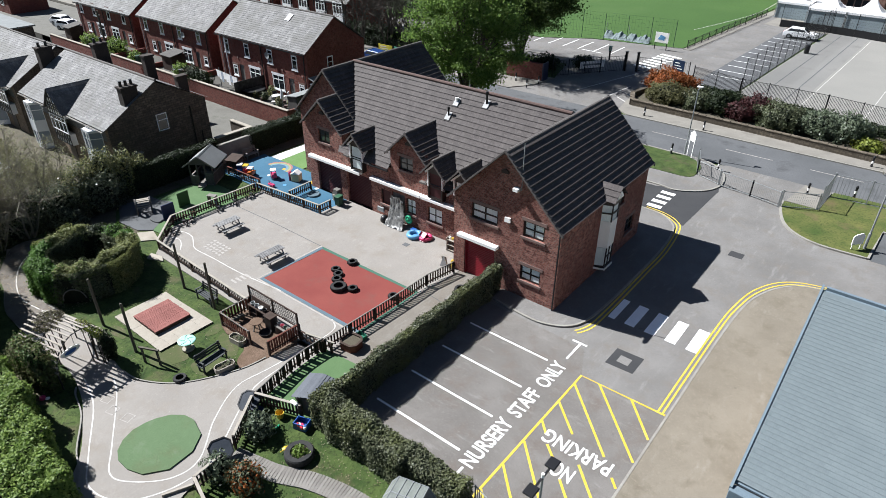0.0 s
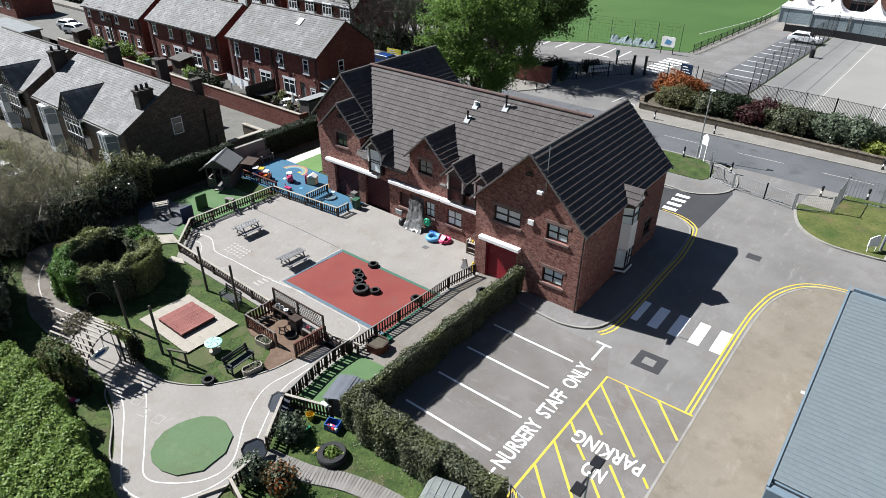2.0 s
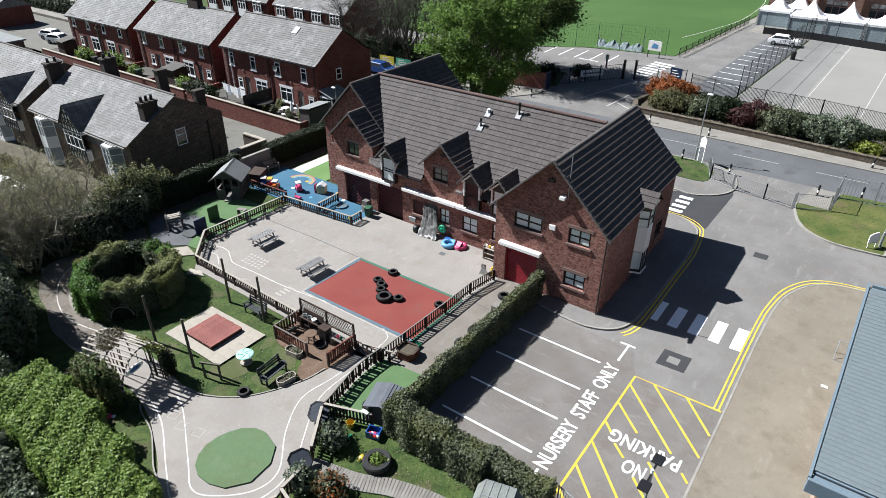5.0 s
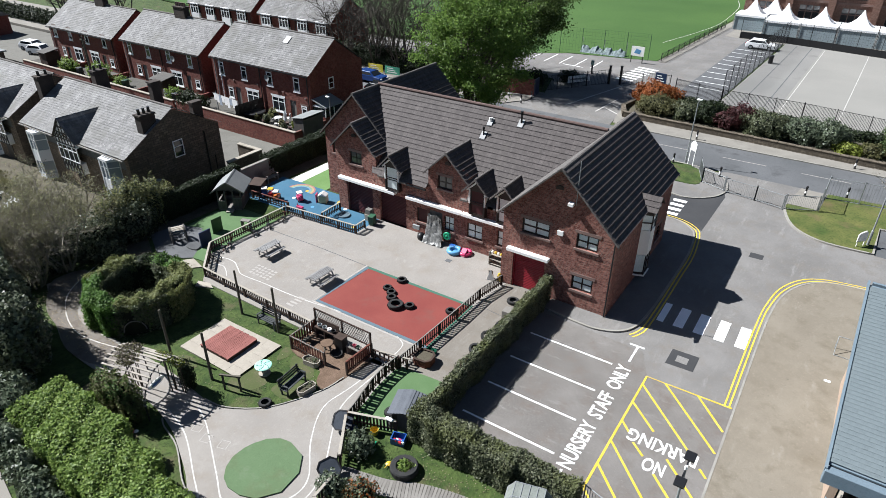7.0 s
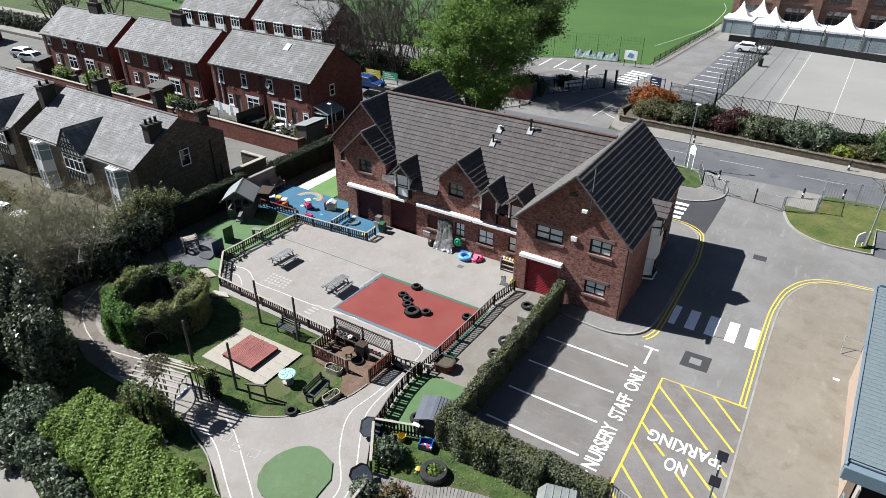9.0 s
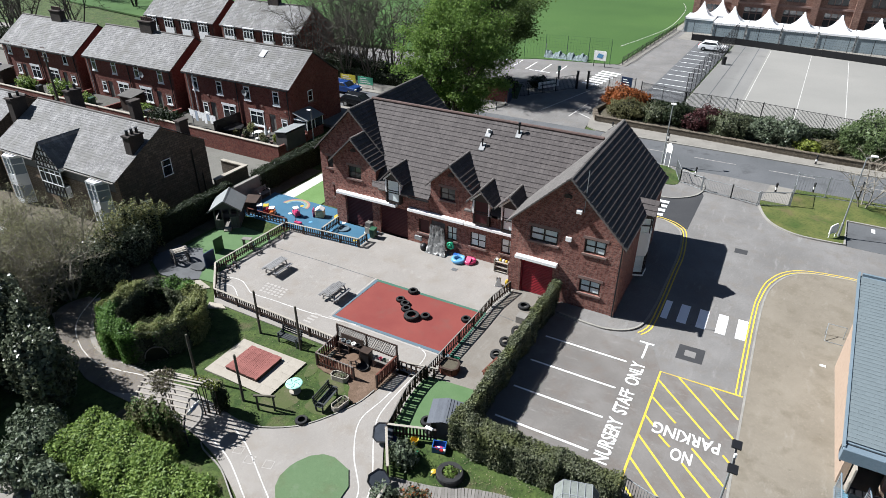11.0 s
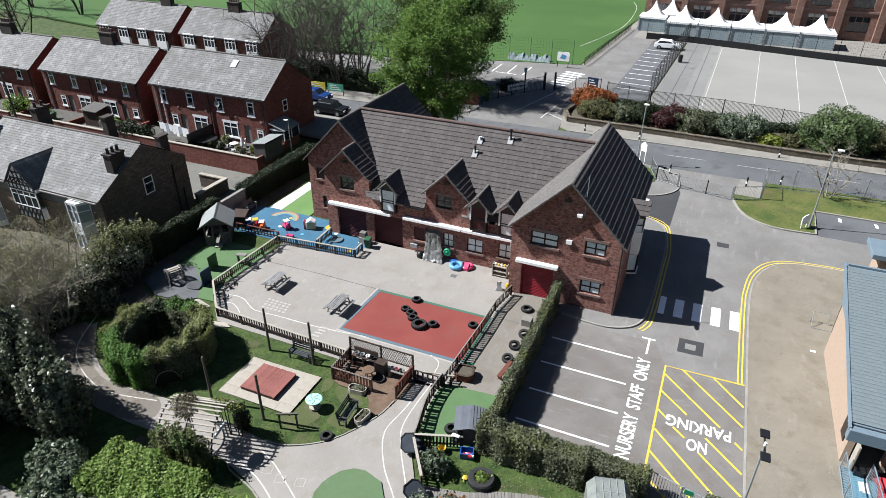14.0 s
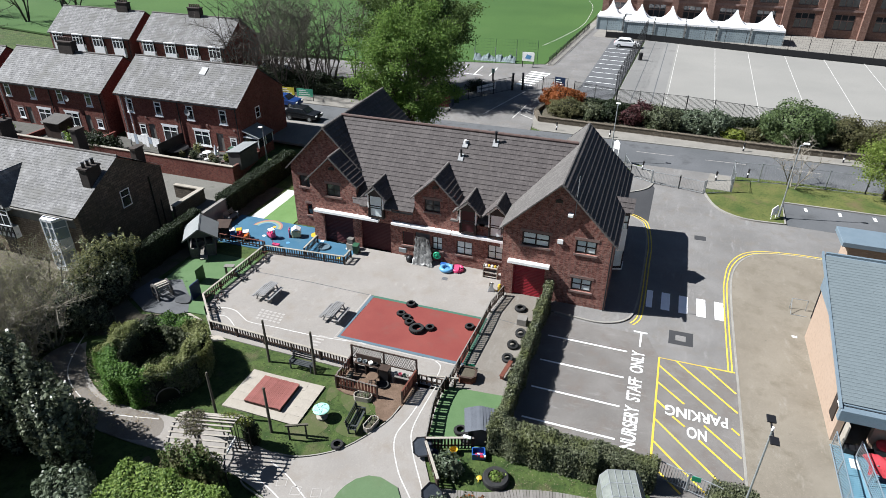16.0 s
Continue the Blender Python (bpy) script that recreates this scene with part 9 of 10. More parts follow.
solo("blue_tub", MB().lathe(0, 0, [(0.2, 0), (0.27, 0.3), (0.28, 0.3), (0.24, 0.05)], 14), plain("tub_blue", (0.0185, 0.037, 0.1111), 0.4), "dark blue tub beside the fence", "tub", loc=(-6.41, -14.89, -0.05))
rake = thing("garden_rake", "green-handled rake lying on the lawn", "rake", (-5.69, -14.96, -0.02), 10)
part("handle", MB().tube((-0.6, 0, 0.03), (0.55, 0, 0.05), 0.02, n=6), M_rail, rake)
part("head", MB().box(0.52, -0.16, 0.0, 0.6, 0.16, 0.05), P_grn, rake)
solo("yellow_spade", MB().lathe(0, 0, [(0.02, 0), (0.14, 0.05), (0.02, 0.1)], 10).tube((0, 0, 0.05), (0.02, -0.3, 0.08), 0.02, n=6), P_yel, "small yellow toy spade on the lawn", "toy", loc=(-3.93, -15.37, -0.04))
for x, y, rz in ((-6.95, -14.88, 25), (-5.58, -17.3, 70)):
    b = thing("chalk_board", "dark rounded board leaning on the fence", "board", (x, y, 0.12), rz)
    o = [(-0.45, -0.25), (-0.25, -0.45), (0.25, -0.45), (0.45, -0.25), (0.45, 0.25), (0.25, 0.45), (-0.25, 0.45), (-0.45, 0.25)]
    b.matrix_basis = pose(x, y, 0.45, 28, 0, rz)
    part("panel", MB().prism(o, 0, 0.03), surf("dark_panel", (0.037, 0.0432, 0.0525), (0.0556, 0.0617, 0.0741), 2, 20, 0.3), b)
    part("rim", MB().strip(o, 0.06, -0.01, 0.05, True), M_black, b)
bw = thing("boardwalk", "weathered grey plank boardwalk across the lawn", "boardwalk", kind="structure")
PL = mesh_of("plank", MB().box(-0.065, -0.42, 0, 0.065, 0.42, 0.05), M_timber)
cp = curve([(-5.35, -16.95), (-4.3, -16.7), (-3.2, -16.4), (-1.9, -15.8), (-0.4, -15.4), (1.2, -15.2)], 10)
dist = 0.0
for a, b in zip(cp, cp[1:]):
    a, b = Vector(a), Vector(b)
    while dist <= (b - a).length:
        q = a + (b - a).normalized() * dist
        s = part("plank", PL, M_timber, bw)
        s.matrix_basis = pose(q.x, q.y, -0.05, 0, 0, math.degrees(math.atan2(b.y - a.y, b.x - a.x)))
        dist += 0.145
    dist -= (b - a).length
sheet("black_mat", [(-5.26, -19.76), (-3.81, -19.55), (-3.72, -20.99), (-5.69, -21.13)], -0.1, 0.03, M_tarmac_new, "black rubber mat beside the path", "mat")
solo("mat_frame", MB().strip([(-5.3, -18.89), (-5.78, -19.9)], 0.1, 0, 0.12), M_rail, "pale timber edging beside the mat", "edging", kind="structure")
# greenhouse
gh = thing("greenhouse", "small aluminium greenhouse with pale glazing", "greenhouse", (2.5, -15.2, 0), 15)
M_poly = surf("cloudy_glazing", (0.1481, 0.1605, 0.1451), (0.1975, 0.2099, 0.1914), 2.5, 15, 0.25, 0.1, 0.003, stain=(0.1852, 0.1975, 0.1667), stain_scale=1.5)
sec = [(-0.9, 0), (-0.9, 1.2), (-0.6, 1.62), (0.6, 1.62), (0.9, 1.2), (0.9, 0)]
for (xa, za), (xb, zb) in zip(sec, sec[1:]):
    for i in range(3):
        y = -1.05 + i * 0.7
        part("pane", MB().add([(xa, y, za), (xb, y, zb), (xb, y + 0.7, zb), (xa, y + 0.7, za), (xa * 0.99, y, za - 0.008), (xb * 0.99, y, zb - 0.008), (xb * 0.99, y + 0.7, zb - 0.008), (xa * 0.99, y + 0.7, za - 0.008)], [(0, 1, 2, 3), (7, 6, 5, 4)]), M_poly, gh)
mb = MB()
for i in range(4):
    y = -1.05 + i * 0.7
    for (xa, za), (xb, zb) in zip(sec, sec[1:]):
        mb.tube((xa, y, za), (xb, y, zb), 0.02, n=5)
for x, z in [*sec[1:5], (0, 1.63), (-0.3, 1.63), (0.3, 1.63)]:
    mb.tube((x, -1.05, z), (x, 1.05, z), 0.018, n=5)
part("frame", mb, M_steel, gh)
for y in (-1.05, 1.05):
    part("end_pane", MB().prism_y(sec, y - 0.006, y + 0.006), M_poly, gh)
# galvanised gates south of the car park
for a, b in (((3.9, -12.6), (5.2, -12.95)), ((5.25, -12.95), (6.6, -13.3))):
    gt = thing("metal_gate", "galvanised bar gate at the car park's edge", "gate", group="car park gates")
    p, q = Vector((*a, 0)), Vector((*b, 0))
    for z in (0.12, 1.15):
        part("rail", MB().tube(p + Vector((0, 0, z)), q + Vector((0, 0, z)), 0.025, n=6), M_steel, gt)
    for i in range(12):
        m = p.lerp(q, i / 11)
        part("bar", MB().tube((m.x, m.y, 0.05), (m.x, m.y, 1.2), 0.014 if 0 < i < 11 else 0.035, n=6), M_steel, gt)
solo("gate_sign", MB().box(-0.2, -0.015, 0, 0.2, 0.015, 0.28), P_grn, "small green sign on the gate", "sign", loc=(5.5, -13.06, 0.9))
hedge("low clipped hedge beyond the gate", [(6.7, -14.6, -0.05, 8.6, -13.4, 0.9), (8.6, -14.8, -0.05, 10.8, -13.8, 0.75)], L_hedge, 0.09, 220)
# floodlight column
lp = thing("lamp_post", "slim steel lamp column with two black floodlights", "lamp post", (7.3, -14.25, 0))
part("column", MB().lathe(0, 0, [(0.07, 0), (0.065, 1.2), (0.045, 1.25), (0.04, 5.94)], 10), M_steel, lp)
part("crossarm", MB().box(-0.03, -0.6, 5.90, 0.03, 0.6, 5.96), M_black, lp)
for y in (-0.62, 0.58):
    part("floodlight", MB().box(-0.17, y - 0.22, 5.96, 0.17, y + 0.2, 6.04), M_black, lp, "black flat floodlight", bevel=0.02)
part("sensor", MB().lathe(0, 0, [(0.05, 5.94), (0.05, 6.1)], 8), M_white_trim, lp)
osg = thing("hanging_sign", "oval white and blue sign hanging in the arch", "sign", (-14.95, -18.75, 0), 10)
part("plate", MB().add([(0.10 * math.sin(a * 0.2618), 0.48 * math.cos(a * 0.2618), 1.62 + 0.26 * math.sin(a * 0.2618)) for a in range(24)] + [(0.10 * math.sin(a * 0.2618) + 0.04, 0.48 * math.cos(a * 0.2618), 1.62 + 0.26 * math.sin(a * 0.2618)) for a in range(24)], [tuple(range(24))[::-1], tuple(range(24, 48))] + [(a, (a + 1) % 24, 24 + (a + 1) % 24, 24 + a) for a in range(24)]), P_wht, osg)
part("emblem", MB().add([(0.05 + 0.10 * 0.6 * math.sin(a * 0.3927), 0.3 * math.cos(a * 0.3927), 1.62 + 0.15 * math.sin(a * 0.3927)) for a in range(16)], [tuple(range(16))]), P_blu, osg)
for y in (-0.25, 0.25):
    part("cord", MB().tube((0.05, y, 1.8), (0.1, y, 2.42), 0.012, n=4), M_black, osg)
toy = thing("soft_toy", "small pink and white toy dropped by the hedge", "toy", (-14.85, -20.5, -0.05), 30)
part("body", MB().lathe(0, 0, [(0.06, 0), (0.15, 0.06), (0.13, 0.16), (0.04, 0.2)], 10), P_pnk, toy)
part("trim", MB().lathe(0.2, 0.05, [(0.05, 0), (0.11, 0.05), (0.04, 0.12)], 9), P_wht, toy)


# ---- school block with slate roof, east of the forecourt ----
eb = thing("school_block", "modern peach brick block with blue-grey slate roof", "building")
X0, X1, YS, YN = 11.98, 34.0, -7.4, 1.3
zr = lambda y: 3.2 + (y + 8.18) * 0.268
part("wall", MB().prism_x([(YS, -0.2), (YN, -0.2), (YN, 3.6), (YS, zr(YS) - 0.2)], X0, X0 + 0.3), M_brick_peach, eb)
part("wall", MB().prism([(X0, 1.3), (12.3, 2.2), (12.8, 3.6), (13.4, 5.0), (14.6, 5.6), (14.6, 5.3), (13.6, 4.75), (13.05, 3.4), (12.6, 2.1), (X0 + 0.3, 1.3)], -0.2, 3.3), M_brick_peach, eb, "curved brick wall at the corner")
part("wall", MB().box(X0 + 0.3, YN, -0.2, X1, YN + 0.3, 3.6), M_brick_peach, eb)
part("wall", MB().box(X0 + 1.6, YS, -0.2, X1, YS + 0.3, zr(YS) - 0.2), M_brick_peach, eb)
part("cladding", MB().prism_x([(-4.0, 3.6), (1.5, 3.6), (1.5, zr(1.5) - 0.15), (-6.2, 3.6)], 11.9, 12.2), M_bluetrim, eb, "blue-grey boarded gable wall")
part("roof_slab", MB().prism_x([(-8.2, zr(-8.2) - 0.17), (1.6, zr(1.6) - 0.17), (1.6, zr(1.6) - 0.08), (-8.2, zr(-8.2) - 0.08)], 11.52, X1), M_bluetrim, eb)
part("fascia", MB().box(11.45, -8.62, 2.45, X1, -8.26, 3.08), M_bluetrim, eb, "broad blue-grey gutter fascia", bevel=0.02)
part("gutter", MB().box(11.6, -8.26, 3.0, X1, -8.12, 3.06), M_black, eb, "black gutter gap")
part("verge_trim", MB().prism_x([(-8.5, zr(-8.5) - 0.17), (1.75, zr(1.75) - 0.17), (1.75, zr(1.75) + 0.03), (-8.5, zr(-8.5) + 0.03)], 11.43, 11.52), M_bluetrim, eb, "blue-grey verge trim")
part("ridge_trim", MB().box(11.62, 1.6, zr(1.6) - 0.3, X1, 1.75, zr(1.6) + 0.05), M_bluetrim, eb, "pale blue ridge trim")
part("soffit", MB().box(11.62, -8.26, 2.6, X1, YS, 2.66), M_white_trim, eb)
part("louvre", MB().prism([(12.2, 2.25), (12.72, 3.7), (12.82, 3.66), (12.3, 2.2)], 0.9, 3.0), M_black, eb, "dark louvred panel")
part("door", MB().box(11.92, -6.9, 0.9, 11.978, -6.2, 2.2), M_darkframe, eb, "dark door in the west wall")
SL = mesh_of("slate", MB().add([(-0.181, -0.18, 0.018), (0.181, -0.18, 0.018), (0.181, 0.18, 0.0), (-0.181, 0.18, 0.0), (-0.181, -0.18, 0.0), (0.181, -0.18, 0.0)], [(0, 1, 2, 3), (4, 5, 1, 0), (5, 2, 1), (4, 0, 3)]), M_slate_new)
tilt = math.degrees(math.atan(0.268))
rows_n = 46
mbf, half = MB(), MB()
for j in range(rows_n):
    y = -7.97 + j * 0.206
    if j % 2 == 0:
        c, q, z = math.cos(radians(tilt)) * 0.18, math.sin(radians(tilt)) * 0.18, zr(y) - 0.03
        half.add([(11.524, y - c, z - q + 0.02), (11.698, y - c, z - q + 0.02), (11.698, y + c, z + q), (11.524, y + c, z + q), (11.524, y - c, z - q), (11.698, y - c, z - q)], [(0, 1, 2, 3), (4, 5, 1, 0), (5, 2, 1), (4, 0, 3)])
    for i in range(60):
        x = 11.70 + i * 0.365 - (0.18 if j % 2 else 0.0) + 0.18
        z = zr(y) - 0.03
        if i < 6:
            s = part("slate", SL, M_slate_new, eb)
            s.matrix_basis = pose(x, y, z, tilt, 0, random.uniform(-0.4, 0.4))
        else:
            c, q = math.cos(radians(tilt)) * 0.18, math.sin(radians(tilt)) * 0.18
            mbf.add([(x - 0.181, y - c, z - q + 0.02), (x + 0.181, y - c, z - q + 0.02), (x + 0.181, y + c, z + q), (x - 0.181, y + c, z + q), (x - 0.181, y - c, z - q), (x + 0.181, y - c, z - q)], [(0, 1, 2, 3), (4, 5, 1, 0), (5, 2, 1), (4, 0, 3)])
part("half_slate", half, M_slate_new, eb, "cut slates along the verge", kind="stuff")
part("slate_field", mbf, M_slate_new, eb, kind="stuff")
sheet("blue_deck", [(11.95, -7.72), (30, -7.72), (30, -16), (11.95, -16)], -0.1, 0.12, surf("blue_deck_paint", (0.0988, 0.2037, 0.2593), (0.1358, 0.2469, 0.3086), 1, 20, 0.7, speck=0.15), "blue painted veranda deck", "deck")
vf = thing("veranda_fence", "blue-grey mesh fence round the veranda", "fence")
for a, b in (((11.95, -7.9), (11.9, -13.5)), ((13.0, -8.2), (13.2, -11.5))):
    p, q = Vector((*a, 0.12)), Vector((*b, 0.12))
    for z in (0.05, 1.05):
        part("rail", MB().tube(p + Vector((0, 0, z)), q + Vector((0, 0, z)), 0.03, n=6), M_bluetrim, vf)
    k = round((q - p).length / 0.12)
    for i in range(k + 1):
        m = p.lerp(q, i / k)
        part("bar", MB().tube(m, m + Vector((0, 0, 1.05)), 0.012 if i % 15 else 0.03, n=5), M_steel, vf)
M_redcloth = surf("red_cloth", (0.2963, 0.0216, 0.0309), (0.358, 0.037, 0.0463), 2, 12, 0.85, 0.4, 0.02)
cl = MB()
cl.add([(13.1 + 1.9 * i / 12, -9.7 + 1.3 * j / 10, 0.95 + 0.10 * math.sin(i * 1.1 + j * 0.6) - 0.55 * max(0, abs(j - 5) / 5 - 0.5) - 0.4 * max(0, abs(i - 6) / 6 - 0.6)) for j in range(11) for i in range(13)],
       [(j * 13 + i, j * 13 + i + 1, (j + 1) * 13 + i + 1, (j + 1) * 13 + i) for j in range(10) for i in range(12)])
cov = thing("covered_table", "table under a creased red cloth cover on the veranda", "table")
part("cover", cl, M_redcloth, cov, smooth=True)
for x, y in ((13.5, -9.3), (14.6, -9.3), (13.5, -8.8), (14.6, -8.8)):
    part("leg", MB().box(x - 0.03, y - 0.03, 0.12, x + 0.03, y + 0.03, 0.9), M_timber, cov)
solo("red_cushion", MB().lathe(0, 0, [(0.1, 0), (0.32, 0.1), (0.34, 0.25), (0.2, 0.4)], 14), M_redcloth, "red round cushion under the eaves", "cushion", smooth=True, loc=(14.1, -7.75, 0.6))
solo("low_stool", MB().box(-0.35, -0.25, 0, 0.35, 0.25, 0.48), M_timber, "low timber box seat under the eaves", "seat", bevel=0.02, loc=(14.1, -7.75, 0.12))
solo("white_board", MB().box(-0.2, -0.3, 0, 0.2, 0.3, 0.04), P_wht, "white board lying on the deck", "board", loc=(12.85, -8.75, 0.122))
solo("timber_screen", MB().box(12.35, -7.9, 0.12, 12.42, -7.35, 1.6), M_rail, "pale timber screen under the eaves", "screen")
for i in range(3):
    solo("dark_crate", MB().box(-0.25, -0.2, 0, 0.25, 0.2, 0.35), M_black, "dark storage crate on the veranda", "crate", "veranda crates", bevel=0.02, loc=(12.72 + i * 0.42, -7.95, 0.12))
hoop = thing("cycle_stand", "thin steel cycle stand hoop", "cycle stand", (11.95, 4.3, 0.09))
part("hoop", MB().tube((-0.5, 0, 0), (-0.5, 0, 0.8), 0.02, n=6).tube((0.45, 0, 0), (0.45, 0, 0.8), 0.02, n=6).tube((-0.5, 0, 0.8), (0.45, 0, 0.8), 0.02, n=6).tube((-0.5, -0.7, 0.02), (0.45, -0.7, 0.02), 0.02, n=6).tube((-0.5, -0.7, 0.02), (-0.5, 0, 0.8), 0.02, n=6), M_steel, hoop)
solo("paper_scrap", MB().box(-0.15, -0.09, 0, 0.15, 0.09, 0.02), P_wht, "white scrap lying on the forecourt", "litter", loc=(11.4, 1.1, 0.092))
nb = thing("school_block_north", "low brick pavilion with blue-grey fascia", "building", (15.9, 10.4, 0.09))
part("wall", MB().box(-0.7, -0.8, 0, 5, 0.9, 2.6), M_brick_peach, nb)
part("roof", MB().box(-1.3, -1.2, 2.6, 5.5, 1.3, 2.95), M_bluetrim, nb, bevel=0.02)

# ---- gates and fences by the drive ----
def railing(label, pts, height, step=0.13, material=None, name="railing", post=2.4, z=0.0, r=0.012):
    f = thing(name, label, "railing")
    material = material or M_steel
    for a, b in zip(pts, pts[1:]):
        p, q = Vector((*a, z)), Vector((*b, z))
        part("rail", MB().tube(p + Vector((0, 0, height - 0.03)), q + Vector((0, 0, height - 0.03)), 0.025, n=5), material, f)
        part("rail", MB().tube(p + Vector((0, 0, 0.12)), q + Vector((0, 0, 0.12)), 0.025, n=5), material, f)
        n = max(1, round((q - p).length / step))
        mb = MB()
        for i in range(n):
            m = p.lerp(q, (i + 0.5) / n)
            mb.tube(m + Vector((0, 0, 0.05)), m + Vector((0, 0, height)), r, n=4, cap=False)
        part("bar_infill", mb, material, f, kind="stuff")
        k = max(1, round((q - p).length / post))
        for i in range(k + 1):
            m = p.lerp(q, i / k)
            part("post", MB().box(m.x - 0.04, m.y - 0.04, z, m.x + 0.04, m.y + 0.04, z + height + 0.1), material, f)
    return f


railing("galvanised bar railing by the footway", [(-0.95, 25.1), (-0.2, 22.8), (1.75, 22.0)], 1.25, name="railing")
railing("galvanised double gates across the drive", [(1.8, 21.9), (4.2, 21.6), (6.3, 21.1)], 1.2, name="drive_gate", post=2.3, r=0.007)
railing("galvanised bar gate beside the drive gates", [(6.4, 21.1), (8.6, 22.2)], 1.3, name="side_gate", r=0.008)
railing("galvanised bar railing at the grass island", [(8.7, 22.2), (8.8, 25.0)], 1.9)
railing("tall galvanised mesh fence along the street", [(8.8, 25.1), (13.6, 25.6), (20, 25.7), (40, 25.9)], 1.9, 0.22, post=2.7, r=0.009)
# road sign boards
sg = thing("estate_sign", "white sign board on two white posts", "sign", (-1.96, 25.9, 0.1), -35)
for x in (-0.3, 0.3):
    part("post", MB().box(x - 0.03, -0.03, 0, x + 0.03, 0.03, 1.5), M_white_trim, sg)
part("panel", MB().prism_y([(-0.36, 1.35), (0.36, 1.35), (0.36, 2.0), (0, 2.3), (-0.36, 2.0)], -0.03, 0.03), M_white_trim, sg)
sg2 = thing("lawn_sign", "white notice board standing on the grass island", "sign", (11.74, 17.85, 0.1), 48)
part("panel", MB().prism_y([(-0.4, 0.35), (0.4, 0.35), (0.4, 0.95), (0.2, 1.15), (-0.2, 1.05), (-0.4, 0.95)], -0.03, 0.03), M_white_trim, sg2)
for x in (-0.3, 0.3):
    part("leg", MB().box(x - 0.03, -0.02, 0, x + 0.03, 0.02, 0.4), M_white_trim, sg2)


def street_lamp(x, y, h, arm, label, gz=0.06):
    s = thing("street_lamp", label, "street lamp", (x, y, gz), group="street lamps")
    part("column", MB().lathe(0, 0, [(0.09, 0), (0.085, 1.1), (0.055, 1.15), (0.045, h)], 10), M_steel, s)
    part("arm", MB().tube((0, 0, h - 0.03), (arm[0], arm[1], h + 0.12), 0.03, n=6), M_steel, s)
    part("lantern", MB().box(arm[0] - 0.3, arm[1] - 0.12, h + 0.08, arm[0] + 0.15, arm[1] + 0.12, h + 0.2), M_white_trim, s, "pale lantern head", bevel=0.03)


street_lamp(-2.46, 26.2, 5.6, (0.1, 0.25), "grey street lamp column beside the street")
street_lamp(12.2, 18.3, 6.3, (0.5, 0.1), "grey lamp column on the grass island", 0.1)
street_lamp(-35.4, 15.6, 3.4, (-0.15, 0.0), "short lamp column beside the end house", -0.5)
BOL = thing("bollard", "black and white banded bollard by the kerb", "bollard", (-9.1, 33.2, 0.07), group="bollards")
part("shaft", MB().lathe(0, 0, [(0.10, 0), (0.09, 0.1), (0.075, 0.12), (0.075, 0.45), (0.08, 0.72)], 12), M_black, BOL)
part("band", MB().lathe(0, 0, [(0.083, 0.28), (0.083, 0.48)], 12), M_white_trim, BOL, "white band")
part("cap", MB().lathe(0, 0, [(0.09, 0.72), (0.1, 0.8), (0.05, 0.9)], 12), M_black, BOL)
for x, y, z in ((-3.2, 32.9, 0.07), (0.8, 24.8, 0.07), (7.45, 24.6, 0.06), (10.35, 33.4, 0.07), (10.3, 26.15, 0.1), (-22.9, 33.6, 0.07), (-22.6, 35.6, 0.07), (-25.2, 35.0, 0.07), (19.6, 33.5, 0.07), (-3.4, 25.6, 0.1)):
    copy_thing(BOL, pose(x, y, z))
# stone wall and railings across the street
sw_ = thing("stone_wall", "low weathered stone garden wall with coping", "wall", kind="structure")
W = [(-12.0, 41.0), (-12.5, 38.0), (-11.5, 35.5), (0, 35.2), (12, 34.5), (30, 34.8), (110, 36.5)]
mb = MB()
for a, b in zip(W, W[1:]):
    mb.obox((*a, -0.1), (*b, -0.1), 0.4, 0.7)
part("wall", mb, M_stonewall, sw_)
for a, b in zip(W[1:-1], W[2:]):
    a, b = Vector((*a, 0.6)), Vector((*b, 0.6))
    k = min(40, round((b - a).length / 0.75))
    for i in range(k):
        part("coping_stone", MB().obox(a.lerp(b, i / k), a.lerp(b, (i + 0.95) / k), 0.46, 0.05 + 0.05 * random.random()), M_stonewall, sw_)
railing("dark bar railings round the sports court", [(-9.36, 46.9), (-3.8, 45.3), (4.5, 45.0), (13.8, 43.3), (90, 37.6)], 1.75, 0.13, M_black, post=2.8, z=0.2, r=0.022)
def mesh_fence(label, pts, h, name="chain_link_fence", step=0.5, m=None, band=None):
    f = thing(name, label, "fence")
    m = m or M_black
    for a, b in zip(pts, pts[1:]):
        p, q = Vector((*a, 0)), Vector((*b, 0))
        k = max(1, round((q - p).length / 3.0))
        for i in range(k + 1):
            c = p.lerp(q, i / k)
            part("post", MB().tube(c, c + Vector((0, 0, h)), 0.04, n=6), m, f)
        mb = MB()
        n = round((q - p).length / step)
        for i in range(n):
            c = p.lerp(q, i / n)
            mb.tube(c, c + Vector((0, 0, h)), 0.008, n=3, cap=False)
        for j in range(round(h / step) + 1):
            mb.tube(p + Vector((0, 0, j * step)), q + Vector((0, 0, j * step)), 0.008, n=3, cap=False)
        part("mesh", mb, m, f, kind="stuff")
        if band:
            part("windbreak", MB().obox(p, q, 0.03, 1.0), band, f, "dark windbreak band")
    return f


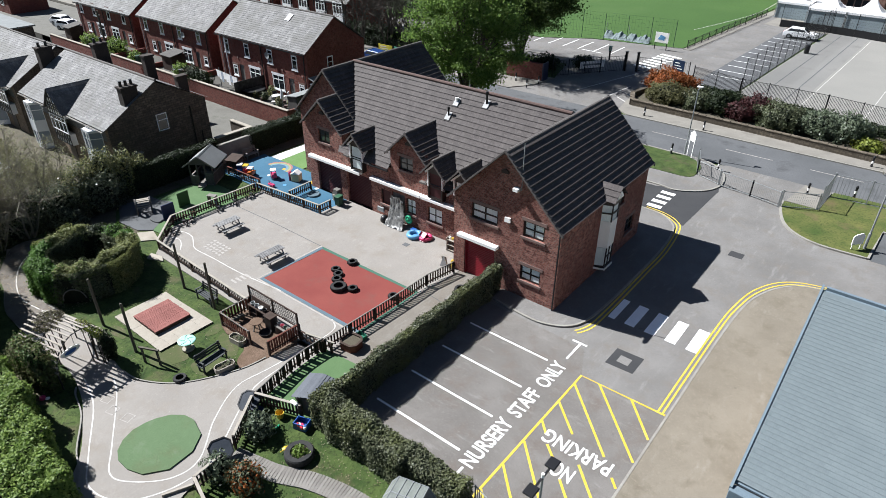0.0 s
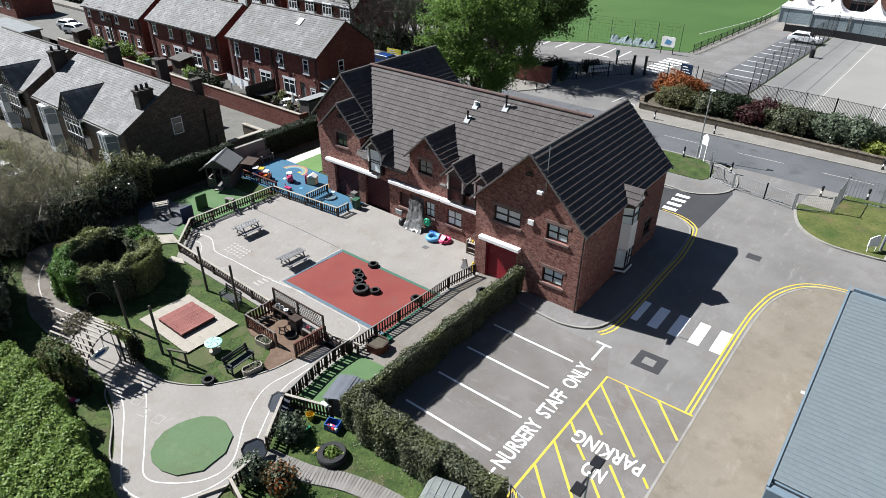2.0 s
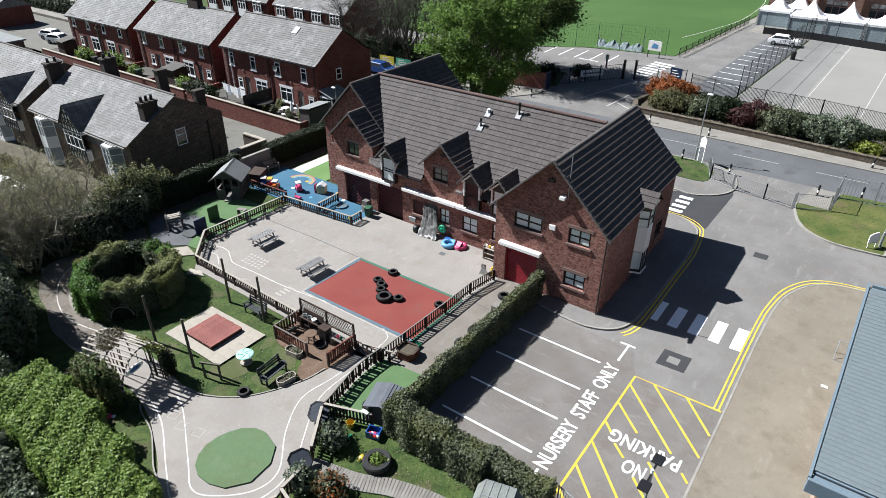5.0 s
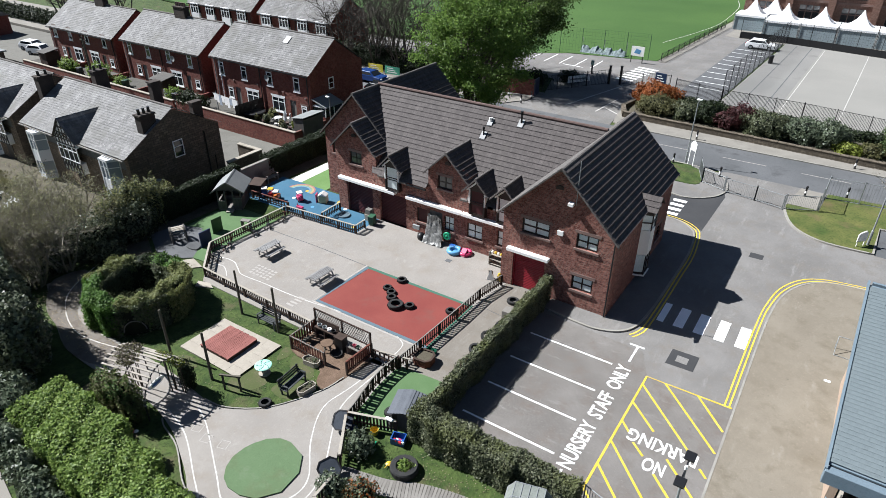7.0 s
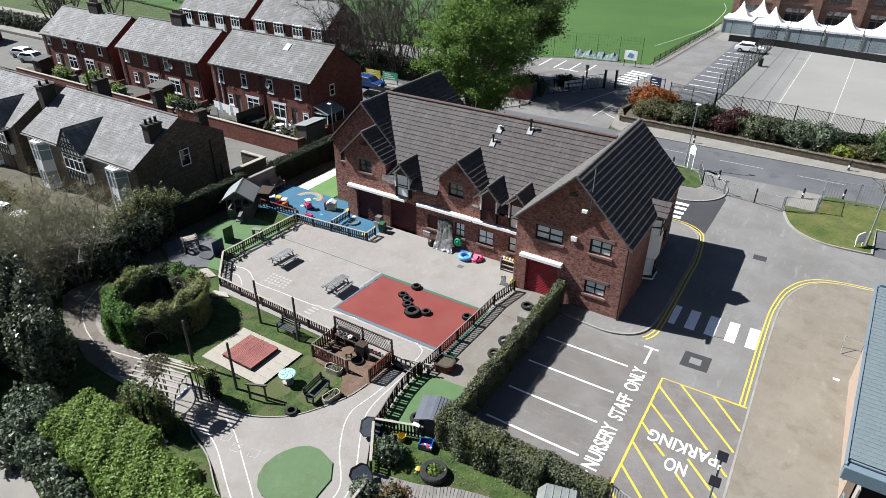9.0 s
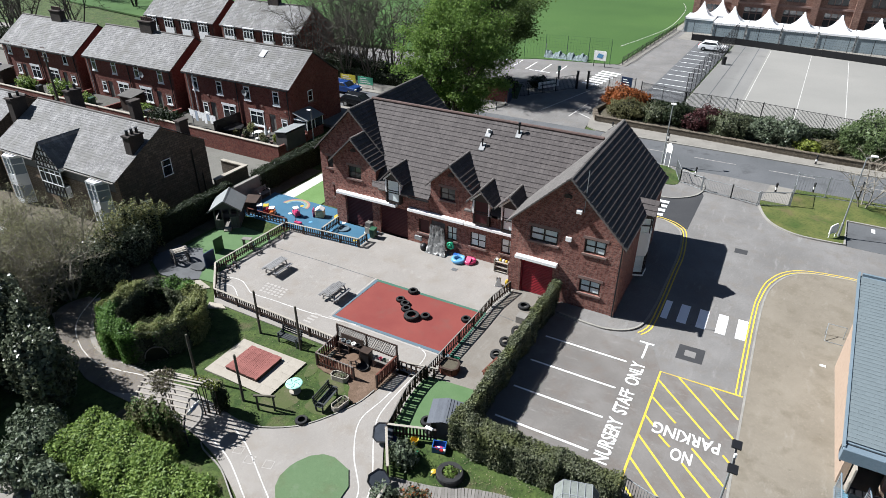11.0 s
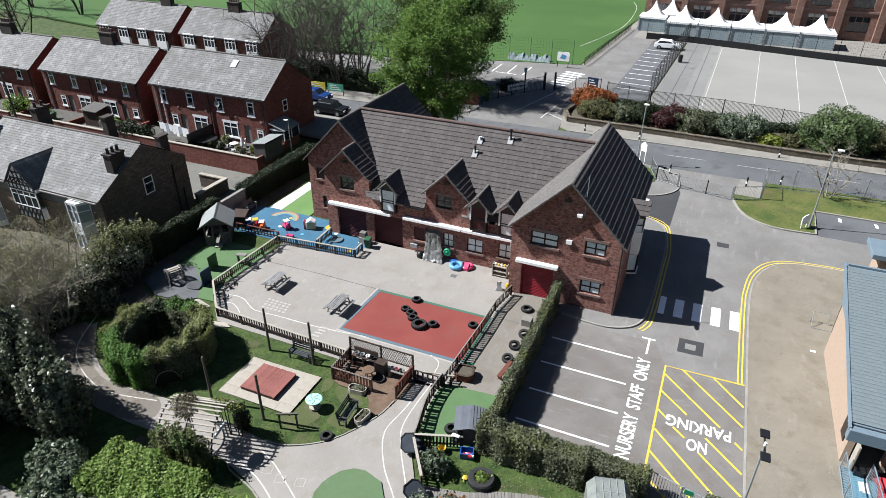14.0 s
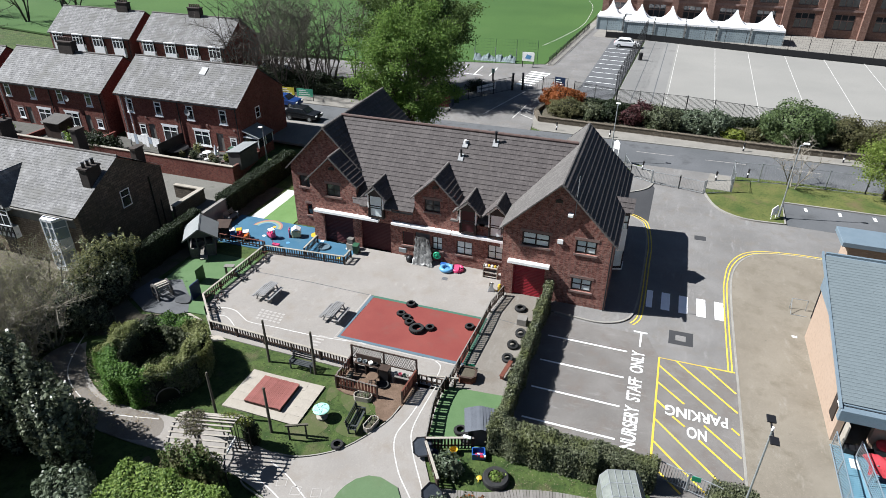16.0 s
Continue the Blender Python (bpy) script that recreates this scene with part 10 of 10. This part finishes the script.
mesh_fence("tall dark chain link fence beside the parking bays", [(-4.2, 47.4), (-2.7, 84.6)], 3.6, step=0.28)
mesh_fence("tall chain link fence with a dark band before the marquees", [(-9.6, 84.9), (-2.6, 84.9), (19.5, 80.8), (90, 70.5)], 3.2, step=0.35, band=M_black)
mesh_fence("green ball-stop fence at the field's edge", [(-36, 58.0), (-17.2, 61.4)], 3.6, "ball_stop_fence", 0.45, plain("green_wire", (0.0185, 0.0494, 0.0278), 0.6))
railing("dark low railing along the playing field", [(-15.5, 62.0), (-13.4, 92)], 1.1, 0.3, M_black, r=0.02)
railing("black entrance railings beside the gates", [(-22.98, 39.23), (-19.43, 44.29), (-17.6, 46.77)], 1.8, 0.2, M_black, r=0.015)
railing("black entrance gates of the school", [(-16.2, 47.62), (-13.69, 48.15), (-10.54, 48.83)], 1.7, 0.3, M_black, name="school_gate", post=2.8, r=0.012)
for x, y in ((-17.5, 46.94), (-16.29, 47.54)):
    solo("gate_pillar", MB().box(-0.12, -0.12, 0, 0.12, 0.12, 2.2).box(-0.15, -0.15, 2.2, 0.15, 0.15, 2.28), M_black, "black steel gate pillar", "pillar", "gate pillars", loc=(x, y, -0.02))
nbd = thing("notice_board", "dark blue notice board on posts", "notice board", (-11.32, 47.24, 0.0), -10)
part("panel", MB().box(-0.7, -0.05, 1.0, 0.7, 0.05, 2.2), plain("navy_board", (0.0123, 0.0247, 0.0556), 0.4), nbd)
for i in range(3):
    part("text_bar", MB().box(-0.5, -0.065, 1.25 + i * 0.3, 0.5 - 0.2 * i, -0.05, 1.33 + i * 0.3), M_white_trim, nbd, "pale unreadable lettering bar")
for x in (-0.6, 0.6):
    part("post", MB().box(x - 0.05, -0.04, 0, x + 0.05, 0.04, 1.0), M_black, nbd)
for x, y, c, lab in ((-43.6, 33.1, (0.66, 0.56, 0.06), "yellow banner tied to the far railings"), (-41.0, 33.2, (0.10, 0.42, 0.26), "green and white banner tied to the far railings")):
    bn = thing("banner", lab, "banner", (x, y, 0.07), 4, "street banners")
    part("sheet", MB().box(-1.1, -0.02, 0.55, 1.1, 0.02, 1.5), plain("banner_cloth", c, 0.6), bn)
    for k in range(3):
        part("text_bar", MB().box(-0.8, -0.03, 0.72 + 0.25 * k, 0.75 - 0.3 * k, -0.02, 0.82 + 0.25 * k), M_white_trim, bn, "pale unreadable lettering bar")
    for s in (-1.05, 1.05):
        part("post", MB().box(s - 0.04, 0.02, 0, s + 0.04, 0.1, 1.6), M_black, bn)
ban = thing("banner_sign", "white banner tied to the entrance railings", "banner", (-20.27, 43.75, 0.55), 56)
part("panel", MB().box(-1.6, -0.08, 0, 1.6, -0.04, 0.8), M_white_trim, ban)
part("text_bar", MB().box(-1.3, -0.09, 0.3, 1.2, -0.08, 0.5), M_steel, ban)
brd = thing("field_sign", "white sign with blue mark at the field's edge", "sign", (-18.2, 59.4, 0))
part("panel", MB().box(-0.9, -0.04, 0.9, 0.9, 0.04, 2.2), M_white_trim, brd)
part("emblem", MB().prism_y([(-0.5, 1.3), (0.3, 1.2), (0.5, 1.7), (-0.2, 1.9)], -0.06, -0.04), P_lbl, brd)
for x in (-0.8, 0.8):
    part("post", MB().box(x - 0.05, -0.03, 0, x + 0.05, 0.03, 2.3), M_black, brd)
goal = thing("goal_net", "pale crumpled goal net tied to the field fence", "net", (-23.9, 60.9, 0), 4)
net, kn = MB(), 26
net.add([(-3.3 + 6.6 * i / kn, 0.08 * math.sin(i * 1.7 + j) + 0.28 * j, 0.02 + (0.7 + 0.22 * math.sin(i * 0.9) + 0.12 * math.sin(i * 2.3)) * j / 4) for j in range(5) for i in range(kn + 1)],
        [(j * (kn + 1) + i, j * (kn + 1) + i + 1, (j + 1) * (kn + 1) + i + 1, (j + 1) * (kn + 1) + i) for j in range(4) for i in range(kn)])
part("netting", net, surf("pale_blue_netting", (0.11, 0.14, 0.145), (0.19, 0.225, 0.235), 1.2, 9, 0.9, 0.5, 0.02, stain=(0.05, 0.09, 0.045), stain_scale=1.4), goal)
for x in (-3.3, 0.0, 3.3):
    part("pole", MB().tube((x, 1.15, 0), (x, 1.15, 1.9), 0.04, n=6), M_steel, goal)
tp = thing("ticket_post", "slim post with a small green and white top", "post", (-21.15, 50.31, 0))
part("column", MB().tube((0, 0, 0), (0, 0, 1.1), 0.12, n=8), M_black, tp)
part("head", MB().box(-0.2, -0.15, 1.1, 0.2, 0.15, 1.7), plain("pale_green", (0.216, 0.3086, 0.2593), 0.5), tp, bevel=0.05)
pier = thing("brick_pier", "red brick entrance wall with a dark sign", "wall", (-25.07, 36.84, 0.0), 5)
part("wall", MB().box(-2.4, -0.25, 0, 2.2, 0.25, 1.9), M_brick_old, pier)
part("panel", MB().box(2.2, -0.4, 0, 2.35, 0.9, 2.0), plain("navy_sign", (0.0123, 0.0185, 0.0432), 0.4), pier, "dark blue sign panel")
shrub("clipped low bushes behind the entrance railings", [(-25.4, 42.0, 0.7, 1.8, 1.4, 0.9), (-22.06, 45.1, 0.6, 1.4, 1.2, 0.8), (-27.07, 39.62, 0.8, 1.8, 1.4, 1.0)], L_dark, 0.14, 70)
solo("litter_bin", MB().lathe(0, 0, [(0.3, 0), (0.32, 0.9), (0.36, 0.95), (0.3, 1.1)], 14), M_black, "black litter bin on the court", "bin", loc=(-2.54, 69.82, 0))

# ---- marquees and the school ----
M_pvc = plain("white_marquee_canvas", (0.8, 0.8, 0.8), 0.5, var=0.05)
M_clear = surf("hazy_clear_wall", (0.2099, 0.2593, 0.284), (0.3008, 0.3531, 0.3728), 0.5, 8, 0.3, 0.1, 0.01)
def marquee(x, y, w):
    t = thing("marquee", "white peaked marquee with hazy clear side walls", "marquee", (x, y, 0), group="marquees")
    k, rings = 8, 9
    mb = MB()
    for i in range(rings):
        s = i / (rings - 1)
        half = (w / 2) * (1 - s) ** 1.0
        z = 2.5 + 2.5 * (s ** 2.4)
        half = max(half, 0.08)
        mb.v += [(-half, -half, z), (half, -half, z), (half, half, z), (-half, half, z)]
    for i in range(rings - 1):
        for j in range(4):
            mb.f.append((4 * i + j, 4 * i + (j + 1) % 4, 4 * (i + 1) + (j + 1) % 4, 4 * (i + 1) + j))
    part("canopy", mb, M_pvc, t)
    part("valance", MB().strip([(-w / 2, -w / 2), (w / 2, -w / 2), (w / 2, w / 2), (-w / 2, w / 2)], 0.04, 2.2, 2.52, True), M_pvc, t)
    part("side_wall", MB().strip([(-w / 2 + 0.1, -w / 2 + 0.1), (w / 2 - 0.1, -w / 2 + 0.1), (w / 2 - 0.1, w / 2 - 0.1), (-w / 2 + 0.1, w / 2 - 0.1)], 0.02, 0, 2.3, True), M_clear, t)
    for a in (-1, 1):
        for b in (-1, 1):
            part("pole", MB().tube((a * w / 2, b * w / 2, 0), (a * w / 2, b * w / 2, 2.6), 0.05, n=6), M_steel, t)


for i in range(5):
    marquee(-4.4 + i * 5.37, 91.2 - i * 0.1, 5.2)
marquee(-9.8, 94.0, 4.8)
marquee(-7.2, 98.0, 4.8)
sheet("school_yard", [(-12, 85), (20, 81), (90, 70.2), (90, 112), (-10, 116)], -0.3, -0.01, M_pave, "paved yard before the school", "paving")
M_sand = brickwork("red_sandstone", (0.1852, 0.1019, 0.0772), (0.2469, 0.1512, 0.1173), (0.1481, 0.0988, 0.0802), 0.6, 0.3, 0.02, soot=(0.1358, 0.0772, 0.0586))
sc = thing("school_building", "long red sandstone school with tall mullioned windows", "building")
SX0, SX1, SY = -11.5, 96.5, 98.5
mb = MB()
bay = 6.4
wins = []
for i in range(16):
    x = SX0 + 3.2 + i * bay
    for z, hh in ((1.4, 2.6), (5.3, 3.6), (10.2, 2.6)):
        wins.append((x - 1.6, z, x + 1.6, z + hh))
holed(mb, SX0, SX1, -0.2, 14.0, wins, lambda a, c, b, d: mb.box(a, SY, c, b, SY + 0.6, d))
part("wall", mb, M_sand, sc)
for i in range(17):
    x = SX0 + i * bay
    part("buttress", MB().box(x - 0.55, SY - 0.9, -0.2, x + 0.55, SY - 0.003, 9.6).add([(x - 0.55, SY - 0.9, 9.6), (x + 0.55, SY - 0.9, 9.6), (x + 0.55, SY, 11), (x - 0.55, SY, 11)], [(0, 1, 2, 3)]), M_sand, sc)
part("string_course", MB().box(SX0, SY - 0.15, 4.5, SX1, SY - 0.004, 4.85).box(SX0, SY - 0.15, 9.4, SX1, SY - 0.004, 9.7), M_sill, sc)
part("wall", MB().box(SX0, SY + 0.6, -0.2, SX0 + 0.6, SY + 18, 14.0), M_sand, sc)
part("roof", slope(MB(), (SX0 - 0.3, SY - 0.4, 14), (SX1, SY - 0.4, 14), (SX0 - 0.3, SY + 9, 21), (SX1, SY + 9, 21), 20, 0.05), M_slate_x, sc)
for a, z0, b, z1 in wins:
    window(sc, b - a, z1 - z0, ((a + b) / 2, SY + 0.15, z0), 0, 3, 2, M_sill, M_glass, rail=0.6, bars=0.14)
part("floor", MB().box(SX0, SY + 1, 0, SX1, SY + 12, 0.2).box(SX0, SY + 5, 0, SX1, SY + 5.3, 14), M_concrete, sc)

# ---- vehicles ----
def car(x, y, z, rz, paint, label):
    c = thing("parked_car", label, "car", (x, y, z), rz, "parked cars")
    side = [(-2.1, 0.3), (2.1, 0.3), (2.15, 0.62), (1.95, 0.85), (1.05, 0.95), (0.45, 1.42), (-1.35, 1.45), (-2.0, 0.98), (-2.15, 0.75)]
    v = [(u, -0.86 + (0.16 if w > 1.2 else 0.0), w) for u, w in side] + [(u, 0.86 - (0.16 if w > 1.2 else 0.0), w) for u, w in side]
    n = len(side)
    mb = MB().add(v, [tuple(range(n)), tuple(range(n, 2 * n))[::-1]] + [((i + 1) % n, i, n + i, n + (i + 1) % n) for i in range(n)])
    part("body", mb, paint, c, bevel=0.05)
    for s in (-0.8175, 0.8175):
        part("side_glass", MB().prism_y([(0.85, 1.0), (0.42, 1.34), (-1.25, 1.37), (-1.7, 1.02)], s - 0.0175, s + 0.0175), M_glass, c)
    part("windscreen", MB().add([(1.06, -0.68, 0.98), (1.06, 0.68, 0.98), (0.5, 0.6, 1.42), (0.5, -0.6, 1.42)], [(0, 1, 2, 3)]), M_glass, c)
    part("rear_glass", MB().add([(-2.0, -0.66, 1.02), (-2.0, 0.66, 1.02), (-1.42, 0.58, 1.45), (-1.42, -0.58, 1.45)], [(3, 2, 1, 0)]), M_glass, c)
    for u in (-1.3, 1.3):
        for s in (-0.8, 0.8):
            w = part("wheel", MB().tube((u, s - 0.1, 0.32), (u, s + 0.1, 0.32), 0.33, n=16), M_rubber, c)
            part("rim", MB().tube((u, s - 0.115, 0.32), (u, s + 0.115, 0.32), 0.2, n=10), M_steel, w)
    for s in (-0.62, 0.62):
        part("headlight", MB().box(2.06, s - 0.16, 0.62, 2.15, s + 0.16, 0.76), M_white_trim, c)
        part("tail_light", MB().box(-2.16, s - 0.14, 0.75, -2.08, s + 0.14, 0.9), P_red, c)
    return c


CW, CB, CK = plain("white_car_paint", (0.78, 0.78, 0.78), 0.25, var=0.02), plain("blue_car_paint", (0.0123, 0.037, 0.1358), 0.25), plain("black_car_paint", (0.0093, 0.0105, 0.0123), 0.25)
CG = plain("silver_car_paint", (0.2778, 0.284, 0.2901), 0.3, 0.4)
car(-5.3, 78.3, 0, 0, CW, "white hatchback parked in the far bays")
car(-42.6, 30.9, -0.02, 0, CB, "dark blue car parked on the street")
car(-37.8, 27.1, -0.02, 0, CK, "black car parked on the street")
car(-95.3, 16.4, -0.36, 12, CW, "white car parked in the back lane")
car(-91.6, 15.6, -0.36, 14, CW, "white car parked further up the back lane")
car(-47.2, -11.6, -1.6, 15, CW, "white car parked in the house garden")
car(-96.0, 24.9, 0.05, 0, CG, "silver car parked beyond the terraces")
# ---- back yard clutter ----
line = thing("washing_line", "washing line with white laundry", "washing line")
part("post", MB().tube((-50.3, 13.4, -0.4), (-50.3, 13.4, 1.7), 0.05, n=6).tube((-45.5, 12.4, -0.4), (-45.5, 12.4, 1.7), 0.05, n=6), M_steel, line)
part("line", MB().tube((-50.3, 13.0, 1.65), (-45.5, 12.4, 1.65), 0.012, n=4), M_white_trim, line)
for i in range(9):
    a = Vector((-50.3, 13.0, 1.65)).lerp(Vector((-45.5, 12.4, 1.65)), (i + 0.3) / 9.6)
    w, h = 0.46, 0.75 + 0.4 * (i % 3) / 2
    solo("laundry", MB().add([(0, 0, 0), (w, -0.045, 0), (w, -0.04, -h), (0, 0.04, -h), (0, 0.02, 0), (w, -0.025, 0), (w, -0.02, -h), (0, 0.06, -h)], [(0, 1, 2, 3), (7, 6, 5, 4), (3, 2, 6, 7)]), (M_pvc, M_pvc, plain("pale_blue_cloth", (0.2867, 0.3314, 0.3951), 0.9), M_pvc)[i % 4], "pale laundry hanging on the line", "laundry", "laundry", loc=tuple(a))
solo("trampoline", MB().lathe(0, 0, [(1.2, 0.6), (1.3, 0.62), (1.3, 0.68), (1.2, 0.7)], 20), M_black, "black round trampoline in a back yard", "trampoline", loc=(-45.0, 13.8, -0.38))
gs = thing("grey_shed", "dark grey timber shed beside the end house", "shed", (-36.9, 13.9, -0.38))
part("wall", MB().box(-0.7, -1.4, 0, 0.7, 1.4, 1.7), M_darktimber, gs)
part("roof", MB().add([(-0.85, -1.5, 1.65), (0.85, -1.5, 1.9), (0.85, 1.5, 1.9), (-0.85, 1.5, 1.65), (-0.85, -1.5, 1.72), (0.85, -1.5, 1.97), (0.85, 1.5, 1.97), (-0.85, 1.5, 1.72)], [(3, 2, 1, 0), (4, 5, 6, 7), (0, 1, 5, 4), (1, 2, 6, 5), (2, 3, 7, 6), (3, 0, 4, 7)]), M_felt, gs)
for x, y, w in ((-60.6, 14.0, 2.2), (-85.0, 13.4, 1.8)):
    g = thing("yard_shed", "dark lean-to shed in a back yard", "shed", (x, y, -0.4), group="yard sheds")
    part("wall", MB().box(-w / 2, -0.9, 0, w / 2, 0.9, 1.8), M_fence, g)
    part("roof", MB().add([(-w / 2 - 0.15, -1.1, 1.75), (w / 2 + 0.15, -1.1, 1.75), (w / 2 + 0.15, 1.0, 2.1), (-w / 2 - 0.15, 1.0, 2.1), (-w / 2 - 0.15, -1.1, 1.82), (w / 2 + 0.15, -1.1, 1.82), (w / 2 + 0.15, 1.0, 2.17), (-w / 2 - 0.15, 1.0, 2.17)], [(3, 2, 1, 0), (4, 5, 6, 7), (0, 1, 5, 4), (1, 2, 6, 5), (2, 3, 7, 6), (3, 0, 4, 7)]), M_darktimber, g)
shrub("dark green bush in the back yard", [(-54.0, 12.2, 0.4, 1.6, 1.0, 1.1), (-52.0, 12.4, 0.3, 1.2, 0.9, 0.9)], L_dark, 0.12, 110)
shrub("bright green bush in the back yard", [(-72.5, 13.0, 0.5, 1.8, 1.2, 1.2)], L_hedge_bright, 0.14, 90)
for i in range(8):
    solo("plant_pot", MB().lathe(0, 0, [(0.14, 0), (0.2, 0.3), (0.22, 0.3), (0.18, 0.27)], 10), M_ridge if i % 2 else M_white_trim, "plant pot in the back yard", "plant pot", "yard pots", loc=(-43.5 + i * 0.65, 12.3 + 0.9 * (i % 3), -0.38))
porch = thing("side_porch", "glazed lean-to porch on the end house", "porch", (-37.2, 17.2, -0.4))
part("wall", MB().box(-0.85, -1.3, 0, 0.85, 1.3, 1.0), M_brick_old, porch)
part("glazing", MB().box(-0.85, -1.28, 1.0, 0.83, 1.28, 2.0), M_glass, porch)
part("frame", MB().box(-0.85, -1.32, 1.95, 0.88, 1.32, 2.08).box(0.8, -1.32, 1.0, 0.88, -1.24, 1.95).box(0.8, -0.04, 1.0, 0.88, 0.04, 1.95).box(0.8, 1.24, 1.0, 0.88, 1.32, 1.95), M_upvc, porch)
part("roof", MB().add([(-0.88, -1.4, 2.7), (1.0, -1.4, 2.08), (1.0, 1.4, 2.08), (-0.88, 1.4, 2.7), (-0.88, -1.4, 2.62), (1.0, -1.4, 2.0), (1.0, 1.4, 2.0), (-0.88, 1.4, 2.62)], [(0, 1, 2, 3), (7, 6, 5, 4), (0, 4, 5, 1), (1, 5, 6, 2), (2, 6, 7, 3)]), M_felt, porch)
# flat-roofed workshop beyond the stone houses
wk = thing("workshop", "dark low workshop with pale flat roof", "building", (-95.5, 7.6, -1.6))
part("wall", MB().box(-8, -3, 0, 4, 3, 2.6), M_stone, wk)
part("roof", MB().box(-8.3, -3.3, 2.6, 4.3, 3.3, 2.8), M_felt, wk)
# more of the back yards
def yard_chair(x, y, rz, m):
    c = thing("garden_chair", "small plastic garden chair in a back yard", "chair", (x, y, -0.38), rz, "yard chairs")
    part("seat", MB().box(-0.24, -0.24, 0.40, 0.24, 0.24, 0.44), m, c)
    part("backrest", MB().box(-0.24, 0.2, 0.44, 0.24, 0.25, 0.86), m, c)
    for u in (-0.2, 0.2):
        for v in (-0.2, 0.2):
            part("leg", MB().box(u - 0.025, v - 0.025, 0, u + 0.025, v + 0.025, 0.40), m, c)


def wheelie_bin(x, y, m, lab):
    b = thing("wheelie_bin", lab, "bin", (x, y, -0.38), 10, "wheelie bins")
    part("body", MB().prism_y([(-0.22, 0.05), (0.22, 0.05), (0.29, 0.98), (-0.29, 0.98)], -0.3, 0.3), m, b)
    part("lid", MB().box(-0.31, -0.34, 0.98, 0.31, 0.34, 1.06), m, b, bevel=0.02)
    for u in (-0.2, 0.2):
        part("wheel", MB().tube((u - 0.03, 0.3, 0.1), (u + 0.03, 0.3, 0.1), 0.1, n=10), M_black, b)


for x, y, rz, m in ((-42.0, 14.2, 30, M_black), (-40.9, 14.9, -60, M_upvc), (-59.0, 13.1, 100, M_upvc)):
    yard_chair(x, y, rz, m)
yt = thing("garden_table", "small round white garden table in a back yard", "table", (-41.3, 13.9, -0.38))
part("tabletop", MB().lathe(0, 0, [(0.0, 0.66), (0.42, 0.66), (0.44, 0.68), (0.42, 0.7), (0.0, 0.7)], 16), M_upvc, yt)
part("stem", MB().lathe(0, 0, [(0.22, 0), (0.05, 0.06), (0.04, 0.66)], 10), M_upvc, yt)
BG, BK, BN = plain("bin_green", (0.012, 0.05, 0.025), 0.5), plain("bin_grey", (0.03, 0.032, 0.035), 0.5), plain("bin_maroon", (0.06, 0.012, 0.016), 0.5)
for x, y, m, lab in ((-56.4, 12.5, BK, "dark grey wheelie bin against the yard wall"), (-55.7, 12.5, BN, "maroon wheelie bin against the yard wall"), (-66.0, 12.4, BG, "green wheelie bin in a back yard"), (-76.2, 12.5, BK, "dark grey wheelie bin in a back yard"), (-39.0, 15.0, BG, "green wheelie bin beside the back door")):
    wheelie_bin(x, y, m, lab)
for x, y, r, m in ((-42.5, 13.4, 0.42, L_hedge), (-40.3, 13.4, 0.36, L_olive), (-43.0, 14.7, 0.5, L_yellowish), (-38.8, 13.8, 0.38, L_lime), (-39.5, 12.9, 0.3, L_hedge), (-43.9, 13.3, 0.34, L_olive)):
    shrub("small potted plant standing in the back yard", [(x, y, -0.38 + r * 1.1, r, r * 0.9, r * 1.1)], m, 0.09, 240, "yard_plant")
wp = thing("white_parasol", "folded white cloth parasol in a back yard", "parasol", (-39.9, 13.6, -0.38))
part("canopy", MB().lathe(0, 0, [(0.03, 1.75), (0.12, 1.4), (0.2, 0.75), (0.17, 0.7), (0.03, 0.72)], 10), M_upvc, wp)
part("pole", MB().tube((0, 0, 0), (0, 0, 1.85), 0.025, n=6), M_steel, wp)
pan = thing("yard_fence", "black stained timber fence between two yards", "fence", (-45.4, 13.7, -0.38))
for i in range(12):
    part("board", MB().box(0.02, -1.9 + i * 0.32, 0, 0.06, -1.6 + i * 0.32, 1.7), M_black, pan)
part("rail", MB().box(-0.04, -1.9, 1.3, 0.02, 1.95, 1.4), M_black, pan)
pole = thing("telegraph_pole", "tall dark timber telegraph pole in the back alley", "pole", (-69.0, 10.2, -1.52))
part("shaft", MB().lathe(0, 0, [(0.15, 0), (0.13, 4), (0.10, 7.4)], 10), M_pole, pole)
part("crossarm", MB().box(-0.6, -0.05, 6.9, 0.6, 0.05, 7.0), M_pole, pole)
st2 = thing("brick_workshop", "dark brick workshop with white windows beyond the lane", "building", (-117, 17.5, -0.4))
part("wall", MB().box(-7, -3, 0, 7, 3, 3.0), M_brick_old, st2)
part("roof", MB().prism_x([(-3.3, 2.95), (3.3, 2.95), (0, 4.6)], -7.3, 7.3), M_slate_x, st2)
for x in (-4.5, -1.5, 1.5, 4.5):
    window(st2, 1.3, 1.1, (x, -3.0, 1.2), 0, 2, 2, M_upvc, M_glass, depth=-0.03, f=0.1)
for x, y, r in ((-79.5, 12.9, 1.1), (-67.3, 12.6, 0.8), (-57.4, 13.0, 0.9)):
    shrub("bright green bush growing in a back yard", [(x, y, 0.2, r * 1.2, r, r)], L_hedge_bright, 0.12, 120)
